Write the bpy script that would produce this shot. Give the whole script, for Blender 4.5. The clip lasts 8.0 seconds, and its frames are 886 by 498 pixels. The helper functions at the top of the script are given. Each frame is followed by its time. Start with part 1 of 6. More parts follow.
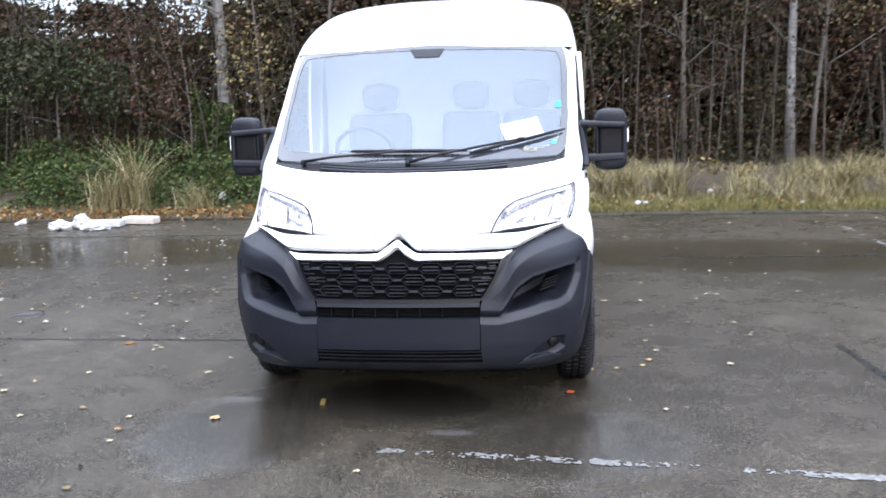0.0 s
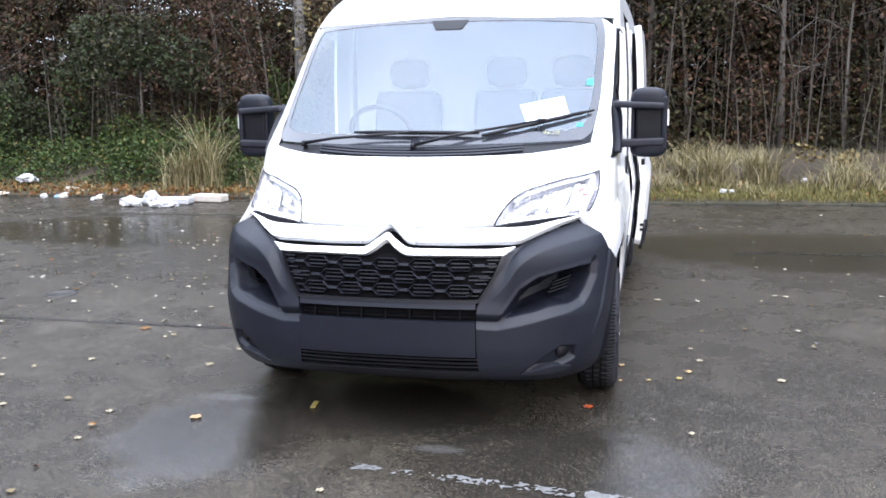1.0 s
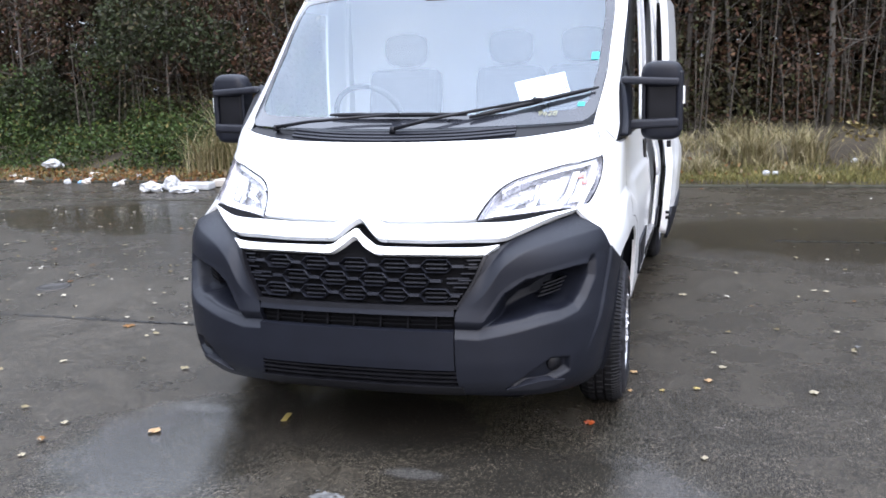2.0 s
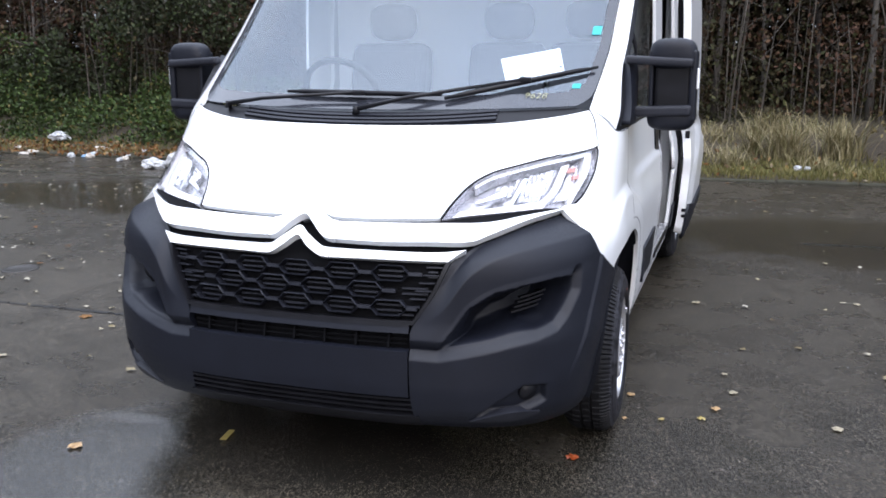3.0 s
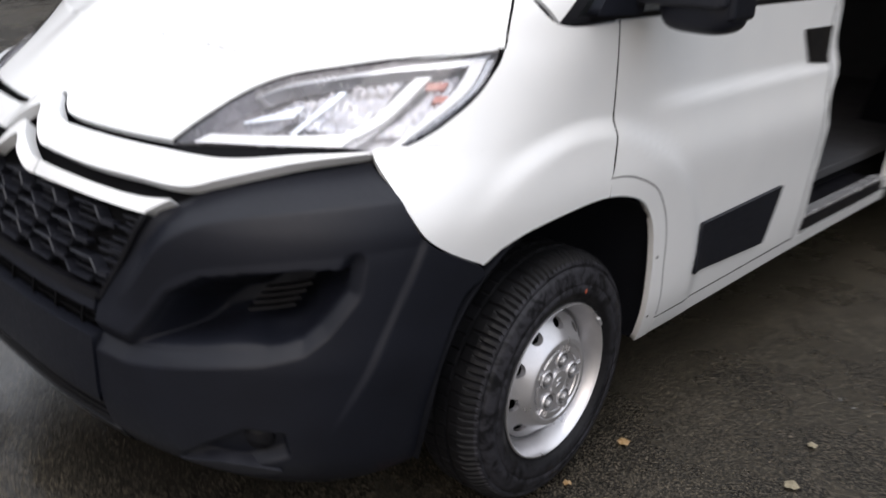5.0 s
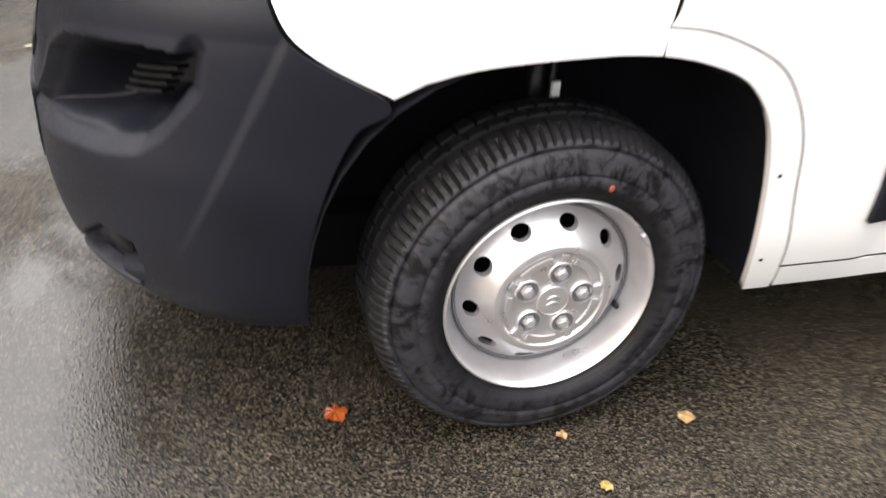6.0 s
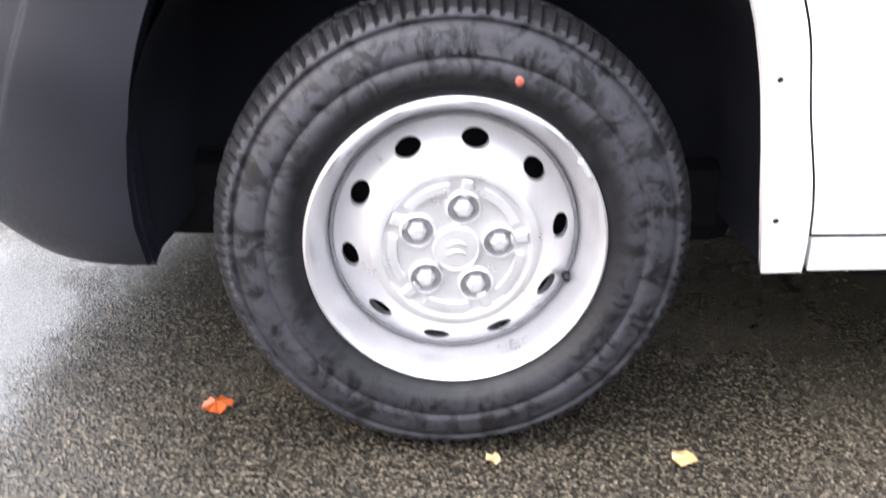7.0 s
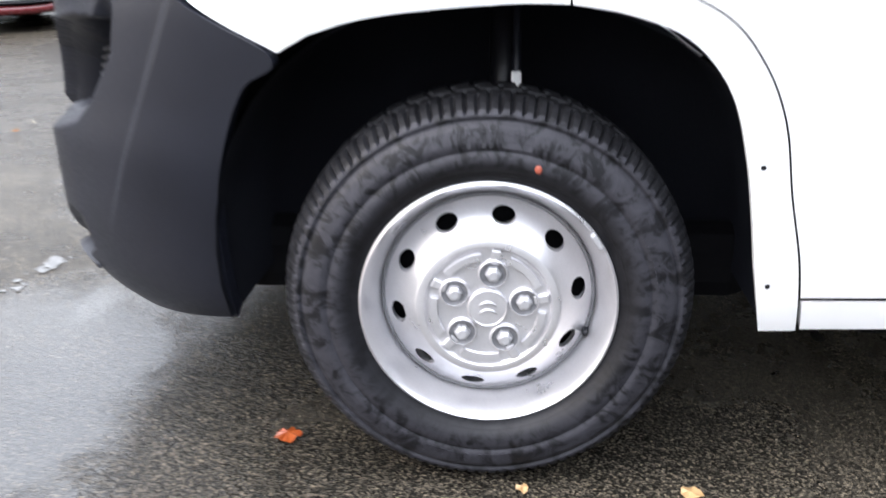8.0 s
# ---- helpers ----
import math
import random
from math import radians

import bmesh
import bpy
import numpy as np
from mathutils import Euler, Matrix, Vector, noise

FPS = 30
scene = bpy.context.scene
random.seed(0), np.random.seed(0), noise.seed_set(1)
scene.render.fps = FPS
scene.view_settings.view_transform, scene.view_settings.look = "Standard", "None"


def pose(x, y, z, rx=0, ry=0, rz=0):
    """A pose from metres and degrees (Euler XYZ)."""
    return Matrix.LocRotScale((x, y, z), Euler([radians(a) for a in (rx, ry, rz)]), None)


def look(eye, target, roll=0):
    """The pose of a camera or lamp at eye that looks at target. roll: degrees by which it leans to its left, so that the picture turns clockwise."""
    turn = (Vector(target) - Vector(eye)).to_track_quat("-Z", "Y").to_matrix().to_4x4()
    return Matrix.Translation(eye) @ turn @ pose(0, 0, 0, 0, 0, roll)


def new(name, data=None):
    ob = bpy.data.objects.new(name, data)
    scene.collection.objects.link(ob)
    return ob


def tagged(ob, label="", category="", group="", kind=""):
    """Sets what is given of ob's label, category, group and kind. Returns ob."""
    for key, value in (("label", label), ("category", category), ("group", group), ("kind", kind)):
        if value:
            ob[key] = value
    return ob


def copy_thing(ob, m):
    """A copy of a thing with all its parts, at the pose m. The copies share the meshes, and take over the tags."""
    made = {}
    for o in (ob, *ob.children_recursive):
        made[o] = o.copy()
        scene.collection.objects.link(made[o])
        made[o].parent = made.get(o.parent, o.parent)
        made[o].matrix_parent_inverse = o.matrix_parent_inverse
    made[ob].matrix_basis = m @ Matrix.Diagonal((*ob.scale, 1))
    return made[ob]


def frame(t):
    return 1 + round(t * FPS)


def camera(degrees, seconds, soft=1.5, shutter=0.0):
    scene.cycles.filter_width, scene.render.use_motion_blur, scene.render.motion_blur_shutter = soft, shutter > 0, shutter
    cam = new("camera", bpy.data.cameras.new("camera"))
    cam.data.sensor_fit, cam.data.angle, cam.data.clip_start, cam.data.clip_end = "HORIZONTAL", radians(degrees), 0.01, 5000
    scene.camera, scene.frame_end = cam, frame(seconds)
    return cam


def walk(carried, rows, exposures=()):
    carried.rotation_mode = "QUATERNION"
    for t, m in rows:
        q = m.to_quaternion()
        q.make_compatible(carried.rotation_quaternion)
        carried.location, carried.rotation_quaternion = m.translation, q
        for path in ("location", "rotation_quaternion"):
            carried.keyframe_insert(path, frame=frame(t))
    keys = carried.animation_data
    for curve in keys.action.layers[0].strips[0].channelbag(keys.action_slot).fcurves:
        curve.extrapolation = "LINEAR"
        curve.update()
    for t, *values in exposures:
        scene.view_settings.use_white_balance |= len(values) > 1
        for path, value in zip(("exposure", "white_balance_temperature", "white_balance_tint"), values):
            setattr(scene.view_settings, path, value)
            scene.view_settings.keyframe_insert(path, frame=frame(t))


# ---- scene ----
PATH = [
    (0, (0.776, -4.404, 1.585), (0.533, -2.443, 1.277), -1.5),
    (0.5, (1.014, -4.092, 1.561), (0.62, -2.162, 1.218), -1.9),
    (0.7, (1.134, -3.972, 1.606), (0.664, -2.059, 1.257), -1.5),
    (1, (1.192, -3.832, 1.559), (0.724, -1.918, 1.214), -1.0),
    (1.5, (1.272, -3.547, 1.527), (0.749, -1.655, 1.145), -1.2),
    (1.7, (1.301, -3.44, 1.537), (0.761, -1.552, 1.157), -1.6),
    (2.8, (1.458, -2.82, 1.513), (0.822, -0.969, 1.1), -0.6),
    (3, (1.418, -2.686, 1.497), (0.793, -0.834, 1.077), -0.2),
    (3.5, (1.37, -2.368, 1.503), (0.76, -0.529, 1.007), -0.7),
    (4, (1.489, -1.915, 1.465), (0.774, -0.136, 0.896), -1.4),
    (4.2, (1.583, -1.717, 1.473), (0.787, 0.032, 0.919), -2.4),
    (5.3, (2.241, -0.486, 1.425), (0.771, 0.595, 0.606), 1.1),
    (5.5, (2.247, -0.267, 1.365), (0.68, 0.619, 0.493), -0.3),
    (5.8, (2.271, 0.094, 1.314), (0.666, 0.743, 0.313), 5.0),
    (6, (2.244, 0.254, 1.257), (0.606, 0.743, 0.219), 4.8),
    (6.3, (2.212, 0.528, 1.133), (0.514, 0.748, 0.099), 4.4),
    (6.5, (2.198, 0.652, 0.948), (0.395, 0.715, 0.085), 3.1),
    (6.8, (2.105, 0.781, 0.863), (0.262, 0.811, 0.087), 1.2),
    (7, (2.122, 0.823, 0.787), (0.266, 0.831, 0.043), 0.9),
    (7.2, (2.133, 0.844, 0.763), (0.271, 0.823, 0.034), 1.3),
    (7.5, (2.149, 0.857, 0.786), (0.279, 0.8, 0.08), 0.9),
    (8, (2.304, 0.897, 0.918), (0.435, 0.724, 0.228), -0.7),
]
EXPOSURES = [(0.0, 1.05, 5900, 15), (1.5, 0.92, 5900, 15), (3.0, 0.35, 5900, 15), (3.5, 0.05, 5900, 15), (4.2, -0.5, 6000, 15), (5.5, -0.36, 7000, 12), (6.0, 0.9, 7200, 14), (6.5, 1.85, 7300, 14), (7.0, 1.92, 6500, 15), (7.5, 1.65, 6300, 14), (8.0, 1.36, 6300, 13)]
cam = camera(52.6, 8.0, soft=1.6, shutter=0.6)
walk(cam, [(t, look(eye, target, roll)) for t, eye, target, roll in PATH], EXPOSURES)

# ---------------------------------------------------------------- light
def make_world():
    """An overcast sky, brighter overhead than at the horizon, over a thin clear-sky base."""
    w = bpy.data.worlds.new("overcast_sky")
    scene.world = w
    w.use_nodes = True
    nt = w.node_tree
    nt.nodes.clear()
    out = nt.nodes.new("ShaderNodeOutputWorld")
    sky = nt.nodes.new("ShaderNodeTexSky")
    sky.sky_type = "NISHITA"
    sky.sun_disc = False
    sky.sun_elevation = radians(38)
    sky.sun_rotation = radians(155)
    sky.dust_density = 5.0
    b1 = nt.nodes.new("ShaderNodeBackground")
    b1.inputs["Strength"].default_value = 0.06
    nt.links.new(sky.outputs[0], b1.inputs["Color"])
    tc = nt.nodes.new("ShaderNodeTexCoord")
    cloud = nt.nodes.new("ShaderNodeTexNoise")
    cloud.inputs["Scale"].default_value = 2.0
    cloud.inputs["Detail"].default_value = 5
    nt.links.new(tc.outputs["Generated"], cloud.inputs["Vector"])
    ramp = nt.nodes.new("ShaderNodeValToRGB")
    ramp.color_ramp.elements[0].position = 0.3
    ramp.color_ramp.elements[0].color = (0.74, 0.81, 0.90, 1)
    ramp.color_ramp.elements[1].position = 0.72
    ramp.color_ramp.elements[1].color = (0.95, 0.98, 1.0, 1)
    nt.links.new(cloud.outputs["Fac"], ramp.inputs["Fac"])
    sep = nt.nodes.new("ShaderNodeSeparateXYZ")
    nt.links.new(tc.outputs["Generated"], sep.inputs[0])
    grade = nt.nodes.new("ShaderNodeMapRange")
    grade.inputs["From Min"].default_value = 0.0
    grade.inputs["From Max"].default_value = 1.0
    grade.inputs["To Min"].default_value = 0.30
    grade.inputs["To Max"].default_value = 3.0
    nt.links.new(sep.outputs["Z"], grade.inputs["Value"])
    b2 = nt.nodes.new("ShaderNodeBackground")
    nt.links.new(grade.outputs["Result"], b2.inputs["Strength"])
    nt.links.new(ramp.outputs["Color"], b2.inputs["Color"])
    add = nt.nodes.new("ShaderNodeAddShader")
    nt.links.new(b1.outputs[0], add.inputs[0])
    nt.links.new(b2.outputs[0], add.inputs[1])
    nt.links.new(add.outputs[0], out.inputs["Surface"])


make_world()
sun_data = bpy.data.lights.new("sun", "SUN")
sun_data.energy = 1.0
sun_data.angle = radians(35)
sun_data.color = (1.0, 0.97, 0.93)
sun_lamp = new("sun", sun_data)
sun_lamp.matrix_world = look((1.5, -2.5, 9), (0, 0, 0))


# ---------------------------------------------------------------- materials
def mat_new(name):
    m = bpy.data.materials.new(name)
    m.use_nodes = True
    return m, m.node_tree, m.node_tree.nodes["Principled BSDF"]


def add_noise(nt, scale, detail=4, rough=0.55, coord="Object", stretch=None):
    tc = nt.nodes.new("ShaderNodeTexCoord")
    n = nt.nodes.new("ShaderNodeTexNoise")
    n.inputs["Scale"].default_value = scale
    n.inputs["Detail"].default_value = detail
    n.inputs["Roughness"].default_value = rough
    if stretch:
        mp = nt.nodes.new("ShaderNodeMapping")
        mp.inputs["Scale"].default_value = stretch
        nt.links.new(tc.outputs[coord], mp.inputs[0])
        nt.links.new(mp.outputs[0], n.inputs["Vector"])
    else:
        nt.links.new(tc.outputs[coord], n.inputs["Vector"])
    return n.outputs["Fac"]


def add_ramp(nt, fac, stops):
    r = nt.nodes.new("ShaderNodeValToRGB")
    e = r.color_ramp.elements
    while len(e) < len(stops):
        e.new(0.5)
    for el, (p, c) in zip(e, stops):
        el.position = p
        el.color = (*c, 1) if len(c) == 3 else c
    nt.links.new(fac, r.inputs["Fac"])
    return r.outputs["Color"]


def add_mix(nt, fac, a, b, mode="MIX"):
    m = nt.nodes.new("ShaderNodeMix")
    m.data_type, m.blend_type = "RGBA", mode
    for sock, v in ((m.inputs[0], fac), (m.inputs[6], a), (m.inputs[7], b)):
        if hasattr(v, "node"):
            nt.links.new(v, sock)
        elif isinstance(v, (int, float)):
            sock.default_value = v
        else:
            sock.default_value = (*v, 1)
    return m.outputs[2]


def add_bump(nt, bsdf, height, strength, dist, under=None):
    b = nt.nodes.new("ShaderNodeBump")
    b.inputs["Strength"].default_value = strength
    b.inputs["Distance"].default_value = dist
    nt.links.new(height, b.inputs["Height"])
    if under:
        nt.links.new(under, b.inputs["Normal"])
    nt.links.new(b.outputs[0], bsdf.inputs["Normal"])
    return b.outputs[0]


def surface(name, dark, light, rough=(0.4, 0.6), scale=20, fine=250, bump=0.2, dist=0.001, metal=0.0, coat=0.0, spec=0.5, stretch=None):
    """A surface with colour and gloss varied at two scales and a fine relief."""
    m, nt, b = mat_new(name)
    big = add_noise(nt, scale, 5, stretch=stretch)
    small = add_noise(nt, fine, 3)
    col = add_ramp(nt, big, [(0.3, dark), (0.7, light)])
    col = add_mix(nt, 0.35, col, add_ramp(nt, small, [(0.3, dark), (0.7, light)]))
    nt.links.new(col, b.inputs["Base Color"])
    r = add_ramp(nt, big, [(0.3, (rough[0],) * 3), (0.7, (rough[1],) * 3)])
    nt.links.new(r, b.inputs["Roughness"])
    b.inputs["Metallic"].default_value = metal
    b.inputs["Coat Weight"].default_value = coat
    b.inputs["Coat Roughness"].default_value = 0.05
    b.inputs["Specular IOR Level"].default_value = spec
    if bump:
        add_bump(nt, b, small, bump, dist)
    return m


def white_paint():
    m, nt, b = mat_new("white_paint")
    big = add_noise(nt, 3, 4)
    dirt = add_noise(nt, 60, 6, 0.7)
    col = add_ramp(nt, big, [(0.3, (0.79, 0.80, 0.81)), (0.7, (0.84, 0.845, 0.85))])
    spots = add_ramp(nt, dirt, [(0.66, (1, 1, 1)), (0.8, (0.80, 0.78, 0.75))])
    nt.links.new(add_mix(nt, 1.0, col, spots, "MULTIPLY"), b.inputs["Base Color"])
    b.inputs["Roughness"].default_value = 0.30
    b.inputs["Coat Weight"].default_value = 0.6
    b.inputs["Coat Roughness"].default_value = 0.06
    add_bump(nt, b, add_noise(nt, 400, 2), 0.02, 0.0005)
    return m


def black_plastic(name="grained_plastic", base=0.0066):
    m, nt, b = mat_new(name)
    v = nt.nodes.new("ShaderNodeTexVoronoi")
    v.inputs["Scale"].default_value = 700
    tc = nt.nodes.new("ShaderNodeTexCoord")
    nt.links.new(tc.outputs["Object"], v.inputs["Vector"])
    big = add_noise(nt, 9, 5)
    col = add_ramp(nt, big, [(0.3, (base * 0.98, base * 1.13, base * 1.85)), (0.72, (base * 1.28, base * 1.48, base * 2.4))])
    nt.links.new(col, b.inputs["Base Color"])
    drops = add_noise(nt, 140, 3, 0.6)
    b.inputs["Specular IOR Level"].default_value = 0.28
    r = add_ramp(nt, drops, [(0.45, (0.50,) * 3), (0.7, (0.36,) * 3)])
    nt.links.new(r, b.inputs["Roughness"])
    add_bump(nt, b, v.outputs["Distance"], 0.25, 0.0006)
    return m


def clear_glass(name, tint, head_on=0.05, rough=0.0, sheen=(1.0, 1.0, 1.0)):
    """Thin clear sheet: transparent, with a gloss that grows from its head-on value towards the rim."""
    m, nt, b = mat_new(name)
    nt.nodes.remove(b)
    out = nt.nodes["Material Output"]
    t = nt.nodes.new("ShaderNodeBsdfTransparent")
    t.inputs["Color"].default_value = (*tint, 1)
    g = nt.nodes.new("ShaderNodeBsdfGlossy")
    g.inputs["Roughness"].default_value = rough
    g.inputs["Color"].default_value = (*sheen, 1)
    f = nt.nodes.new("ShaderNodeLayerWeight")
    f.inputs["Blend"].default_value = 0.5
    k = calc(nt, "MULTIPLY_ADD", calc(nt, "POWER", f.outputs["Facing"], 5.0), 1 - head_on, head_on)
    mx = nt.nodes.new("ShaderNodeMixShader")
    nt.links.new(k, mx.inputs[0])
    nt.links.new(t.outputs[0], mx.inputs[1])
    nt.links.new(g.outputs[0], mx.inputs[2])
    nt.links.new(mx.outputs[0], out.inputs["Surface"])
    return m


def blob_field(nt, blobs):
    """The highest of several soft round fields, 1 in the middle and 0 at the rim, in metres on the ground."""
    tc = nt.nodes.new("ShaderNodeTexCoord")
    best = None
    for cx, cy, rx, ry in blobs:
        mp = nt.nodes.new("ShaderNodeMapping")
        mp.inputs["Scale"].default_value = (1 / rx, 1 / ry, 0)
        mp.inputs["Location"].default_value = (-cx / rx, -cy / ry, 0)
        nt.links.new(tc.outputs["Object"], mp.inputs[0])
        g = nt.nodes.new("ShaderNodeTexGradient")
        g.gradient_type = "SPHERICAL"
        nt.links.new(mp.outputs[0], g.inputs[0])
        best = g.outputs["Fac"] if best is None else calc(nt, "MAXIMUM", best, g.outputs["Fac"])
    return best


def calc(nt, op, a, c, d=None):
    m = nt.nodes.new("ShaderNodeMath")
    m.operation = op
    for sock, v in zip(m.inputs, (a, c, d)):
        if v is None:
            continue
        if isinstance(v, (int, float)):
            sock.default_value = v
        else:
            nt.links.new(v, sock)
    return m.outputs[0]


def span(nt, v, a, c, lo=0.0, hi=1.0):
    m = nt.nodes.new("ShaderNodeMapRange")
    m.interpolation_type = "SMOOTHSTEP"
    for k, q in (("From Min", a), ("From Max", c), ("To Min", lo), ("To Max", hi)):
        m.inputs[k].default_value = q
    nt.links.new(v, m.inputs["Value"])
    return m.outputs[0]


def asphalt():
    """Dark rolled asphalt with pale chippings; water stands in its low spots."""
    m, nt, b = mat_new("wet_asphalt")
    tc = nt.nodes.new("ShaderNodeTexCoord")
    big = add_noise(nt, 0.35, 6, 0.6)
    mid = add_noise(nt, 3.0, 6, 0.65)
    fine = add_noise(nt, 60, 4, 0.7)
    stone = nt.nodes.new("ShaderNodeTexVoronoi")
    stone.inputs["Scale"].default_value = 215
    nt.links.new(tc.outputs["Object"], stone.inputs["Vector"])
    grain = nt.nodes.new("ShaderNodeTexVoronoi")
    grain.inputs["Scale"].default_value = 480
    nt.links.new(tc.outputs["Object"], grain.inputs["Vector"])
    base = add_ramp(nt, mid, [(0.3, (0.024, 0.0223, 0.0195)), (0.7, (0.047, 0.0435, 0.038))])
    tone = add_ramp(nt, big, [(0.35, (0.75, 0.75, 0.76)), (0.65, (1.2, 1.18, 1.12))])
    base = add_mix(nt, 1.0, base, tone, "MULTIPLY")
    sep = nt.nodes.new("ShaderNodeSeparateColor")
    nt.links.new(stone.outputs["Color"], sep.inputs[0])
    chips = add_ramp(nt, sep.outputs[0], [(0.0, (0.22, 0.21, 0.20)), (0.45, (0.7, 0.68, 0.64)), (0.72, (1.5, 1.42, 1.28)), (0.9, (2.3, 2.15, 1.88)), (1.0, (3.5, 3.25, 2.85))])
    sep2 = nt.nodes.new("ShaderNodeSeparateColor")
    nt.links.new(grain.outputs["Color"], sep2.inputs[0])
    specks = add_ramp(nt, sep2.outputs[1], [(0.0, (0.5, 0.5, 0.5)), (0.7, (1.0, 1.0, 1.0)), (0.9, (1.5, 1.46, 1.4)), (1.0, (2.1, 2.0, 1.9))])
    base = add_mix(nt, 1.0, add_mix(nt, 1.0, base, chips, "MULTIPLY"), specks, "MULTIPLY")
    wob = calc(nt, "ADD", calc(nt, "MULTIPLY_ADD", mid, 1.0, -0.5), calc(nt, "MULTIPLY_ADD", fine, 0.35, -0.175))
    pools = calc(nt, "ADD", blob_field(nt, WET_SPOTS), wob)
    wet = span(nt, pools, 0.06, 0.52)
    base = add_mix(nt, calc(nt, "MULTIPLY", wet, 0.45), base, (0.013, 0.0125, 0.0118))
    scuffs = calc(nt, "ADD", blob_field(nt, [(0.269, -0.185, 0.20, 0.075), (-0.965, 0.28, 0.25, 0.085)]), calc(nt, "MULTIPLY_ADD", fine, 0.9, -0.5))
    scuff = span(nt, scuffs, 0.15, 0.6, 0.0, 0.65)
    base = add_mix(nt, scuff, base, (0.075, 0.073, 0.068))
    nt.links.new(base, b.inputs["Base Color"])
    damp = add_mix(nt, 0.45, big, mid)
    r = add_ramp(nt, damp, [(0.36, (0.16,) * 3), (0.50, (0.28,) * 3), (0.64, (0.44,) * 3)])
    nt.links.new(add_mix(nt, wet, r, (0.09, 0.09, 0.09)), b.inputs["Roughness"])
    nt.links.new(span(nt, wet, 0.0, 1.0, 0.26, 0.85), b.inputs["Specular IOR Level"])
    first = add_bump(nt, b, stone.outputs["Distance"], 0.75, 0.0028)
    bump1 = b.inputs["Normal"].links[0].from_node
    nt.links.new(span(nt, wet, 0.0, 1.0, 0.75, 0.24), bump1.inputs["Strength"])
    add_bump(nt, b, fine, 0.35, 0.003, first)
    bump2 = b.inputs["Normal"].links[0].from_node
    nt.links.new(span(nt, wet, 0.0, 1.0, 0.35, 0.14), bump2.inputs["Strength"])
    return m


# where water stands: middle and half-axes on the ground
WET_SPOTS = ((-0.15, 0.30, 0.95, 0.6), (-0.80, -0.18, 0.66, 0.78), (0.78, -0.28, 0.88, 0.64), (0.9, -1.3, 1.3, 0.6), (2.8, 5.2, 3.0, 1.4), (-4.6, 5.6, 3.4, 1.5))


def leaf_mat(name, stops, rough=0.5, tone=0.62):
    m, nt, b = mat_new(name)
    g = nt.nodes.new("ShaderNodeNewGeometry")
    col = add_ramp(nt, g.outputs["Random Per Island"], [(p, tuple(v * tone for v in c)) for p, c in stops])
    n = add_noise(nt, 40, 3)
    nt.links.new(add_mix(nt, 0.35, col, add_ramp(nt, n, [(0.3, (0.015, 0.012, 0.008)), (0.7, (0.07, 0.055, 0.033))])), b.inputs["Base Color"])
    b.inputs["Roughness"].default_value = rough
    b.inputs["Specular IOR Level"].default_value = 0.12
    return m


def soil():
    m, nt, b = mat_new("leafy_soil")
    n, f = add_noise(nt, 1.3, 6), add_noise(nt, 26, 6, 0.7)
    c = add_ramp(nt, n, [(0.3, (0.02, 0.016, 0.01)), (0.55, (0.035, 0.03, 0.014)), (0.75, (0.03, 0.04, 0.012))])
    c = add_mix(nt, 0.5, c, add_ramp(nt, f, [(0.35, (0.012, 0.009, 0.006)), (0.7, (0.08, 0.05, 0.024))]))
    nt.links.new(c, b.inputs["Base Color"])
    b.inputs["Roughness"].default_value = 0.85
    add_bump(nt, b, f, 0.8, 0.03)
    return m


M = {}
M["white"] = white_paint()
M["plastic"] = black_plastic()
M["plastic_smooth"] = surface("smooth_black_plastic", (0.005, 0.005, 0.006), (0.010, 0.010, 0.013), (0.3, 0.45), 12, 300, 0.05, spec=0.22)
M["plastic_grey"] = surface("grey_black_plastic", (0.010, 0.011, 0.016), (0.020, 0.021, 0.028), (0.38, 0.52), 15, 500, 0.15, spec=0.28)
# near-black for rubber and screws, and for shade put into hollows as colour
M["void"] = surface("seal_and_shade_black", (0.003, 0.003, 0.004), (0.006, 0.006, 0.007), (0.7, 0.9), 8, 60, 0.1, spec=0.1)
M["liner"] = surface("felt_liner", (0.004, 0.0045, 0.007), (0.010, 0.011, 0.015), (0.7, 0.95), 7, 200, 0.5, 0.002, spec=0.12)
M["frit"] = surface("black_glass_border", (0.020, 0.022, 0.028), (0.034, 0.036, 0.044), (0.12, 0.2), 8, 60, 0.0, coat=0.5, spec=0.5)
M["glass"] = clear_glass("windscreen_glass", (0.86, 0.93, 0.97), 0.135, sheen=(0.84, 0.92, 1.0))
M["side_glass"] = clear_glass("door_glass", (0.80, 0.84, 0.84), 0.05)
M["lens"] = clear_glass("lamp_lens", (0.95, 0.95, 0.96), 0.04, 0.02)
M["chrome"] = surface("bright_reflector", (0.72, 0.73, 0.76), (0.88, 0.89, 0.9), (0.06, 0.14), 30, 120, 0.25, 0.002, metal=1.0)
M["satin"] = surface("satin_silver", (0.5, 0.5, 0.52), (0.68, 0.68, 0.7), (0.2, 0.3), 20, 150, 0.05, metal=0.7)
M["lamp_bowl"] = surface("silvered_lamp_bowl", (0.38, 0.37, 0.40), (0.54, 0.53, 0.56), (0.18, 0.34), 25, 90, 0.3, 0.003, metal=0.55)
M["facet"] = surface("faceted_reflector", (0.42, 0.41, 0.45), (0.86, 0.86, 0.89), (0.16, 0.26), 25, 70, 0.8, 0.012, metal=0.9)
M["drl"] = surface("light_guide", (0.8, 0.81, 0.83), (0.9, 0.9, 0.91), (0.12, 0.2), 20, 90, 0.05, coat=0.5)
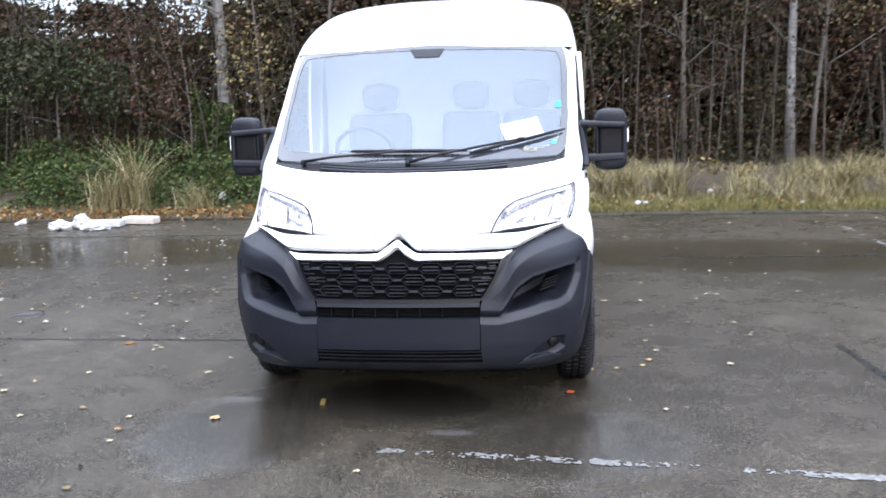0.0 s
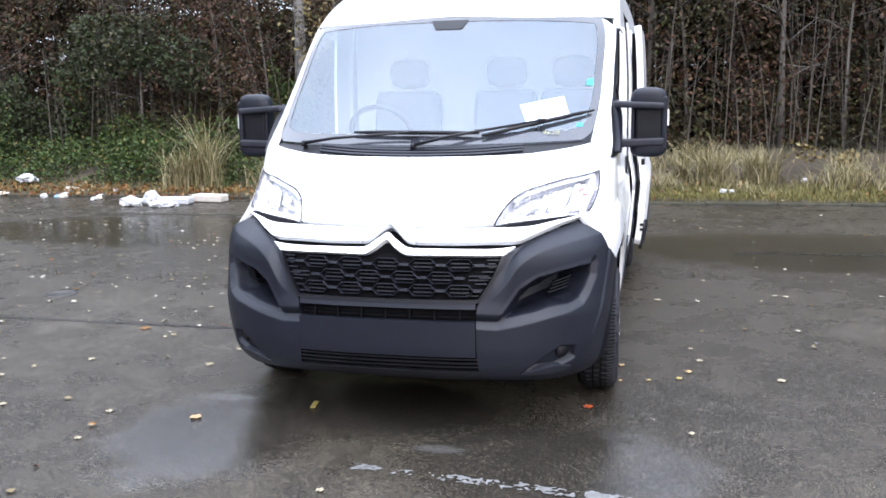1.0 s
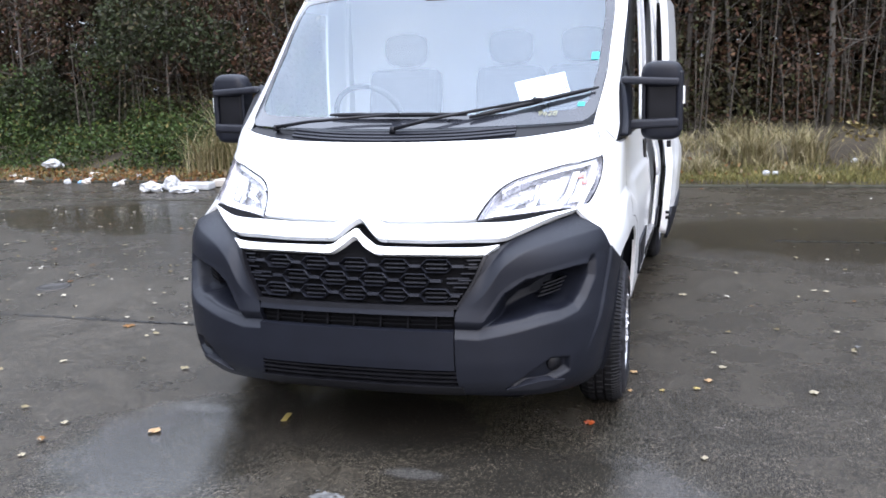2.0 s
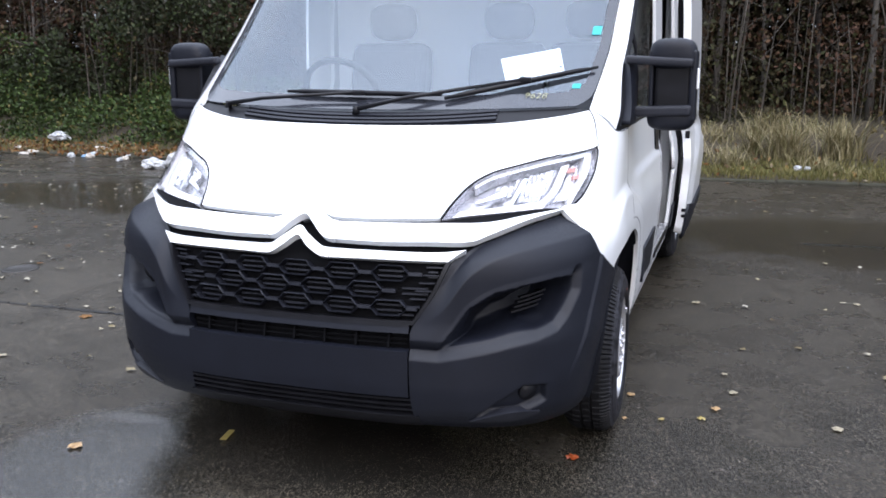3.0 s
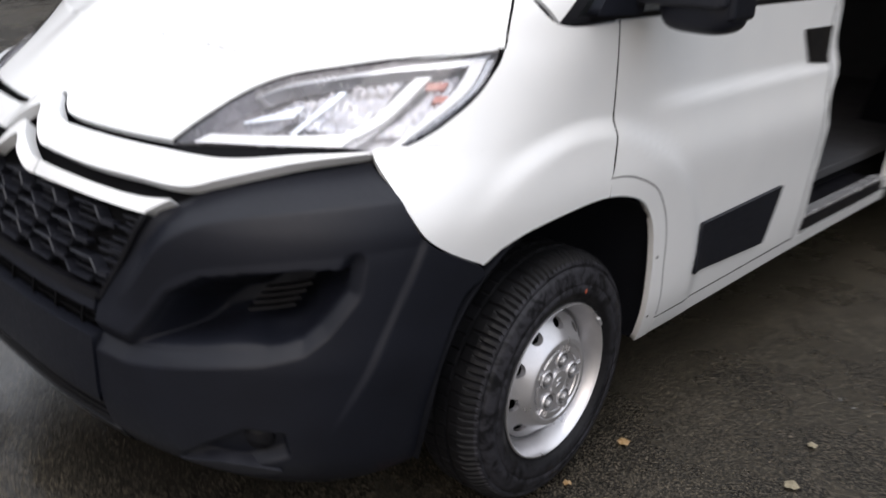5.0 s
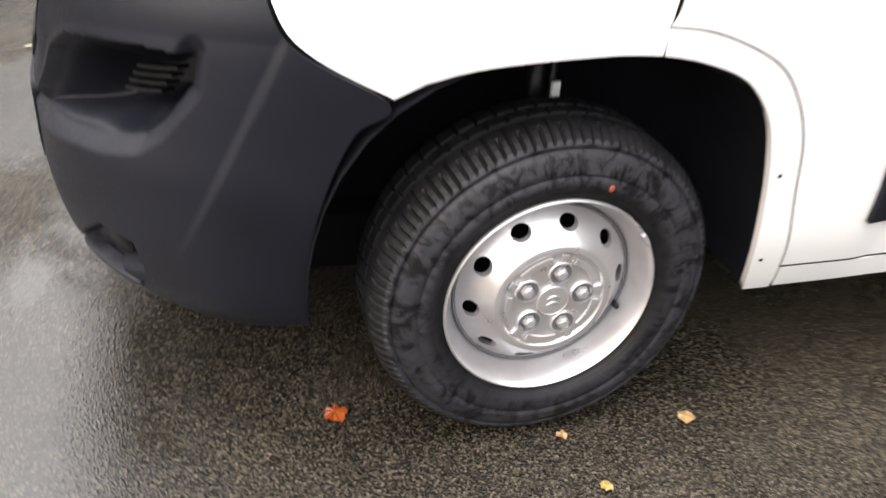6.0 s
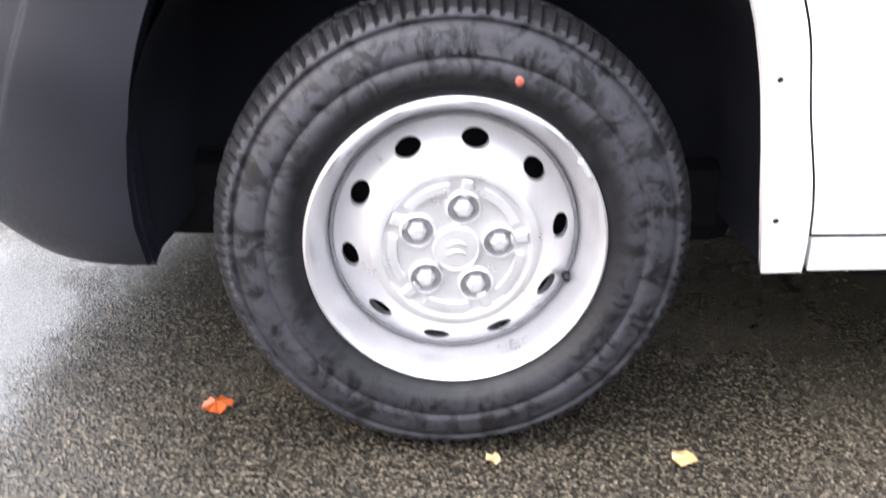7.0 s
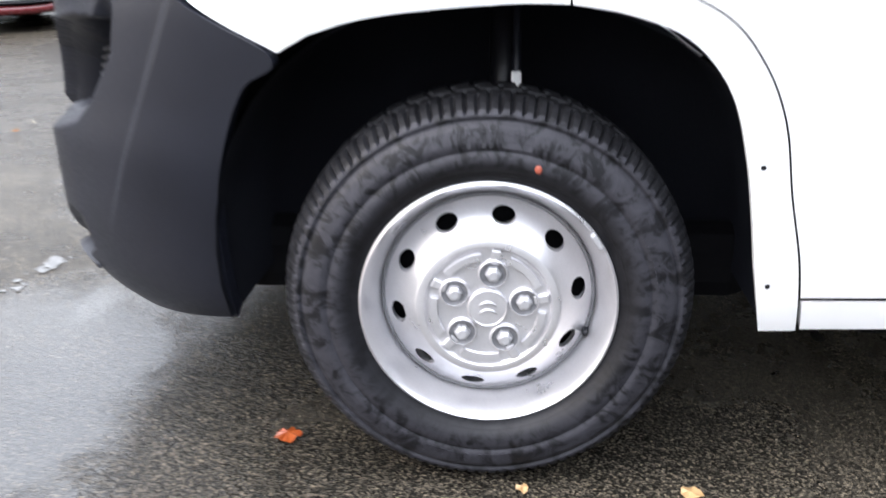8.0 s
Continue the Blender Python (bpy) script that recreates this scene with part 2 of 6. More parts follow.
M["amber"] = surface("amber_lens", (0.45, 0.17, 0.14), (0.58, 0.28, 0.24), (0.1, 0.2), 60, 200, 0.2)
M["steel"] = surface("silver_painted_steel", (0.58, 0.575, 0.595), (0.70, 0.69, 0.71), (0.26, 0.38), 18, 260, 0.06, metal=0.75, coat=0.15)
M["bolt"] = surface("zinc_bolt", (0.42, 0.42, 0.44), (0.58, 0.58, 0.60), (0.25, 0.4), 90, 400, 0.2, metal=0.6)
M["bolt_dark"] = surface("dull_dark_bolt", (0.10, 0.10, 0.105), (0.19, 0.19, 0.20), (0.4, 0.6), 90, 400, 0.2, metal=0.3)
M["asphalt"] = asphalt()
M["soil"] = soil()
M["paper"] = surface("white_paper", (0.78, 0.78, 0.77), (0.84, 0.84, 0.83), (0.7, 0.85), 10, 100, 0.05)
M["tape"] = surface("turquoise_tape", (0.02, 0.30, 0.31), (0.04, 0.42, 0.43), (0.5, 0.6), 20, 100, 0.0)
M["chalk"] = surface("yellow_marker", (0.32, 0.33, 0.19), (0.5, 0.49, 0.30), (0.7, 0.9), 60, 300, 0.0)
M["dash"] = surface("dashboard_grey", (0.03, 0.031, 0.034), (0.05, 0.05, 0.055), (0.5, 0.65), 10, 300, 0.2)
M["seat"] = surface("seat_fabric", (0.07, 0.07, 0.08), (0.11, 0.11, 0.12), (0.8, 0.95), 12, 90, 0.0, 0.002, spec=0.0)
M["grey_panel"] = surface("light_grey_lining", (0.6, 0.6, 0.62), (0.7, 0.7, 0.72), (0.5, 0.7), 6, 60, 0.1)
M["line_paint"] = surface("worn_road_paint", (0.055, 0.054, 0.052), (0.20, 0.20, 0.195), (0.35, 0.6), 28, 120, 0.5, 0.003)
M["concrete"] = surface("kerb_concrete", (0.018, 0.019, 0.012), (0.06, 0.056, 0.042), (0.75, 0.95), 8, 60, 0.6, 0.006, spec=0.12)
M["crack"] = surface("tar_seam", (0.012, 0.012, 0.012), (0.022, 0.021, 0.02), (0.2, 0.45), 15, 80, 0.4, 0.003)
M["cast_iron"] = surface("cast_iron", (0.03, 0.028, 0.026), (0.06, 0.055, 0.05), (0.4, 0.6), 30, 200, 0.5, 0.002, metal=0.6)
M["bark"] = surface("brown_bark", (0.016, 0.012, 0.009), (0.05, 0.040, 0.031), (0.8, 0.95), 9, 60, 0.9, 0.01, stretch=(1, 1, 0.25))
M["pale_bark"] = surface("grey_bark", (0.04, 0.035, 0.03), (0.15, 0.135, 0.115), (0.8, 0.95), 9, 60, 0.9, 0.01, stretch=(1, 1, 0.25))
M["birch"] = surface("pale_birch_bark", (0.035, 0.033, 0.03), (0.27, 0.26, 0.245), (0.7, 0.9), 7, 40, 0.6, 0.008, stretch=(0.5, 0.5, 2.5))
M["twig"] = surface("dead_twig", (0.022, 0.018, 0.013), (0.085, 0.072, 0.056), (0.8, 0.95), 4, 60, 0.2)
M["leaf_brown"] = leaf_mat("brown_foliage", [(0.0, (0.025, 0.014, 0.010)), (0.35, (0.085, 0.036, 0.024)), (0.65, (0.13, 0.058, 0.035)), (0.82, (0.055, 0.055, 0.02)), (0.93, (0.05, 0.07, 0.02)), (1.0, (0.20, 0.10, 0.05))])
M["leaf_olive"] = leaf_mat("olive_foliage", [(0.0, (0.02, 0.024, 0.012)), (0.45, (0.04, 0.05, 0.018)), (0.8, (0.075, 0.06, 0.025)), (1.0, (0.09, 0.11, 0.03))])
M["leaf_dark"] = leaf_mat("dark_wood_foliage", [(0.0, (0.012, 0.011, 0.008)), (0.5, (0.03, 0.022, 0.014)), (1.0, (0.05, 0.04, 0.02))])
M["evergreen"] = leaf_mat("dark_evergreen", [(0.0, (0.008, 0.014, 0.008)), (0.5, (0.018, 0.032, 0.014)), (1.0, (0.04, 0.065, 0.022))], tone=1.0)
M["leaf_green"] = leaf_mat("bramble_green", [(0.0, (0.018, 0.04, 0.012)), (0.5, (0.04, 0.09, 0.018)), (0.85, (0.08, 0.15, 0.03)), (1.0, (0.2, 0.15, 0.04))], tone=0.72)
M["leaf_yellow"] = leaf_mat("yellow_foliage", [(0.0, (0.16, 0.12, 0.04)), (0.6, (0.34, 0.26, 0.10)), (1.0, (0.48, 0.42, 0.2))])
M["straw"] = leaf_mat("dry_grass", [(0.0, (0.11, 0.10, 0.04)), (0.35, (0.20, 0.17, 0.08)), (0.7, (0.32, 0.27, 0.15)), (0.88, (0.42, 0.36, 0.23)), (1.0, (0.13, 0.15, 0.045))], 0.7, 1.2)
M["grass"] = leaf_mat("short_grass", [(0.0, (0.075, 0.08, 0.022)), (0.5, (0.15, 0.145, 0.04)), (1.0, (0.27, 0.22, 0.085))], 0.7, 1.05)
M["litter_leaf"] = leaf_mat("fallen_leaves", [(0.0, (0.12, 0.05, 0.02)), (0.4, (0.30, 0.12, 0.03)), (0.75, (0.42, 0.22, 0.06)), (1.0, (0.5, 0.42, 0.28))], 0.45)
M["pale_leaf"] = leaf_mat("pale_wet_leaves", [(0.0, (0.22, 0.17, 0.08)), (0.4, (0.42, 0.36, 0.22)), (1.0, (0.62, 0.58, 0.5))], 0.4, 0.78)
M["red_leaf"] = surface("orange_red_leaf", (0.20, 0.035, 0.007), (0.32, 0.07, 0.012), (0.3, 0.5), 60, 200, 0.3)
M["yellow_leaf"] = surface("yellow_leaf", (0.26, 0.19, 0.05), (0.36, 0.29, 0.10), (0.35, 0.5), 60, 200, 0.3)
M["tan_leaf"] = surface("tan_leaf", (0.24, 0.14, 0.06), (0.42, 0.28, 0.13), (0.35, 0.5), 60, 200, 0.3)
M["bag"] = surface("white_plastic_sack", (0.28, 0.29, 0.30), (0.52, 0.52, 0.52), (0.3, 0.5), 8, 40, 0.6, 0.02)
M["cardboard"] = surface("wet_cardboard", (0.3, 0.25, 0.2), (0.6, 0.57, 0.52), (0.6, 0.8), 6, 60, 0.3)
M["blue_litter"] = surface("blue_plastic", (0.12, 0.25, 0.45), (0.3, 0.45, 0.6), (0.3, 0.5), 20, 100, 0.3)
M["red_paint"] = surface("dark_red_paint", (0.10, 0.012, 0.015), (0.16, 0.02, 0.022), (0.2, 0.35), 5, 100, 0.0, coat=0.5)


# ---------------------------------------------------------------- mesh helpers
def mesh_part(name, verts, faces, mat, parent=None, label="", smooth=True):
    me = bpy.data.meshes.new(name)
    me.from_pydata([tuple(map(float, v)) for v in verts], [], [tuple(map(int, f)) for f in faces])
    me.materials.append(mat)
    if smooth:
        me.polygons.foreach_set("use_smooth", [True] * len(me.polygons))
    me.update()
    ob = new(name, me)
    if parent:
        ob.parent = parent
    if label:
        tagged(ob, label)
    return ob


def part(name, bm, mat, parent=None, label="", smooth=False):
    me = bpy.data.meshes.new(name)
    bmesh.ops.recalc_face_normals(bm, faces=bm.faces)
    bm.to_mesh(me)
    bm.free()
    me.materials.append(mat)
    if smooth:
        me.polygons.foreach_set("use_smooth", [True] * len(me.polygons))
    ob = new(name, me)
    if parent:
        ob.parent = parent
    if label:
        tagged(ob, label)
    return ob


def thing(name, label, category, group="", kind="", at=(0, 0, 0)):
    ob = new(name)
    ob.location = at
    return tagged(ob, label, category, group, kind)


def box(size, at=(0, 0, 0), bevel=0.01, seg=2, bm=None, rot=None):
    own = bmesh.new()
    bmesh.ops.create_cube(own, size=1.0)
    bmesh.ops.scale(own, vec=size, verts=own.verts)
    if bevel:
        bmesh.ops.bevel(own, geom=own.edges[:], offset=min(bevel, min(size) * 0.45), segments=seg, affect="EDGES", profile=0.5)
    if rot:
        bmesh.ops.rotate(own, cent=(0, 0, 0), matrix=Euler([radians(a) for a in rot]).to_matrix(), verts=own.verts)
    bmesh.ops.translate(own, vec=at, verts=own.verts)
    if bm is None:
        return own
    tmp = bpy.data.meshes.new("tmp")
    own.to_mesh(tmp)
    bm.from_mesh(tmp)
    bpy.data.meshes.remove(tmp)
    own.free()
    return bm


def tube_data(pts, radii, sides=8, cap=True):
    """Vertices and faces of a tapered tube through the points."""
    pts = [Vector(p) for p in pts]
    verts, faces = [], []
    for i, p in enumerate(pts):
        d = (pts[min(i + 1, len(pts) - 1)] - pts[max(i - 1, 0)]).normalized()
        u = d.cross(Vector((0.31, 0.9, 0.2))).normalized()
        v = d.cross(u)
        r = radii[i] if hasattr(radii, "__len__") else radii
        for k in range(sides):
            a = 2 * math.pi * k / sides
            verts.append(p + r * (math.cos(a) * u + math.sin(a) * v))
    for i in range(len(pts) - 1):
        for k in range(sides):
            a, b = i * sides + k, i * sides + (k + 1) % sides
            faces.append((a, b, b + sides, a + sides))
    if cap:
        faces.append(tuple(range(sides))[::-1])
        faces.append(tuple(range((len(pts) - 1) * sides, len(pts) * sides)))
    return verts, faces


def join_data(chunks):
    verts, faces = [], []
    for v, f in chunks:
        o = len(verts)
        verts.extend(v)
        faces.extend(tuple(i + o for i in q) for q in f)
    return verts, faces


def lathe(profile, seg, close=False):
    """Revolves (radius, along) about the x axis."""
    verts, faces = [], []
    m = len(profile)
    for i in range(seg):
        a = 2 * math.pi * i / seg
        for r, w in profile:
            verts.append((w, r * math.cos(a), r * math.sin(a)))
    for i in range(seg):
        j = (i + 1) % seg
        for k in range(m - 1 if not close else m):
            k2 = (k + 1) % m
            faces.append((i * m + k, j * m + k, j * m + k2, i * m + k2))
    return verts, faces


# ---------------------------------------------------------------- the van's skin
def keyed(*pts):
    """A smooth curve through (z, value) keys that does not overshoot."""
    p = np.array(pts, float)
    z, v = p[:, 0], p[:, 1]
    h, d = np.diff(z), np.diff(v) / np.diff(z)
    m = np.zeros(len(z))
    m[0], m[-1] = d[0], d[-1]
    for i in range(1, len(z) - 1):
        if d[i - 1] * d[i] > 0:
            w1, w2 = 2 * h[i] + h[i - 1], h[i] + 2 * h[i - 1]
            m[i] = (w1 + w2) / (w1 / d[i - 1] + w2 / d[i])

    def f(q):
        q = np.clip(np.asarray(q, float), z[0], z[-1])
        i = np.clip(np.searchsorted(z, q) - 1, 0, len(z) - 2)
        t = (q - z[i]) / h[i]
        return (v[i] * (1 + 2 * t) * (1 - t) ** 2 + m[i] * h[i] * t * (1 - t) ** 2 + v[i + 1] * t * t * (3 - 2 * t) + m[i + 1] * h[i] * t * t * (t - 1))
    return f


NOSE = keyed((0.24, -0.01), (0.27, -0.05), (0.30, -0.082), (0.36, -0.116), (0.45, -0.128), (0.57, -0.128), (0.665, -0.108), (0.75, -0.095), (0.852, -0.075), (0.93, -0.023), (0.99, 0.042), (1.06, 0.138), (1.2, 0.34), (1.285, 0.465), (1.335, 0.54), (1.615, 0.89), (1.98, 1.28), (2.16, 1.53), (2.3, 1.87), (2.4, 2.25), (2.47, 2.7), (2.5, 3.05))
HALF = keyed((0.24, 0.93), (0.32, 0.965), (0.45, 0.99), (0.72, 1.012), (0.85, 1.02), (1.0, 1.005), (1.2, 1.0), (1.6, 0.995), (1.98, 0.975), (2.2, 0.945), (2.35, 0.90), (2.45, 0.80), (2.5, 0.62))
WRAP = keyed((0.24, 0.56), (0.40, 0.63), (0.7, 0.655), (0.9, 0.70), (1.0, 0.76), (1.2, 0.60), (1.335, 0.45), (1.98, 0.45), (2.3, 0.6), (2.5, 0.8))
POW = keyed((0.24, 2.75), (0.45, 2.8), (0.80, 2.75), (0.97, 2.55), (1.3, 2.4), (2.5, 2.4))
REAR = 5.25
AXLES = (0.86, 4.31)


def smooth01(a, b, x):
    t = np.clip((x - a) / (b - a), 0, 1)
    return t * t * (3 - 2 * t)


def flare(y, z):
    out = 0
    for k, ya in enumerate(AXLES):
        r = np.hypot(y - ya - 0.02, z - 0.34)
        m = smooth01(0.69, 0.635, r) * smooth01(0.25, 0.45, z)
        if k == 0:
            m = m * smooth01(0.40, 0.75, y) * (0.55 + 0.45 * smooth01(1.34, 1.12, y))
        out = out + 0.022 * m
    return out + 0.016 * smooth01(1.05, 1.01, z) * smooth01(1.1, 1.35, y)


def skin(s, z):
    """A place on the skin: s runs from the nose (0) round the corner (1) and on down the side in metres."""
    s, z = np.broadcast_arrays(np.asarray(s, float), np.asarray(z, float))
    sg, a = np.sign(s), np.abs(s)
    th = np.clip(a, 0, 1) * math.pi / 2
    x = HALF(z) * np.sin(th) ** (2 / POW(z))
    y = NOSE(z) + WRAP(z) * (1 - np.cos(th) ** (2 / POW(z))) + np.maximum(a - 1, 0)
    x = x + flare(y, z) * smooth01(0.6, 1.0, a)
    return np.stack([sg * x, y, z], -1)


def skin_normal(s, z):
    h = 1e-3
    ds = skin(s + h, z) - skin(s - h, z)
    dz = skin(s, z + h) - skin(s, z - h)
    n = np.cross(ds, dz)
    return n / np.maximum(np.linalg.norm(n, axis=-1, keepdims=True), 1e-9)


def s_of(x, y, z):
    """The skin coordinate of a place near the skin."""
    eta = (y - NOSE(z)) / WRAP(z)
    sx = np.arcsin(np.clip(np.abs(x) / HALF(z), 0, 1) ** (POW(z) / 2)) / (math.pi / 2)
    sy = np.where(eta < 1, np.arccos(np.clip(1 - eta, 0, 1) ** (POW(z) / 2)) / (math.pi / 2), 1 + (y - NOSE(z) - WRAP(z)))
    k = smooth01(0.12, 0.3, eta)
    sg = np.where(x < 0, -1.0, 1.0)
    return sg * (sx * (1 - k) + sy * k)


def X(x, z):
    s = math.copysign(math.asin(min(abs(x) / float(HALF(z)), 1) ** (float(POW(z)) / 2)) / (math.pi / 2), x)
    return skin(s, z)


def Y(y, z, side=1):
    eta = (y - float(NOSE(z))) / float(WRAP(z))
    s = math.acos(max(1 - eta, 0) ** (float(POW(z)) / 2)) / (math.pi / 2) if eta < 1 else 1 + y - float(NOSE(z)) - float(WRAP(z))
    return skin(side * s, z)


def edge(pts, curved=True):
    """A curve on the skin through control places: f(t) gives (s, z)."""
    p = np.array(pts, float)
    if len(p) > 2 and curved:
        q = [p[0]]
        for i in range(len(p) - 1):
            p0, p1, p2, p3 = p[max(i - 1, 0)], p[i], p[i + 1], p[min(i + 2, len(p) - 1)]
            for t in np.linspace(0, 1, 13)[1:]:
                q.append(0.5 * (2 * p1 + (p2 - p0) * t + (2 * p0 - 5 * p1 + 4 * p2 - p3) * t * t + (3 * p1 - p0 - 3 * p2 + p3) * t ** 3))
        p = np.array(q)
    else:
        p = np.concatenate([np.linspace(p[i], p[i + 1], 12, endpoint=False) for i in range(len(p) - 1)] + [p[-1:]])
    sz = np.stack([s_of(p[:, 0], p[:, 1], p[:, 2]), p[:, 2]], -1)
    d = np.r_[0, np.cumsum(np.linalg.norm(np.diff(p, axis=0), axis=1))]

    def f(t):
        return np.stack([np.interp(t * d[-1], d, sz[:, 0]), np.interp(t * d[-1], d, sz[:, 1])], -1)
    return f, d[-1]


def flip(pts):
    return [np.array(p) * (-1, 1, 1) for p in pts]


def panel(name, bottom, right, top, left, mat, parent, nu=24, nv=16, off=0.0, thick=0.018, gap=0.003, relief=None, mirror=False, label="", curved=True):
    """A piece of the skin between four edges, with turned-in rims. mirror: the same on the other side."""
    (B, lb), (R, lr), (T, lt), (L, ll) = (edge(e, curved) for e in (bottom, right, top, left))
    ga, gb = min(gap / max(lb, lt), 0.2), min(gap / max(lr, ll), 0.2)
    a, b = np.meshgrid(np.linspace(ga, 1 - ga, nu + 1), np.linspace(gb, 1 - gb, nv + 1))
    a1, b1 = a[..., None], b[..., None]
    c00, c10, c01, c11 = B(0.0), B(1.0), T(0.0), T(1.0)
    P = (1 - b1) * B(a) + b1 * T(a) + (1 - a1) * L(b) + a1 * R(b) - ((1 - a1) * (1 - b1) * c00 + a1 * (1 - b1) * c10 + (1 - a1) * b1 * c01 + a1 * b1 * c11)
    s, z = P[..., 0], P[..., 1]
    pos, nor = skin(s, z), skin_normal(s, z)
    d = off + (relief(s, z, pos) if relief else 0)
    pos = pos + nor * np.asarray(d)[..., None] if np.ndim(d) else pos + nor * d
    if mirror:
        pos, nor = pos * (-1, 1, 1), nor * (-1, 1, 1)
    w, h = nu + 1, nv + 1
    idx = np.arange(w * h).reshape(h, w)
    verts = list(pos.reshape(-1, 3))
    faces = [(idx[j, i], idx[j, i + 1], idx[j + 1, i + 1], idx[j + 1, i]) for j in range(nv) for i in range(nu)]
    loop = np.r_[idx[0, :-1], idx[:-1, -1], idx[-1, :0:-1], idx[:0:-1, 0]]
    flat, nf = pos.reshape(-1, 3), nor.reshape(-1, 3)
    mid = flat.mean(0)
    o = len(verts)
    verts += [flat[i] for i in loop]
    verts += [flat[i] - nf[i] * thick * 0.25 for i in loop]
    verts += [flat[i] - nf[i] * thick for i in loop]
    n = len(loop)
    for r in range(2):
        for i in range(n):
            j = (i + 1) % n
            faces.append((o + r * n + j, o + r * n + i, o + (r + 1) * n + i, o + (r + 1) * n + j))
    if mirror:
        faces = [f[::-1] for f in faces]
    return mesh_part(name, verts, faces, mat, parent, label)


def both(name, bottom, right, top, left, mat, parent, **k):
    return [panel(name, bottom, right, top, left, mat, parent, mirror=m, **k) for m in (False, True)]


def poly_inside(pts, q, z):
    """How far inside a polygon (positive) or outside (negative) the points lie."""
    p = np.array(pts, float)
    best = np.full(q.shape, 9.0)
    inside = np.zeros(q.shape, bool)
    for i in range(len(p)):
        (ax, az), (bx, bz) = p[i], p[(i + 1) % len(p)]
        t = np.clip(((q - ax) * (bx - ax) + (z - az) * (bz - az)) / ((bx - ax) ** 2 + (bz - az) ** 2), 0, 1)
        best = np.minimum(best, np.hypot(q - ax - t * (bx - ax), z - az - t * (bz - az)))
        cross = (az > z) != (bz > z)
        with np.errstate(divide="ignore", invalid="ignore"):
            inside ^= cross & (q < (bx - ax) * (z - az) / (bz - az) + ax)
    return np.where(inside, best, -best)


def q_of(p):
    return float(s_of(p[0], p[1], p[2])) * 1.3, float(p[2])


# ---------------------------------------------------------------- the van
van = thing("van", "white panel van with black bumpers and open sliding side door", "van")

# bonnet, windscreen surround and roof
HOOD_EDGE = [X(0.478, 0.990), X(0.503, 1.042), X(0.543, 1.094), X(0.60, 1.128), X(0.665, 1.146), X(0.77, 1.172), X(0.867, 1.193), X(0.929, 1.201), X(0.912, 1.265), X(0.877, 1.333)]
hood_front = [X(-0.478, 0.990), X(-0.3, 0.986), X(-0.15, 0.984), X(-0.09, 0.987), X(-0.05, 0.999), X(0, 1.017), X(0.05, 0.999), X(0.09, 0.987), X(0.15, 0.984), X(0.3, 0.986), X(0.478, 0.990)]
hood_back = [X(-0.877, 1.333), X(-0.65, 1.297), X(-0.43, 1.284), X(0, 1.278), X(0.43, 1.284), X(0.65, 1.297), X(0.877, 1.333)]


def hood_shape(s, z, p):
    ax = np.abs(p[..., 0])
    return 0.010 * smooth01(0.42, 0.30, ax) * smooth01(1.0, 1.15, z) * smooth01(1.28, 1.2, z)


panel("hood", hood_front, HOOD_EDGE, hood_back, flip(HOOD_EDGE), M["white"], van, 60, 30, relief=hood_shape, gap=0.004)

cowl_top = [X(-0.83, 1.348), X(-0.5, 1.338), X(0, 1.332), X(0.5, 1.338), X(0.83, 1.348)]
panel("cowl", hood_back, [X(0.877, 1.333), X(0.83, 1.348)], cowl_top, [X(-0.877, 1.333), X(-0.83, 1.348)], M["plastic_smooth"], van, 40, 6, off=-0.012, gap=0.002, label="black plastic scuttle panel with vents")
for k in range(3):
    dz = 0.010 + 0.013 * k
    rib_b = [X(x, zz + dz) for x, zz in ((-0.55, 1.296), (-0.3, 1.281), (0, 1.276), (0.3, 1.281), (0.55, 1.296))]
    rib_t = [X(x, zz + dz + 0.007) for x, zz in ((-0.55, 1.296), (-0.3, 1.281), (0, 1.276), (0.3, 1.281), (0.55, 1.296))]
    panel("cowl_rib", rib_b, [rib_b[-1], rib_t[-1]], rib_t, [rib_b[0], rib_t[0]], M["plastic_grey"], van, 30, 2, off=-0.003, gap=0.0, thick=0.01)

GLASS_EDGE = [X(0.83, 1.348), X(0.878, 1.39), X(0.893, 1.5), X(0.900, 1.64), X(0.893, 1.945), X(0.872, 2.010)]
glass_top = [X(-0.872, 2.010), X(-0.5, 2.026), X(0, 2.032), X(0.5, 2.026), X(0.872, 2.010)]
ws = panel("windscreen", cowl_top, GLASS_EDGE, glass_top, flip(GLASS_EDGE), M["glass"], van, 40, 24, off=-0.004, thick=0.004, gap=0.004, label="large clear windscreen reflecting a bright sky")
ws.visible_shadow = False
INNER = [X(0.77, 1.398), X(0.840, 1.435), X(0.855, 1.53), X(0.864, 1.64), X(0.856, 1.925), X(0.835, 1.977)]
inner_top = [X(-0.835, 1.977), X(-0.5, 1.998), X(0, 2.004), X(0.5, 1.998), X(0.835, 1.977)]
inner_bot = [X(-0.77, 1.398), X(-0.5, 1.389), X(0, 1.385), X(0.5, 1.389), X(0.77, 1.398)]
panel("frit_band", cowl_top, [cowl_top[-1], inner_bot[-1]], inner_bot, [cowl_top[0], inner_bot[0]], M["frit"], van, 40, 4, off=-0.0015, gap=0.0, thick=0.002)
panel("frit_band", inner_top, [inner_top[-1], glass_top[-1]], glass_top, [inner_top[0], glass_top[0]], M["frit"], van, 40, 4, off=-0.0015, gap=0.0, thick=0.002)
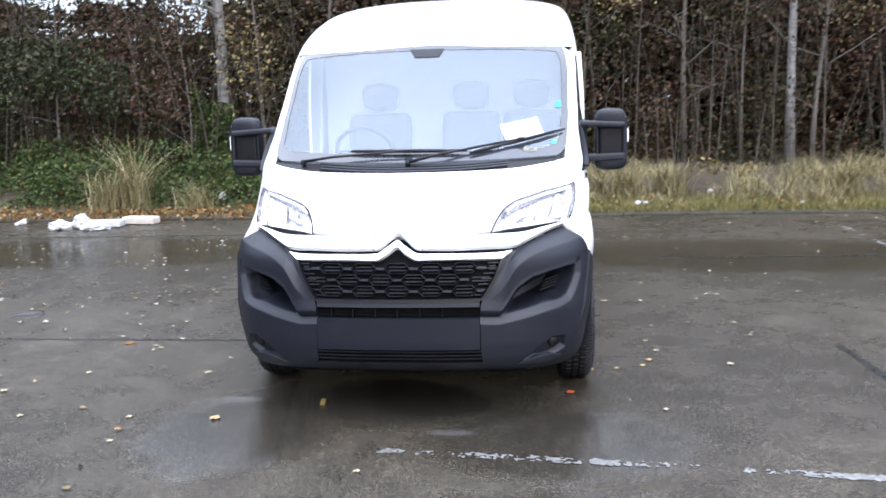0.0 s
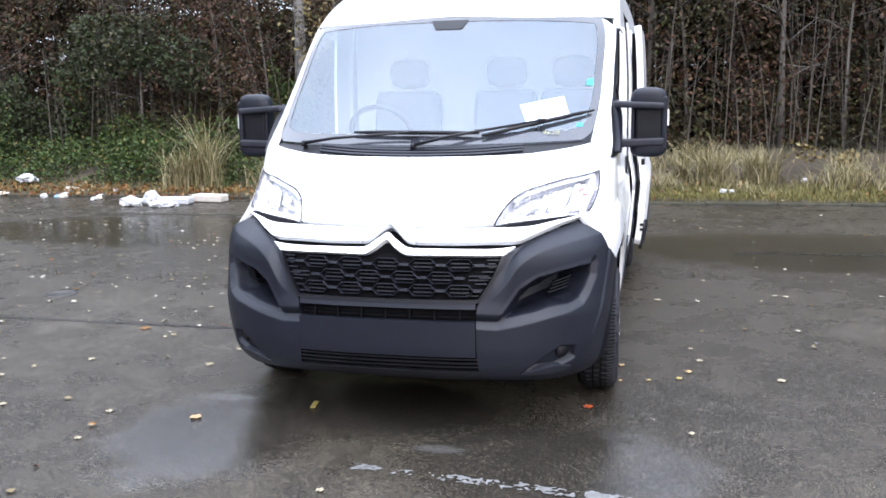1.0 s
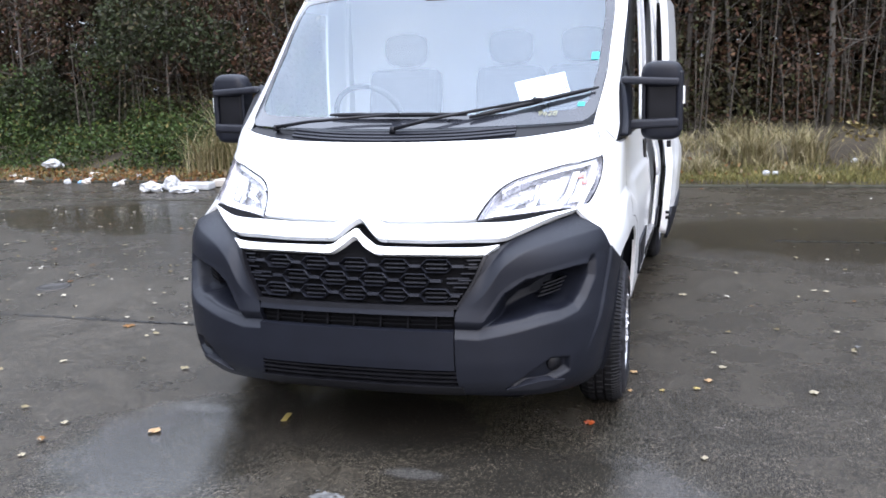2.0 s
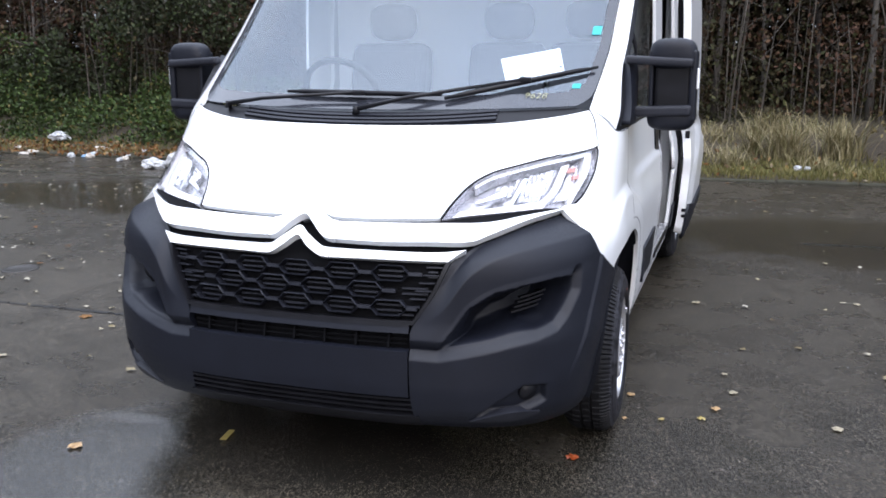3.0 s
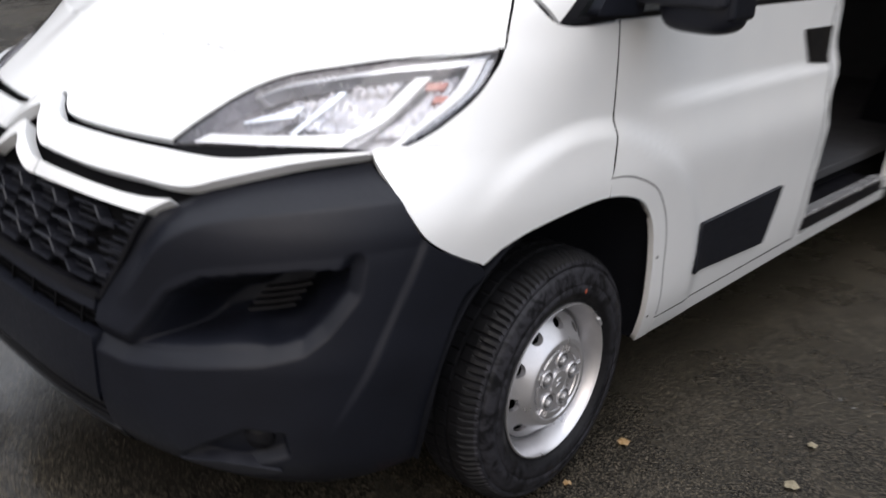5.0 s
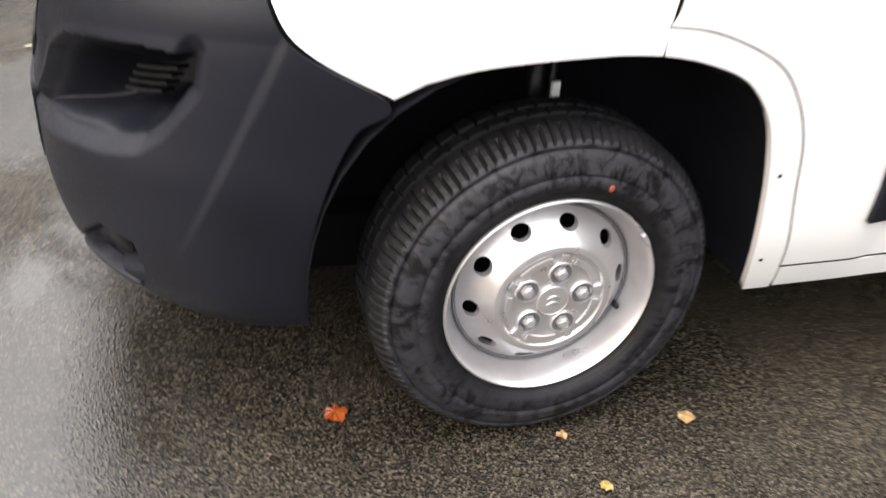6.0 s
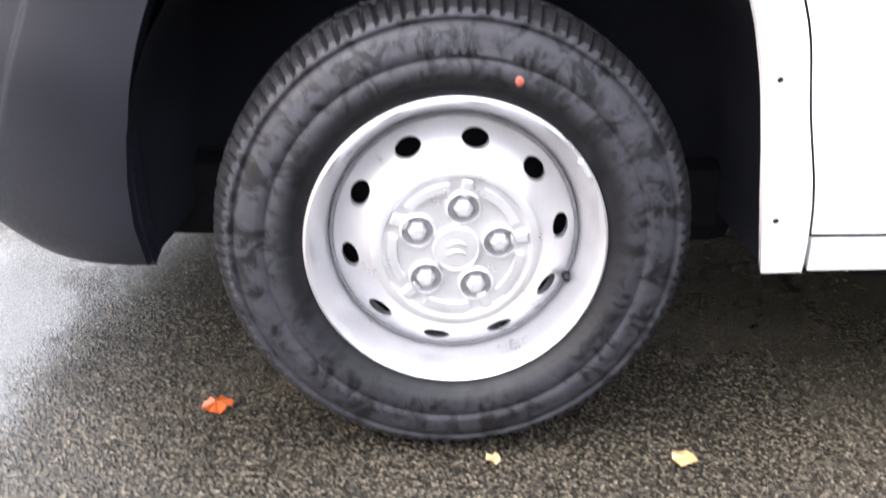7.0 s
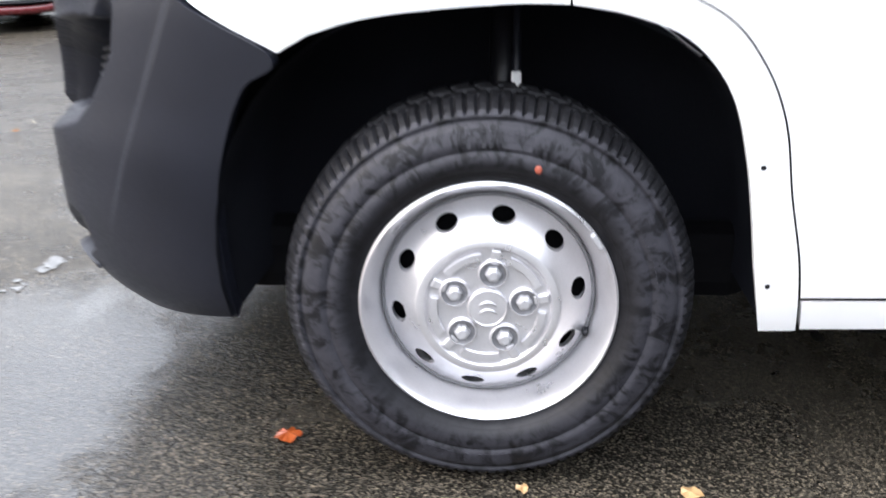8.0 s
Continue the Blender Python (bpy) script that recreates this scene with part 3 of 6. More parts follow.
both("frit_band", [INNER[0], GLASS_EDGE[0]], GLASS_EDGE, [INNER[-1], GLASS_EDGE[-1]], INNER, M["frit"], van, nu=4, nv=24, off=-0.0015, gap=0.0, thick=0.002)
panel("mirror_mount", [X(-0.072, 1.957), X(0.085, 1.957)], [X(0.085, 1.957), X(0.115, 2.012)], [X(-0.11, 2.012), X(0.115, 2.012)], [X(-0.072, 1.957), X(-0.11, 2.012)], M["plastic_smooth"], van, 8, 4, off=0.0, gap=0.0, thick=0.006, label="dark sensor housing behind the glass")
PILLAR = [Y(0.785, 1.25), Y(1.01, 1.47), Y(1.18, 1.61), Y(1.36, 1.775), Y(1.56, 1.95)]
both("a_pillar", [X(0.877, 1.333), Y(0.785, 1.25)], PILLAR, [X(0.872, 2.010), Y(1.56, 1.95)], [X(0.877, 1.333), X(0.882, 1.39), X(0.897, 1.5), X(0.904, 1.64), X(0.897, 1.945), X(0.872, 2.010)], M["white"], van, nu=14, nv=30, gap=0.002)


def build_roof():
    nf, nz = 120, 26
    f = np.linspace(-1, 1, nf + 1)
    rows = []
    for j in range(nz + 1):
        t = j / nz
        smax = lambda z: 1 + REAR - NOSE(z) - WRAP(z)  # noqa: E731
        base = 2.016 + 0.084 * smooth01(0.28, 0.40, np.abs(f)) + 0.02 * smooth01(0.12, 0.0, np.abs(f))
        z = base + (2.5 - base) * (1 - (1 - t) ** 1.6)
        s = np.sign(f) * (np.abs(f) ** 1.25) * smax(z)
        p = skin(s, z)
        rows.append(p)
    pos = np.array(rows)
    w = nf + 1
    verts = list(pos.reshape(-1, 3))
    faces = [(j * w + i, j * w + i + 1, (j + 1) * w + i + 1, (j + 1) * w + i) for j in range(nz) for i in range(nf)]
    top = list(range(nz * w, (nz + 1) * w))
    for i in range(nf // 2):
        faces.append((top[i], top[i + 1], top[nf - i - 1], top[nf - i])) if i < nf // 2 - 1 else faces.append((top[i], top[i + 1], top[nf - i]))
    mesh_part("roof", verts, faces, M["white"], van)


build_roof()

# wings, doors and sides
both("fender", [Y(0.521, 0.752), Y(0.60, 0.790), Y(0.70, 0.812), Y(0.87, 0.826), Y(0.965, 0.825)],
     [Y(0.965, 0.825), Y(0.975, 0.90), Y(0.997, 1.011), Y(0.998, 1.14), Y(0.99, 1.245)],
     [X(0.877, 1.333), Y(0.785, 1.25), Y(0.99, 1.245)],
     [Y(0.521, 0.752), Y(0.357, 0.850), Y(0.327, 1.000), Y(0.396, 1.016), Y(0.477, 1.051), Y(0.576, 1.114), Y(0.654, 1.199), X(0.912, 1.265), X(0.877, 1.333)],
     M["white"], van, nu=30, nv=50, gap=0.003)
ARCH_REAR = [Y(0.965, 0.825), Y(1.045, 0.811), Y(1.136, 0.775), Y(1.201, 0.70), Y(1.235, 0.60), Y(1.255, 0.50), Y(1.272, 0.40), Y(1.298, 0.288)]
SEAM = [Y(0.965, 0.874), Y(1.06, 0.862), Y(1.18, 0.812), Y(1.245, 0.742), Y(1.286, 0.655), Y(1.310, 0.54), Y(1.335, 0.44), Y(1.35, 0.36)]
both("arch_strip", [Y(0.965, 0.825), Y(0.965, 0.874)], SEAM + [Y(1.36, 0.292)], [Y(1.298, 0.288), Y(1.36, 0.292)], ARCH_REAR, M["white"], van, nu=6, nv=40, gap=0.0015, label="white wheel-arch edge with small fixing screws")
both("sill", [Y(1.362, 0.294), Y(2.3, 0.33), Y(3.25, 0.345)], [Y(3.25, 0.345), Y(3.25, 0.395)], [Y(1.352, 0.358), Y(2.3, 0.385), Y(3.25, 0.395)], [Y(1.362, 0.294), Y(1.352, 0.358)], M["white"], van, nu=24, nv=5)
both("door", [Y(1.352, 0.362), Y(1.8, 0.374), Y(2.29, 0.389)], [Y(2.29, 0.389), Y(2.29, 1.25)], [Y(0.992, 1.25), Y(1.5, 1.25), Y(2.29, 1.25)],
     SEAM[::-1] + [Y(0.978, 0.90), Y(0.999, 1.011), Y(1.0, 1.14), Y(0.992, 1.25)], M["white"], van, nu=36, nv=60, gap=0.003)
both("door_window", [Y(0.80, 1.262), Y(1.4, 1.262), Y(2.0, 1.262)], [Y(2.0, 1.262), Y(2.0, 1.95)], [Y(1.58, 1.95), Y(2.0, 1.95)], [Y(0.80, 1.262), Y(1.02, 1.47), Y(1.19, 1.61), Y(1.38, 1.775), Y(1.58, 1.95)], M["side_glass"], van, nu=20, nv=20, off=-0.008, thick=0.004, label="clear door glass")
both("window_seal", [Y(0.79, 1.25), Y(2.03, 1.25)], [Y(2.03, 1.25), Y(2.03, 1.264)], [Y(0.80, 1.264), Y(2.03, 1.264)], [Y(0.79, 1.25), Y(0.80, 1.264)], M["plastic_smooth"], van, nu=24, nv=2, thick=0.01, gap=0.0)
both("window_seal", [PILLAR[0], PILLAR[0] + (0.0, 0.035, 0.0)], [p + np.array((0.0, 0.035, 0.0)) for p in PILLAR], [PILLAR[-1], PILLAR[-1] + (0.0, 0.035, 0.0)], PILLAR, M["plastic_smooth"], van, nu=2, nv=24, thick=0.01, gap=0.0, off=-0.002)
both("window_post", [Y(1.22, 1.262), Y(1.245, 1.262)], [Y(1.245, 1.262), Y(1.245, 1.63)], [Y(1.22, 1.62), Y(1.245, 1.63)], [Y(1.22, 1.262), Y(1.22, 1.62)], M["plastic_smooth"], van, nu=2, nv=12, thick=0.01, gap=0.0, off=-0.002)
both("b_pillar", [Y(2.296, 0.38), Y(2.34, 0.38)], [Y(2.34, 0.38), Y(2.34, 2.1)], [Y(2.0, 2.1), Y(2.34, 2.1)], [Y(2.296, 0.38), Y(2.296, 1.25), Y(2.005, 1.265), Y(2.005, 2.1)], M["white"], van, nu=6, nv=40, curved=False)
both("window_frame", [Y(1.57, 1.955), Y(2.0, 1.955)], [Y(2.0, 1.955), Y(2.0, 2.1)], [Y(1.70, 2.1), Y(2.0, 2.1)], [Y(1.57, 1.955), Y(1.70, 2.1)], M["white"], van, nu=8, nv=8, gap=0.0)
both("side_panel", [Y(3.18, 0.82), Y(4.3, 0.82), Y(5.24, 0.82)], [Y(5.24, 0.82), Y(5.24, 2.1)], [Y(3.18, 2.1), Y(4.3, 2.1), Y(5.24, 2.1)], [Y(3.18, 0.82), Y(3.18, 2.1)], M["white"], van, nu=24, nv=24)
both("side_panel", [Y(3.18, 0.40), Y(3.86, 0.40)], [Y(3.86, 0.40), Y(3.93, 0.62), Y(4.06, 0.815)], [Y(3.18, 0.815), Y(4.06, 0.815)], [Y(3.18, 0.40), Y(3.18, 0.815)], M["white"], van, nu=12, nv=12)
both("side_panel", [Y(4.76, 0.40), Y(5.24, 0.40)], [Y(5.24, 0.40), Y(5.24, 0.815)], [Y(4.56, 0.815), Y(5.24, 0.815)], [Y(4.76, 0.40), Y(4.69, 0.62), Y(4.56, 0.815)], M["white"], van, nu=12, nv=12)
panel("side_panel", [Y(2.345, 0.40), Y(3.25, 0.40)], [Y(3.25, 0.40), Y(3.25, 2.1)], [Y(2.345, 2.1), Y(3.25, 2.1)], [Y(2.345, 0.40), Y(2.345, 2.1)], M["white"], van, 16, 24, mirror=True)
panel("sliding_door", [Y(3.45, 0.36), Y(4.1, 0.36), Y(4.77, 0.36)], [Y(4.77, 0.36), Y(4.77, 2.08)], [Y(3.45, 2.08), Y(4.1, 2.08), Y(4.77, 2.08)], [Y(3.45, 0.36), Y(3.45, 2.08)], M["white"], van, 16, 36, off=0.088, thick=0.05, label="white sliding door slid open to the rear")
panel("sliding_door_trim", [Y(3.47, 0.33), Y(4.76, 0.33)], [Y(4.76, 0.33), Y(4.76, 0.52)], [Y(3.47, 0.52), Y(4.76, 0.52)], [Y(3.47, 0.33), Y(3.47, 0.52)], M["plastic"], van, 12, 5, off=0.105, thick=0.02)
panel("door_handle", [Y(3.84, 1.04), Y(4.00, 1.03)], [Y(4.00, 1.03), Y(4.05, 1.13), Y(4.00, 1.235)], [Y(3.84, 1.225), Y(4.00, 1.235)], [Y(3.84, 1.04), Y(3.79, 1.13), Y(3.84, 1.225)], M["plastic_smooth"], van, 4, 8, off=0.099, thick=0.012, label="black recessed pull handle")
part("door_inner_frame", box((0.075, 0.09, 1.66), (0.948, 3.50, 1.22), 0.012, 2), M["white"], van, "white inner frame of the sliding door")
part("door_seal", box((0.06, 0.06, 1.64), (1.013, 3.51, 1.21), 0.01), M["void"], van)
# two added dark sheets that stand for the shade inside the load space
part("load_shade_sheet", box((0.02, 2.85, 1.5), (-0.93, 3.78, 1.30), 0.004), M["dash"], van, "added dark sheet standing for shade in the load space")
part("load_shade_sheet", box((1.8, 0.02, 1.9), (0, REAR - 0.03, 1.45), 0.004), M["dash"], van)
for zz in (1.12, 1.37):
    part("door_latch", box((0.05, 0.03, 0.09), (1.012, 3.475, zz), 0.006), M["plastic_smooth"], van)
for zz in (0.47, 0.51):
    part("door_latch", box((0.03, 0.012, 0.022), (1.091, 3.448, zz), 0.004), M["plastic_smooth"], van)
part("door_latch", box((0.03, 0.014, 0.05), (1.091, 3.446, 1.02), 0.004), M["plastic_smooth"], van)
both("door_trim", [Y(1.50, 0.470), Y(1.99, 0.450)], [Y(1.99, 0.450), Y(2.04, 0.647)], [Y(1.502, 0.631), Y(2.04, 0.647)], [Y(1.50, 0.470), Y(1.502, 0.631)], M["plastic"], van, nu=10, nv=6, off=0.012, thick=0.012, gap=0.0, label="black rubbing strip on the door")
both("rear_trim", [Y(3.3, 0.405), Y(3.84, 0.405)], [Y(3.84, 0.405), Y(3.90, 0.56)], [Y(3.3, 0.56), Y(3.90, 0.56)], [Y(3.3, 0.405), Y(3.3, 0.56)], M["plastic"], van, nu=10, nv=6, off=0.012, thick=0.012, gap=0.0)
part("side_step", box((0.16, 0.82, 0.05), (0.93, 2.755, 0.43), 0.01), M["plastic_smooth"], van, "black step inside the side opening")
part("side_step", box((0.05, 0.82, 0.012), (0.985, 2.755, 0.462), 0.003), M["satin"], van)
for sx in (-1, 1):
    panel("door_handle", [Y(2.13, 1.045), Y(2.27, 1.03)], [Y(2.27, 1.03), Y(2.27, 1.16)], [Y(2.06, 1.16), Y(2.27, 1.16)], [Y(2.13, 1.045), Y(2.06, 1.16)], M["plastic_smooth"], van, 6, 6, off=0.008, thick=0.012, mirror=sx < 0, label="black door handle in its recess")
    for yy, zz in ((1.262, 0.586), (1.296, 0.384)):
        p = Y(yy, zz, sx)
        bm = bmesh.new()
        bmesh.ops.create_uvsphere(bm, u_segments=10, v_segments=6, radius=0.0045)
        bmesh.ops.scale(bm, vec=(0.5, 1, 1), verts=bm.verts)
        bmesh.ops.translate(bm, vec=p, verts=bm.verts)
        part("screw", bm, M["void"], van, smooth=True)


def seal_or_gap_shade(pts, r=0.0036, o=-0.0022):
    """A black line lying in a panel gap, on both sides of the van: rubber round the headlamp, painted groove shade
    elsewhere.
    """
    f, ln = edge(pts)
    for sx in (1, -1):
        way = []
        for t in np.linspace(0.0, 1.0, max(8, int(ln / 0.02))):
            s, z = f(t)
            p = skin(s, z) + skin_normal(s, z) * o
            way.append(p * (sx, 1, 1))
        mesh_part("seal", *tube_data(way, r, 6), M["void"], van)


# wing and door gaps: the groove's shade drawn as a thin black line
seal_or_gap_shade(SEAM, 0.0031, -0.0023)
seal_or_gap_shade([X(0.484, 0.990), X(0.506, 1.041), X(0.546, 1.092), X(0.601, 1.126), X(0.665, 1.1445), X(0.77, 1.170), X(0.867, 1.191), Y(0.651, 1.196), Y(0.577, 1.115), Y(0.478, 1.053), Y(0.397, 1.018)], 0.0034, -0.003)
seal_or_gap_shade([Y(0.965, 0.874), Y(0.976, 0.90), Y(0.998, 1.011), Y(0.999, 1.14), Y(0.991, 1.247)], 0.0028, -0.0024)
seal_or_gap_shade([Y(1.352, 0.360), Y(1.8, 0.372), Y(2.29, 0.387)], 0.003)
seal_or_gap_shade([Y(2.293, 0.372), Y(2.293, 1.25)], 0.003)
seal_or_gap_shade([X(0.929, 1.201), X(0.912, 1.265), X(0.877, 1.333)], 0.003)


def build_back():
    zs, n = np.linspace(0.38, 2.5, 30), 16
    verts, faces = [], []
    for z in zs:
        for i in range(n + 1):
            verts.append((float(HALF(z)) * (2 * i / n - 1), REAR, z))
    for j in range(len(zs) - 1):
        for i in range(n):
            faces.append((j * (n + 1) + i + 1, j * (n + 1) + i, (j + 1) * (n + 1) + i, (j + 1) * (n + 1) + i + 1))
    mesh_part("rear_panel", verts, faces, M["white"], van)
    part("rear_bumper", box((1.9, 0.14, 0.24), (0, REAR + 0.03, 0.46), 0.04, 3), M["plastic"], van)


build_back()

# front bars and emblem
both("upper_bar", [X(0.13, 0.918), X(0.3, 0.916), X(0.463, 0.919), X(0.56, 0.918), X(0.615, 0.922), X(0.645, 0.934), X(0.711, 0.959), X(0.782, 0.983), X(0.860, 1.000)],
     [X(0.860, 1.000), X(0.862, 1.004)], [X(0.13, 0.971), X(0.276, 0.972), X(0.48, 0.974), X(0.638, 0.975), X(0.757, 0.992), X(0.862, 1.004)], [X(0.13, 0.918), X(0.13, 0.971)], M["white"], van, nu=44, nv=8, off=0.008, thick=0.03, gap=0.001)
both("lower_bar", [X(0.13, 0.864), X(0.3, 0.866), X(0.545, 0.864)], [X(0.545, 0.864), X(0.567, 0.881), X(0.596, 0.899)], [X(0.13, 0.893), X(0.3, 0.892), X(0.5, 0.891), X(0.596, 0.899)], [X(0.13, 0.864), X(0.13, 0.893)], M["white"], van, nu=30, nv=6, off=0.006, thick=0.03, gap=0.001)
def chevron_rise(s, z, p):
    return 0.018 * smooth01(0.125, 0.03, np.abs(p[..., 0]))


for top, low in (((0.971, 0.974, 0.982, 0.997, 1.013), (0.918, 0.920, 0.930, 0.955, 0.978)), ((0.893, 0.894, 0.903, 0.922, 0.945), (0.864, 0.865, 0.872, 0.890, 0.917))):
    xs = (0.128, 0.100, 0.078, 0.042, 0.0)
    tp = [X(-x, z) for x, z in zip(xs, top)] + [X(x, z) for x, z in list(zip(xs, top))[-2::-1]]
    lp = [X(-x, z) for x, z in zip(xs, low)] + [X(x, z) for x, z in list(zip(xs, low))[-2::-1]]
    panel("chevron", lp, [lp[-1], tp[-1]], tp, [lp[0], tp[0]], M["white"], van, 60, 6, off=0.008, thick=0.03, gap=0.0, relief=chevron_rise)
# black sheet: the shade behind the front bars is put into its colour
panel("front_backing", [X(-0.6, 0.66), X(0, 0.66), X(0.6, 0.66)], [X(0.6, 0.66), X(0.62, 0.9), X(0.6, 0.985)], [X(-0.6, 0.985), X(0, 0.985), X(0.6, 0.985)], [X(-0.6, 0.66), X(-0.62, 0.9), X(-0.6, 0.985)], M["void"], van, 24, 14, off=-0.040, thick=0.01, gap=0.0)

# grille of long hexagons
panel("grille_frame", [X(-0.425, 0.650), X(0, 0.648), X(0.425, 0.650)], [X(0.425, 0.650), X(0.44, 0.670)], [X(-0.44, 0.670), X(0, 0.667), X(0.44, 0.670)], [X(-0.425, 0.650), X(-0.44, 0.670)], M["plastic_smooth"], van, 30, 3, off=0.006, gap=0.0, thick=0.03)
both("grille_frame", [X(0.428, 0.655), X(0.44, 0.655)], [X(0.44, 0.655), X(0.508, 0.761), X(0.553, 0.864)], [X(0.538, 0.864), X(0.553, 0.864)], [X(0.428, 0.655), X(0.495, 0.761), X(0.538, 0.864)], M["plastic_smooth"], van, nu=3, nv=16, off=0.004, gap=0.0, thick=0.03)


def hex_cell(cx, cz, hw, hh):
    """One long hexagonal ring that follows the front."""
    rings = []
    for k, o in ((1.0, -0.035), (1.0, -0.004), (0.90, 0.0), (0.86, -0.004), (0.84, -0.035)):
        ring = []
        for ax, az in ((-1, 0), (-0.62, 1), (0.62, 1), (1, 0), (0.62, -1), (-0.62, -1)):
            x = cx + hw * ax * (1 - (1 - k) * hh / hw)
            z = cz + hh * az * k
            p = X(x, z)
            n = skin_normal(s_of(*p), z)
            ring.append(p + n * o)
        rings.append(ring)
    verts = [v for r in rings for v in r]
    faces = [(r * 6 + i, r * 6 + (i + 1) % 6, (r + 1) * 6 + (i + 1) % 6, (r + 1) * 6 + i) for r in range(4) for i in range(6)]
    return verts, faces


 
def half_width(z):
    return float(np.interp(z, [0.665, 0.761, 0.862], [0.425, 0.493, 0.535]))


for row, cz in enumerate((0.708, 0.766, 0.824)):
    lim = half_width(cz) - 0.006
    for k in range(-4, 5):
        cx = (k + 0.5 * (row == 1)) * 0.175
        if abs(cx) - 0.05 > lim:
            continue
        if abs(cx) + 0.066 < lim + 0.01:
            v, f = hex_cell(cx, cz, 0.067, 0.0275)
            mesh_part("grille_cell", v, f, M["plastic_grey"], van, smooth=False)
        x0, x1 = max(cx - 0.045, -lim), min(cx + 0.045, lim)
        if x1 - x0 > 0.02:
            for dz in (-0.009, 0.009):
                lo = [X(x0, cz + dz - 0.003), X(x1, cz + dz - 0.003)]
                hi = [X(x0, cz + dz + 0.003), X(x1, cz + dz + 0.003)]
                panel("grille_slat", lo, [lo[1], hi[1]], hi, [lo[0], hi[0]], M["plastic_grey"], van, 3, 1, off=-0.020, thick=0.01, gap=0.0)
        x0, x1 = cx + 0.064, min(cx + 0.111, lim)
        if x0 > -lim and x1 - x0 > 0.01:
            lo, hi = [X(x0, cz - 0.006), X(x1, cz - 0.006)], [X(x0, cz + 0.006), X(x1, cz + 0.006)]
            panel("grille_link", lo, [lo[1], hi[1]], hi, [lo[0], hi[0]], M["plastic_grey"], van, 3, 2, off=-0.003, thick=0.02, gap=0.0)
for row in range(7):
    z0 = 0.684 + row * 0.027
    lim = half_width(z0)
    for sx in (-1, 1):
        lo, hi = [X(sx * (lim - 0.055), z0), X(sx * lim, z0)], [X(sx * (lim - 0.055), z0 + 0.005), X(sx * lim, z0 + 0.005)]
        if sx < 0:
            lo, hi = lo[::-1], hi[::-1]
        panel("grille_slat", lo, [lo[1], hi[1]], hi, [lo[0], hi[0]], M["plastic_grey"], van, 4, 1, off=-0.012, thick=0.02, gap=0.0)

# bumper
RIM = [q_of(p) for p in (X(0.40, 0.573), X(0.526, 0.567), X(0.60, 0.580), X(0.70, 0.600), X(0.758, 0.615), X(0.837, 0.630), X(0.89, 0.650), X(0.913, 0.682), Y(0.204, 0.75), Y(0.213, 0.80))]
FOG = RIM[1:] + [q_of(p) for p in (X(0.87, 0.797), X(0.80, 0.786), X(0.70, 0.762), X(0.625, 0.715), X(0.56, 0.62))]
LOWPOD = [q_of(p) for p in (X(0.62, 0.318), X(0.72, 0.392), X(0.80, 0.445), X(0.868, 0.437), X(0.865, 0.37), X(0.78, 0.326))]
FACET = keyed((0.40, 0.60), (0.536, 0.706), (0.62, 0.821), (0.70, 0.868), (0.80, 0.893), (0.94, 0.916), (1.05, 0.93))


def chain_far(pts, q, z):
    """Distance from an open chain of segments."""
    best = np.full(q.shape, 9.0)
    for (ax, az), (bx, bz) in zip(pts[:-1], pts[1:]):
        t = np.clip(((q - ax) * (bx - ax) + (z - az) * (bz - az)) / ((bx - ax) ** 2 + (bz - az) ** 2), 0, 1)
        best = np.minimum(best, np.hypot(q - ax - t * (bx - ax), z - az - t * (bz - az)))
    return best


def bumper_shape(s, z, p):
    """Recessed lamp opening with a chamfered rim and sloping floor, a ridge over it, a step before the wheel arch."""
    q = np.abs(s) * 1.3
    x, y = np.abs(p[..., 0]), p[..., 1]
    d = poly_inside(FOG, q, z)
    far = chain_far(RIM, q, z)
    soft = 0.010 + 0.05 * smooth01(0.78, 0.62, q)
    deep = -smooth01(0.0, soft, d) * np.minimum(0.16, 0.030 + 1.9 * far)
    rim = -0.026 * np.clip(1 - far / 0.034, 0, 1) * (d < 0.002) * smooth01(0.0, 0.012, z - 0.50 + 0 * q)
    rim = np.where(d > 0, -0.026, rim)
    low = -0.030 * smooth01(0.0, 0.02, poly_inside(LOWPOD, q, z))
    over = z - FACET(x)
    ridge = np.where(over > 0, 0.014 - 0.42 * np.minimum(over, 0.085), 0.014 - 0.16 * np.minimum(-over, 0.0875))
    ridge = ridge * smooth01(0.46, 0.60, x)
    line = 0.257 + (z - 0.626) * 0.46
    step = 0.010 * smooth01(line - 0.007, line + 0.007, y) * smooth01(0.40, 0.58, z)
    return np.where(d > 0, np.minimum(deep, 0) + rim, rim) + low + ridge + step


BUMP_IN = [X(0.44, 0.283), X(0.430, 0.42), X(0.430, 0.60), X(0.44, 0.655), X(0.508, 0.761), X(0.553, 0.864)]
BUMP_TOP = [X(0.553, 0.864), X(0.567, 0.885), X(0.598, 0.906), X(0.633, 0.927), X(0.711, 0.955), X(0.782, 0.979), X(0.858, 0.997)]
BUMP_OUT = [Y(0.395, 0.276), Y(0.392, 0.389), Y(0.399, 0.505), Y(0.426, 0.612), Y(0.466, 0.700), Y(0.517, 0.750), Y(0.355, 0.848), Y(0.325, 0.997)]
both("bumper_corner", [X(0.44, 0.283), X(0.62, 0.270), X(0.78, 0.258), Y(0.25, 0.262), Y(0.395, 0.276)], BUMP_OUT, BUMP_TOP, BUMP_IN, M["plastic"], van, nu=150, nv=150, relief=bumper_shape, thick=0.03, gap=0.0015, label="black grained plastic bumper corner")
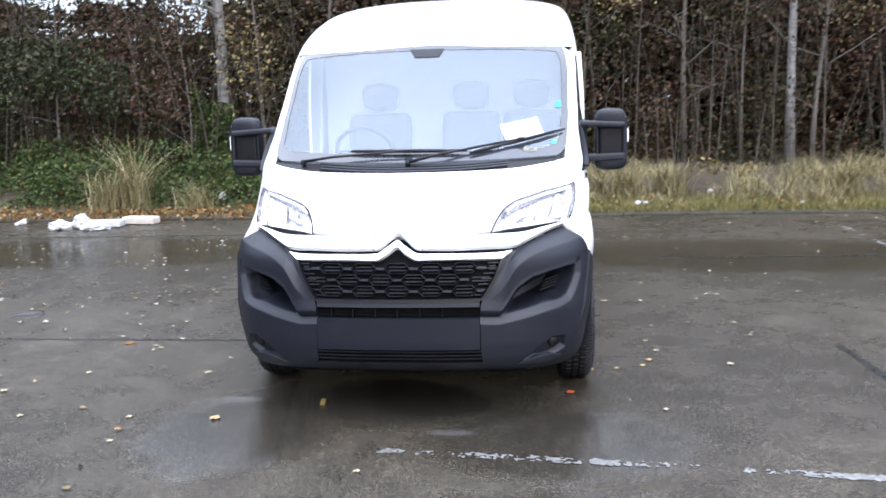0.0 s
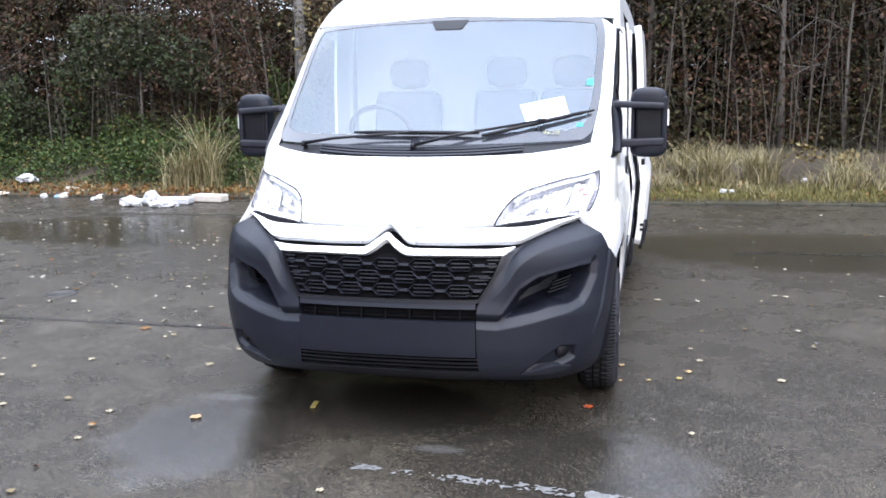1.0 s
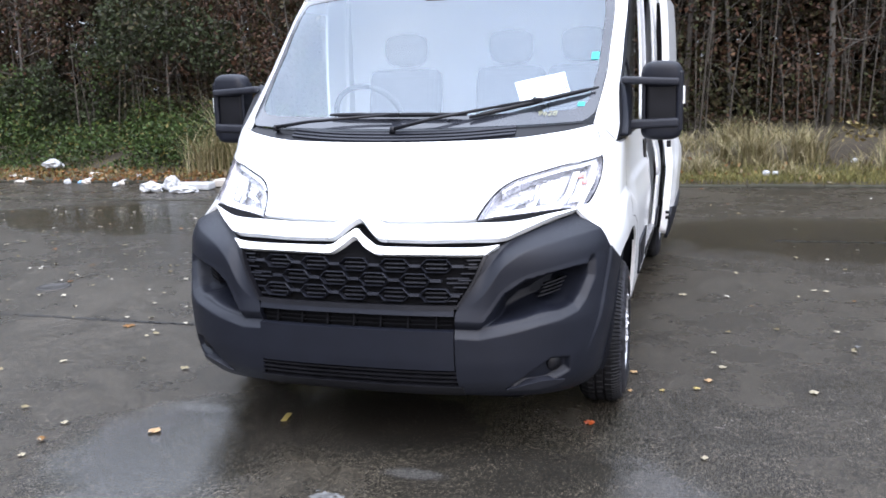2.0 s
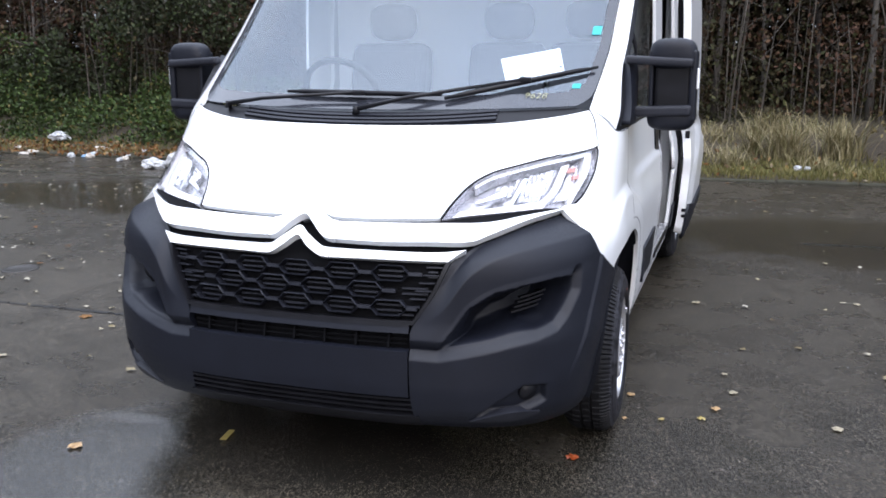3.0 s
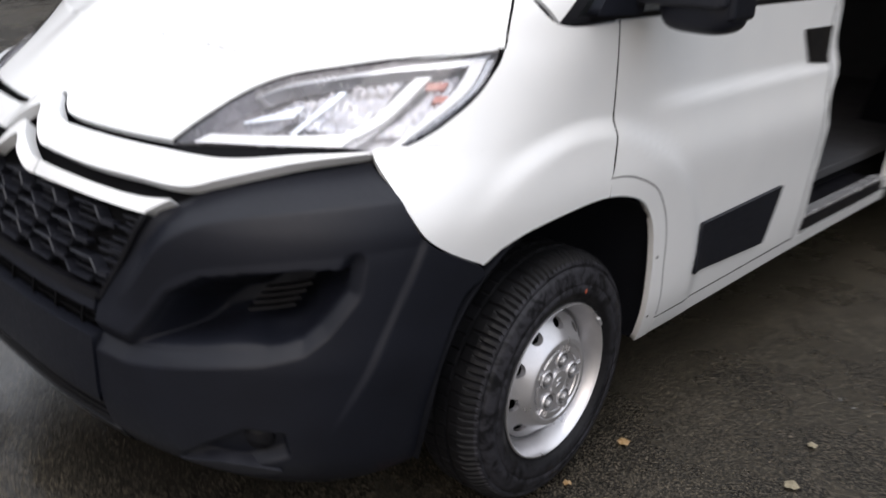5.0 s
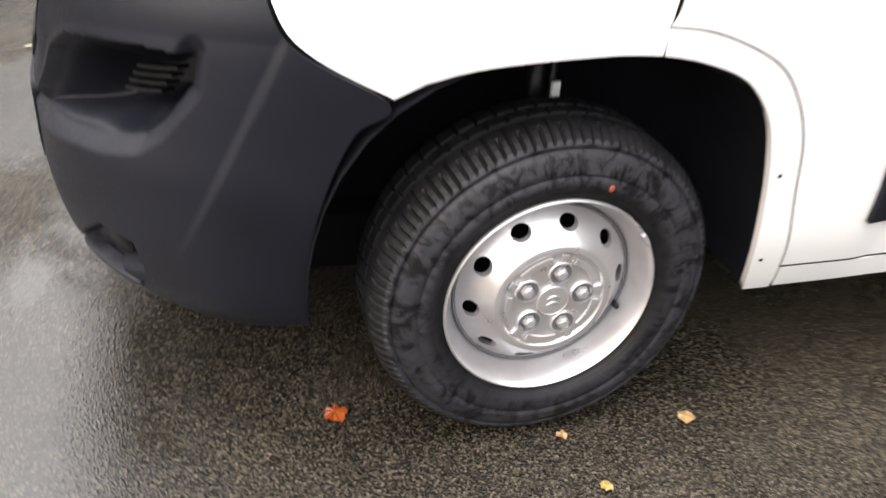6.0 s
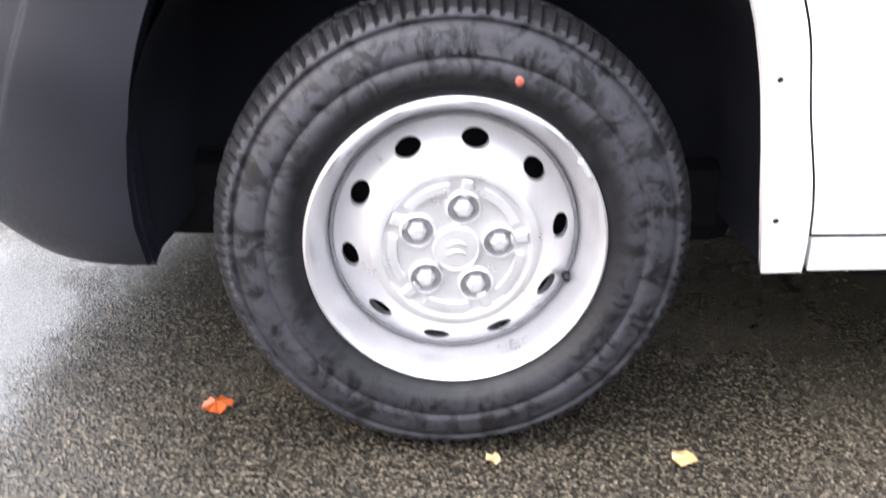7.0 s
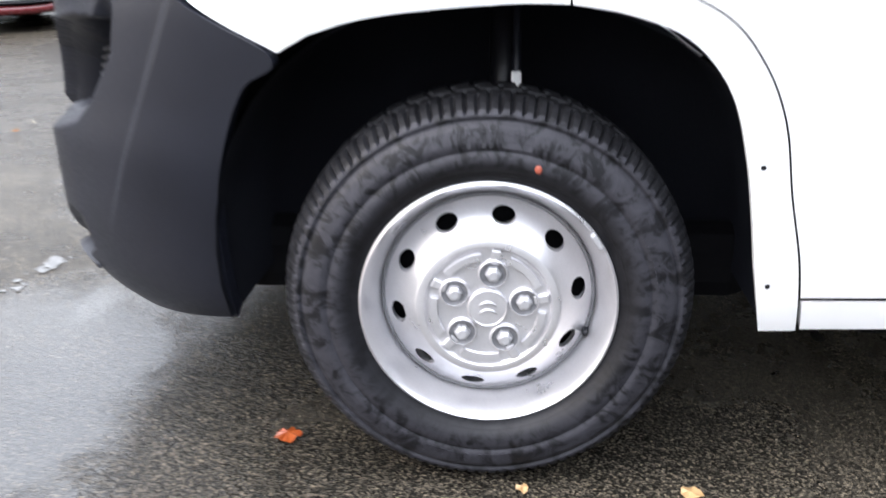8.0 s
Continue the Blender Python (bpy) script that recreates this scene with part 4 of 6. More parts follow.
strips = ((0.626, 0.652, 0.004, "plastic"), (0.405, 0.570, 0.006, "plastic"), (0.388, 0.398, 0.0, "plastic_smooth"), (0.368, 0.378, 0.0, "plastic_smooth"), (0.349, 0.358, 0.0, "plastic_smooth"), (0.284, 0.330, 0.004, "plastic_smooth"))
for z0, z1, o, mt in strips:
    wd = 0.428 if z0 > 0.4 else 0.432 + (0.4 - z0) * 0.2
    nm = "number_plate_panel" if z1 - z0 > 0.1 else ("bumper_bar" if z0 > 0.4 else "lower_slat")
    panel(nm, [X(-wd, z0), X(0, z0), X(wd, z0)], [X(wd, z0), X(wd, z1)], [X(-wd, z1), X(0, z1), X(wd, z1)], [X(-wd, z0), X(-wd, z1)], M[mt], van, 30, 8, off=o, thick=0.035, gap=0.001)
# another black sheet, its colour standing for the shaded depth of the intake
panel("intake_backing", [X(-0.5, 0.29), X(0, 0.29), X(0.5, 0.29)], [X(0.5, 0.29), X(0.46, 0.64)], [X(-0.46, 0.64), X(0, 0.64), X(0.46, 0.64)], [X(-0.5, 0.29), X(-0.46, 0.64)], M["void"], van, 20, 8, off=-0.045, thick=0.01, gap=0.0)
# fins and slats take the same black, so the intake's shade is painted
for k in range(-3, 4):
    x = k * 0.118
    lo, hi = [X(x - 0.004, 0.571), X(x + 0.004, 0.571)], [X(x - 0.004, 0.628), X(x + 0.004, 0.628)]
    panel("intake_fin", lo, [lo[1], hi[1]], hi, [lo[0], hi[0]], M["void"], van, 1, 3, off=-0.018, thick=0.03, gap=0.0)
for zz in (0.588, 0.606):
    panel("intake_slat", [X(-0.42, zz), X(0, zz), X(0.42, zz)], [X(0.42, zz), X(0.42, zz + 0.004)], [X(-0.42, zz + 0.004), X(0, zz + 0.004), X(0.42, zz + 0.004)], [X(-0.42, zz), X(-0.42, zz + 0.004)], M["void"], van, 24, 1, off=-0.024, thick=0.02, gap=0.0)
for side in (False, True):
    for k in range(4):
        z0 = 0.684 + 0.016 * k
        x0, x1 = 0.775 + 0.010 * k, 0.868 + 0.008 * k
        lo, hi = [X(x0, z0), X(x1, z0 + 0.018)], [X(x0, z0 + 0.006), X(x1, z0 + 0.024)]
        panel("vent_slat", lo, [lo[1], hi[1]], hi, [lo[0], hi[0]], M["plastic_smooth"], van, 6, 1, off=-0.078, thick=0.03, gap=0.0, mirror=side)
    lo, hi = [X(0.62, 0.312), X(0.75, 0.306), X(0.84, 0.328)], [X(0.62, 0.314), X(0.75, 0.345), X(0.84, 0.336)]
    panel("fin", lo, [lo[-1], hi[-1]], hi, [lo[0], hi[0]], M["plastic_grey"], van, 14, 4, off=0.006, thick=0.03, gap=0.0, mirror=side)
    p = X(0.818, 0.405)
    n = skin_normal(s_of(*p), 0.405)
    p = (p - n * 0.024) * ((-1, 1, 1) if side else (1, 1, 1))
    n = Vector(n * ((-1, 1, 1) if side else (1, 1, 1)))
    bm = bmesh.new()
    bmesh.ops.create_cone(bm, cap_ends=True, segments=24, radius1=0.034, radius2=0.031, depth=0.016)
    bmesh.ops.bevel(bm, geom=bm.edges[:], offset=0.003, segments=2, affect="EDGES")
    bmesh.ops.transform(bm, matrix=Matrix.Translation(p) @ n.to_track_quat("Z", "Y").to_matrix().to_4x4(), verts=bm.verts)
    part("fog_lamp_blank", bm, M["plastic_smooth"], van, smooth=True)


# headlamps
LAMP = ([X(0.484, 0.986), X(0.55, 0.997), X(0.664, 1.005), X(0.80, 1.012), X(0.860, 1.005)],
        [X(0.860, 1.005), Y(0.396, 1.019), Y(0.477, 1.054), Y(0.576, 1.116), Y(0.650, 1.195)],
        [X(0.484, 0.991), X(0.508, 1.041), X(0.548, 1.092), X(0.602, 1.125), X(0.665, 1.143), X(0.77, 1.169), X(0.867, 1.190), Y(0.650, 1.195)],
        [X(0.484, 0.986), X(0.484, 0.991)])


def flutes(s, z, p):
    return 0.0035 * np.sin(s * 2 * np.pi / 0.016) + 0.0025 * np.sin(z * 2 * np.pi / 0.022)


def bowl(cx, cz, r):
    """The hollow of a reflector, broken into upright facets."""
    def shape(s, z, p):
        d = np.minimum(1, ((np.abs(p[..., 0]) - cx) / r) ** 2 + ((z - cz) / r) ** 2)
        return -0.030 * (1 - d) + flutes(s, z, p)
    return shape


def build_headlamp(side):
    body = panel("headlamp", LAMP[0], LAMP[1], LAMP[2], LAMP[3], M["lamp_bowl"], van, 30, 14, off=-0.06, thick=-0.058, gap=0.003, mirror=side, label="clear headlamp with chrome reflectors and a light-guide strip")
    lens = panel("lens", LAMP[0], LAMP[1], LAMP[2], LAMP[3], M["lens"], body, 30, 14, off=-0.002, thick=0.006, gap=0.006, mirror=side)
    lens.visible_shadow = False
    panel("light_guide", [X(0.515, 1.001), X(0.664, 1.008), X(0.80, 1.016)], [X(0.80, 1.016), X(0.812, 1.044)], [X(0.535, 1.019), X(0.664, 1.029), X(0.79, 1.041)], [X(0.515, 1.001), X(0.535, 1.019)], M["drl"], body, 20, 3, off=-0.016, thick=0.02, gap=0.0, mirror=side)
    panel("light_guide", [X(0.783, 1.037), X(0.813, 1.037)], [X(0.813, 1.037), X(0.838, 1.075), X(0.853, 1.150)], [X(0.829, 1.147), X(0.853, 1.150)], [X(0.783, 1.037), X(0.813, 1.075), X(0.829, 1.147)], M["drl"], body, 4, 14, off=-0.016, thick=0.02, gap=0.0, mirror=side)
    panel("bezel", [X(0.56, 1.085), X(0.62, 1.116), X(0.77, 1.152), Y(0.590, 1.172)], [Y(0.590, 1.172), Y(0.630, 1.190)], [X(0.552, 1.092), X(0.62, 1.130), X(0.77, 1.168), Y(0.630, 1.190)], [X(0.56, 1.085), X(0.552, 1.092)], M["satin"], body, 20, 3, off=-0.014, thick=0.04, gap=0.0, mirror=side)
    panel("bezel", [Y(0.362, 1.014), Y(0.385, 1.020)], [Y(0.385, 1.020), Y(0.546, 1.110), Y(0.617, 1.182)], [Y(0.590, 1.180), Y(0.617, 1.182)], [Y(0.362, 1.014), Y(0.518, 1.110), Y(0.590, 1.180)], M["drl"], body, 3, 12, off=-0.014, thick=0.04, gap=0.0, mirror=side)
    panel("bezel", [Y(0.388, 1.021), Y(0.396, 1.024)], [Y(0.396, 1.024), Y(0.566, 1.114), Y(0.640, 1.190)], [Y(0.622, 1.184), Y(0.640, 1.190)], [Y(0.388, 1.021), Y(0.551, 1.112), Y(0.622, 1.184)], M["satin"], body, 3, 12, off=-0.026, thick=0.03, gap=0.0, mirror=side)
    panel("indicator", [X(0.832, 1.048), Y(0.430, 1.048)], [Y(0.430, 1.048), Y(0.500, 1.10), Y(0.572, 1.166)], [X(0.868, 1.150), Y(0.572, 1.166)], [X(0.832, 1.048), X(0.855, 1.09), X(0.868, 1.150)], M["facet"], body, 24, 12, off=-0.040, thick=0.02, gap=0.0, relief=flutes, mirror=side)
    for z0, z1 in ((1.105, 1.117), (1.130, 1.144)):
        panel("indicator_bulb", [Y(0.488, z0), Y(0.520, z0)], [Y(0.520, z0), Y(0.535, z1)], [Y(0.498, z1), Y(0.535, z1)], [Y(0.488, z0), Y(0.498, z1)], M["amber"], body, 5, 4, off=-0.030, thick=0.01, gap=0.0, mirror=side, label="faint red indicator bulb")
    panel("reflector", [X(0.712, 1.046), X(0.782, 1.050)], [X(0.782, 1.050), X(0.806, 1.09), X(0.818, 1.138)], [X(0.730, 1.128), X(0.775, 1.139), X(0.818, 1.138)], [X(0.712, 1.046), X(0.716, 1.09), X(0.730, 1.128)], M["facet"], body, 40, 20, off=-0.020, thick=0.02, gap=0.0, relief=bowl(0.765, 1.094, 0.058), mirror=side)
    panel("reflector", [X(0.625, 1.066), X(0.690, 1.078)], [X(0.690, 1.078), X(0.700, 1.122)], [X(0.628, 1.100), X(0.700, 1.122)], [X(0.625, 1.066), X(0.628, 1.100)], M["facet"], body, 30, 12, off=-0.024, thick=0.02, gap=0.0, relief=bowl(0.665, 1.092, 0.045), mirror=side)
    for x0, z0, h0, x1, z1, h1 in ((0.575, 1.046, 0.004, 0.668, 1.066, 0.022), (0.688, 1.038, 0.012, 0.712, 1.118, 0.016)):
        lo, hi = [X(x0, z0), X(x1, z1)], [X(x0, z0 + h0), X(x1, z1 + h1)]
        if z1 - z0 > 0.05:
            lo, hi = [X(x0, z0), X(x0 + h0, z0)], [X(x1, z1), X(x1 + h1, z1)]
        panel("reflector", lo, [lo[1], hi[1]], hi, [lo[0], hi[0]], M["chrome"], body, 8, 8, off=-0.024, thick=0.02, gap=0.0, mirror=side)
    panel("lamp_seal", [X(0.485, 0.970), X(0.638, 0.977), X(0.757, 0.995), X(0.85, 1.003)], [X(0.85, 1.003), X(0.855, 1.006)], [X(0.487, 0.986), X(0.664, 1.004), X(0.80, 1.011), X(0.855, 1.006)], [X(0.485, 0.970), X(0.487, 0.986)], M["void"], body, 20, 3, off=-0.006, thick=0.02, gap=0.0, mirror=side)


build_headlamp(False)
build_headlamp(True)


# door mirrors
def rounded_shell(w, d, h, at, taper, mat, name, parent, power=3.2, label=""):
    """A superellipsoid shell: the soft block of a mirror or a headrest."""
    verts, faces, nu, nv = [], [], 28, 18
    e = 2 / power
    sp = lambda c: math.copysign(abs(c) ** e, c)  # noqa: E731
    for j in range(nv + 1):
        ph = math.pi * (j / nv - 0.5)
        for i in range(nu):
            th = 2 * math.pi * i / nu
            x, y, z = sp(math.cos(ph)) * sp(math.cos(th)), sp(math.cos(ph)) * sp(math.sin(th)), sp(math.sin(ph))
            k = 1 + taper * z
            verts.append((at[0] + w / 2 * x * k, at[1] + d / 2 * y, at[2] + h / 2 * z))
    for j in range(nv):
        for i in range(nu):
            a, b = j * nu + i, j * nu + (i + 1) % nu
            faces.append((a, b, b + nu, a + nu))
    return mesh_part(name, verts, faces, mat, parent, label)


def build_mirror(sx):
    base = panel("mirror_foot", [Y(0.865, 1.264), Y(1.05, 1.258)], [Y(1.05, 1.258), Y(1.09, 1.40), Y(1.12, 1.54)], [Y(1.06, 1.51), Y(1.12, 1.54)], [Y(0.865, 1.264), Y(0.94, 1.36), Y(1.06, 1.51)], M["plastic"], van, 8, 14, off=0.024, thick=0.035, mirror=sx < 0, label="black door mirror on two arms")
    cx = sx * 1.160
    rounded_shell(0.196, 0.13, 0.125, (cx, 1.09, 1.543), -0.10, M["plastic"], "upper_shell", base, 3.4)
    rounded_shell(0.196, 0.13, 0.10, (cx, 1.09, 1.281), 0.08, M["plastic"], "lower_shell", base, 3.4)
    part("mirror_body", box((0.158, 0.09, 0.25), (cx + sx * 0.004, 1.10, 1.413), 0.02, 3), M["plastic_smooth"], base)
    part("frame_side", box((0.03, 0.11, 0.29), (cx + sx * 0.085, 1.095, 1.413), 0.012, 3), M["plastic"], base)
    part("frame_side", box((0.018, 0.11, 0.29), (cx - sx * 0.083, 1.095, 1.413), 0.008, 2), M["plastic"], base)
    for zz, h, lift in ((1.513, 0.036, 3), (1.312, 0.044, -2)):
        part("arm", box((0.275, 0.055, h), (cx - sx * 0.052, 1.040, zz), 0.013, 3, rot=(0, sx * lift, 0)), M["plastic_grey"], base, "grey-black arm folded round the mirror's face")
    part("mirror_glass", box((0.15, 0.006, 0.22), (cx, 1.149, 1.413), 0.002), M["chrome"], base)
    part("side_repeater", box((0.012, 0.05, 0.085), (cx + sx * 0.103, 1.08, 1.443), 0.005, 2), M["drl"], base, "clear side repeater lamp")


build_mirror(1)
build_mirror(-1)


# wipers
def on_glass(x, z, o):
    p = X(x, z)
    return p + skin_normal(s_of(*p), z) * o


def build_wiper(pivot, joint, tip0, tip1):
    arm = [on_glass(*pivot, 0.012), on_glass(pivot[0] * 0.7 + joint[0] * 0.3, pivot[1] * 0.7 + joint[1] * 0.3, 0.03), on_glass(*joint, 0.032)]
    v, f = tube_data(arm, [0.010, 0.008, 0.006], 8)
    w = mesh_part("wiper", v, f, M["plastic_smooth"], van, "black wiper arm with blade")
    blade = [on_glass(tip0[0] + (tip1[0] - tip0[0]) * t, tip0[1] + (tip1[1] - tip0[1]) * t, 0.017) for t in np.linspace(0, 1, 9)]
    v, f = tube_data(blade, [0.006, 0.010, 0.011, 0.011, 0.012, 0.011, 0.011, 0.010, 0.006], 8)
    mesh_part("blade", v, f, M["plastic_smooth"], w)
    p = on_glass(*joint, 0.028)
    part("joint", box((0.05, 0.025, 0.022), p, 0.006), M["plastic_smooth"], w)
    bm = bmesh.new()
    bmesh.ops.create_cone(bm, cap_ends=True, segments=16, radius1=0.016, radius2=0.012, depth=0.03)
    bmesh.ops.translate(bm, vec=on_glass(*pivot, 0.008), verts=bm.verts)
    part("pivot", bm, M["plastic_smooth"], w, smooth=True)


build_wiper((-0.66, 1.332), (-0.03, 1.371), (-0.37, 1.383), (0.315, 1.375))
build_wiper((-0.02, 1.322), (0.62, 1.423), (0.33, 1.362), (0.87, 1.479))

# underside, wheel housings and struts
# plain blocks for the unseen underside, near-black to carry the shade under the van
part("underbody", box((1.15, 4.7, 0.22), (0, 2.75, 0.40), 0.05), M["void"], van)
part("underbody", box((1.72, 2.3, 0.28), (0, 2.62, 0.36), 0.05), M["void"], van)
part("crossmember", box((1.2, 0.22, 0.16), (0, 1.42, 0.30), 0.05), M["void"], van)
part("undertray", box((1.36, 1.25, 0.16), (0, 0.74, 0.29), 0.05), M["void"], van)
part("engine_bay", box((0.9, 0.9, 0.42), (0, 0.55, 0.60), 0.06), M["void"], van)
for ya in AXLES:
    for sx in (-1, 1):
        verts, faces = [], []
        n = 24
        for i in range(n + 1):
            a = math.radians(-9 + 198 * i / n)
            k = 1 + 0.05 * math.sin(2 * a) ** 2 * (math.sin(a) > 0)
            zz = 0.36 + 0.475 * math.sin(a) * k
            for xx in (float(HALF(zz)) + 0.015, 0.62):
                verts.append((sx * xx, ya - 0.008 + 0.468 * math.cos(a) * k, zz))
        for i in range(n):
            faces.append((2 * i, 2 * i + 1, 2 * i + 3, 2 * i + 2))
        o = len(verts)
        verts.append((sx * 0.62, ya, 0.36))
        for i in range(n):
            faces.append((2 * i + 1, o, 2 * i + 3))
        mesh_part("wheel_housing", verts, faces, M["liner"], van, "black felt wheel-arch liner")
for sx in (-1, 1):
    v, f = tube_data([(sx * 0.76, 0.862, 0.40), (sx * 0.74, 0.862, 0.85)], 0.026, 14)
    strut = mesh_part("strut", v, f, M["plastic_smooth"], van)
    v, f = tube_data([(sx * 0.79, 0.885, 0.45), (sx * 0.77, 0.885, 0.85)], 0.008, 8)
    mesh_part("hose", v, f, M["plastic_grey"], strut)
    part("tag", box((0.012, 0.018, 0.05), (sx * 0.80, 0.885, 0.668), 0.003), M["paper"], strut, "white paper tag on the suspension leg")


# wheels
def sector_ring(r0, r1, w0, w1, n, hole, phase):
    """A cone-shaped ring with n round holes through it, w rising from w0 at r0 to w1 at r1."""
    verts, faces = [], []
    da = 2 * math.pi / n
    rm = (r0 + r1) / 2
    m = 32
    hc = math.atan2((r1 - r0) / 2, da / 2 * rm)
    turns = sorted([2 * math.pi * (i + 0.5) / 28 for i in range(28)] + [hc, math.pi - hc, math.pi + hc, 2 * math.pi - hc])
    for k in range(n):
        mid = phase + k * da
        o = len(verts)
        for i in range(m):
            t = turns[i]
            cx, cy = math.cos(t), math.sin(t)
            ha, hr = da / 2 * rm, (r1 - r0) / 2
            sc = 1 / max(abs(cx) / ha, abs(cy) / hr)
            for kind in (0, 1, 2):
                dx, dy = (cx * sc, cy * sc) if kind == 0 else (cx * hole, cy * hole * 0.66)
                r = rm + dy
                a = mid + dx / rm
                w = w0 + (w1 - w0) * (r - r0) / (r1 - r0) - (0.014 if kind == 2 else 0)
                verts.append((w, r * math.cos(a), r * math.sin(a)))
        for i in range(m):
            j = (i + 1) % m
            for q in (0, 1):
                faces.append((o + 3 * i + q, o + 3 * j + q, o + 3 * j + q + 1, o + 3 * i + q + 1))
    index, fresh, remap = {}, [], []
    for v in verts:
        k = tuple(round(c, 4) for c in v)
        if k not in index:
            index[k] = len(fresh)
            fresh.append(v)
        remap.append(index[k])
    out = [tuple(dict.fromkeys(remap[i] for i in f)) for f in faces]
    return fresh, [f for f in out if len(f) > 2]


def build_wheel():
    """A steel wheel about the x axis, its outer side towards +x, origin in the plane of the rim's edge."""
    rim_v, rim_f = lathe([(0.196, -0.17), (0.185, -0.10), (0.181, -0.07), (0.1775, -0.062), (0.178, -0.056), (0.1815, -0.046), (0.1850, -0.039), (0.1885, -0.031), (0.1935, -0.018), (0.1980, -0.008), (0.2015, -0.001), (0.2048, 0.003), (0.2082, 0.001), (0.209, -0.006), (0.205, -0.012)], 96)
    disc = sector_ring(0.118, 0.1775, 0.002, -0.058, 10, 0.019, math.radians(80.5))
    wheel = mesh_part("wheel", *join_data([(rim_v, rim_f), disc]), M["steel"], van, "silver steel wheel with ten round holes")
    wheel.data.set_sharp_from_angle(angle=radians(38))
    prof = [(0.1185, 0.0015), (0.115, 0.0045), (0.109, 0.006), (0.103, 0.0055), (0.099, 0.0005), (0.096, 0.0), (0.036, 0.0015), (0.0335, 0.0015), (0.0325, 0.007), (0.031, 0.008), (0.0295, 0.0082), (0.0285, 0.0074), (0.001, 0.0078)]
    cov = lathe(prof, 72)
    plate = mesh_part("hub_plate", *cov, M["steel"], wheel)
    plate.data.set_sharp_from_angle(angle=radians(25))
    # dark ring painting the shaded groove between disc and rim
    groove = [(0.1735 + 0.0035 * math.cos(t), -0.0535 + 0.0035 * math.sin(t)) for t in np.linspace(0, 2 * math.pi, 9)[:-1]]
    mesh_part("groove_shade", *lathe(groove, 96, True), M["bolt_dark"], wheel)
    # embossed segments on the plate
    for k in range(5):
        a0 = math.radians(82 + 36 + 72 * k)
        verts, faces = [], []
        n = 12
        for i in range(n + 1):
            a = a0 + math.radians(-21 + 42 * i / n)
            for r, w in ((0.080, 0.002), (0.0815, 0.0065), (0.0925, 0.0065), (0.094, 0.0015)):
                verts.append((w, r * math.cos(a), r * math.sin(a)))
        for i in range(n):
            for q in range(3):
                faces.append((4 * i + q, 4 * (i + 1) + q, 4 * (i + 1) + q + 1, 4 * i + q + 1))
        faces += [(0, 1, 2, 3), tuple(4 * n + q for q in (3, 2, 1, 0))]
        mesh_part("plate_emboss", verts, faces, M["steel"], wheel, smooth=False)
        a1 = math.radians(82 + 72 * k)
        c = Vector((0.003, 0.087 * math.cos(a1), 0.087 * math.sin(a1)))
        bm = box((0.006, 0.024, 0.015), (-0.0005, 0, 0), 0.002)
        bmesh.ops.rotate(bm, cent=(0, 0, 0), matrix=Euler((a1, 0, 0)).to_matrix(), verts=bm.verts)
        bmesh.ops.translate(bm, vec=c, verts=bm.verts)
        part("plate_rib", bm, M["steel"], wheel)
        cy, cz = 0.059 * math.cos(a1), 0.059 * math.sin(a1)
        v, f = lathe([(0.0248, 0.0012), (0.0238, 0.0062), (0.0222, 0.0072), (0.0212, 0.0066)], 28)
        mesh_part("bolt_seat", [(x, y + cy, z + cz) for x, y, z in v], f, M["steel"], wheel)
        v, f = lathe([(0.0213, 0.0067), (0.0180, 0.0026), (0.0120, 0.0022)], 28)
        mesh_part("bolt_collar", [(x, y + cy, z + cz) for x, y, z in v], f, M["bolt_dark"], wheel)
        bm = bmesh.new()
        bmesh.ops.create_cone(bm, cap_ends=True, segments=6, radius1=0.0142, radius2=0.0122, depth=0.012)
        tip = bmesh.ops.create_cone(bm, cap_ends=True, segments=18, radius1=0.0092, radius2=0.0080, depth=0.004)
        bmesh.ops.translate(bm, vec=(0, 0, 0.0075), verts=tip["verts"])
        bmesh.ops.bevel(bm, geom=bm.edges[:], offset=0.0009, segments=1, affect="EDGES")
        bmesh.ops.rotate(bm, cent=(0, 0, 0), matrix=Euler((0, math.pi / 2, 0)).to_matrix(), verts=bm.verts)
        bmesh.ops.translate(bm, vec=(0.005, cy, cz), verts=bm.verts)
        part("wheel_bolt", bm, M["bolt"], wheel)
    # two plain curved bars on the cap
    for dz in (-0.006, 0.007):
        pts = [(0.0080 - abs(t) * 0.0002, 0.014 * t, dz + 0.007 * (1 - t * t) - 0.003) for t in np.linspace(-1, 1, 9)]
        mesh_part("cap_mark", *tube_data(pts, [0.0010, 0.0018, 0.0022, 0.0024, 0.0024, 0.0024, 0.0022, 0.0018, 0.0010], 6), M["bolt"], wheel)
    a = math.radians(-21)
    c = (0.0, 0.176 * math.cos(a), 0.176 * math.sin(a))
    mesh_part("valve", *tube_data([(-0.062, c[1], c[2]), (-0.042, c[1] * 0.985, c[2] * 0.985), (-0.032, c[1] * 0.98, c[2] * 0.98)], [0.007, 0.006, 0.0045], 12), M["plastic_smooth"], wheel)
    a = math.radians(34)
    bm = box((0.012, 0.010, 0.030), (0.004, 0, 0), 0.003)
    bmesh.ops.translate(bm, vec=(0, 0.203, 0), verts=bm.verts)
    bmesh.ops.rotate(bm, cent=(0, 0, 0), matrix=Euler((a, 0, 0)).to_matrix(), verts=bm.verts)
    part("balance_weight", bm, M["bolt"], wheel)
    # plain black disc: painted shade seen through the wheel's holes
    bm = bmesh.new()
    bmesh.ops.create_circle(bm, cap_ends=True, segments=40, radius=0.168)
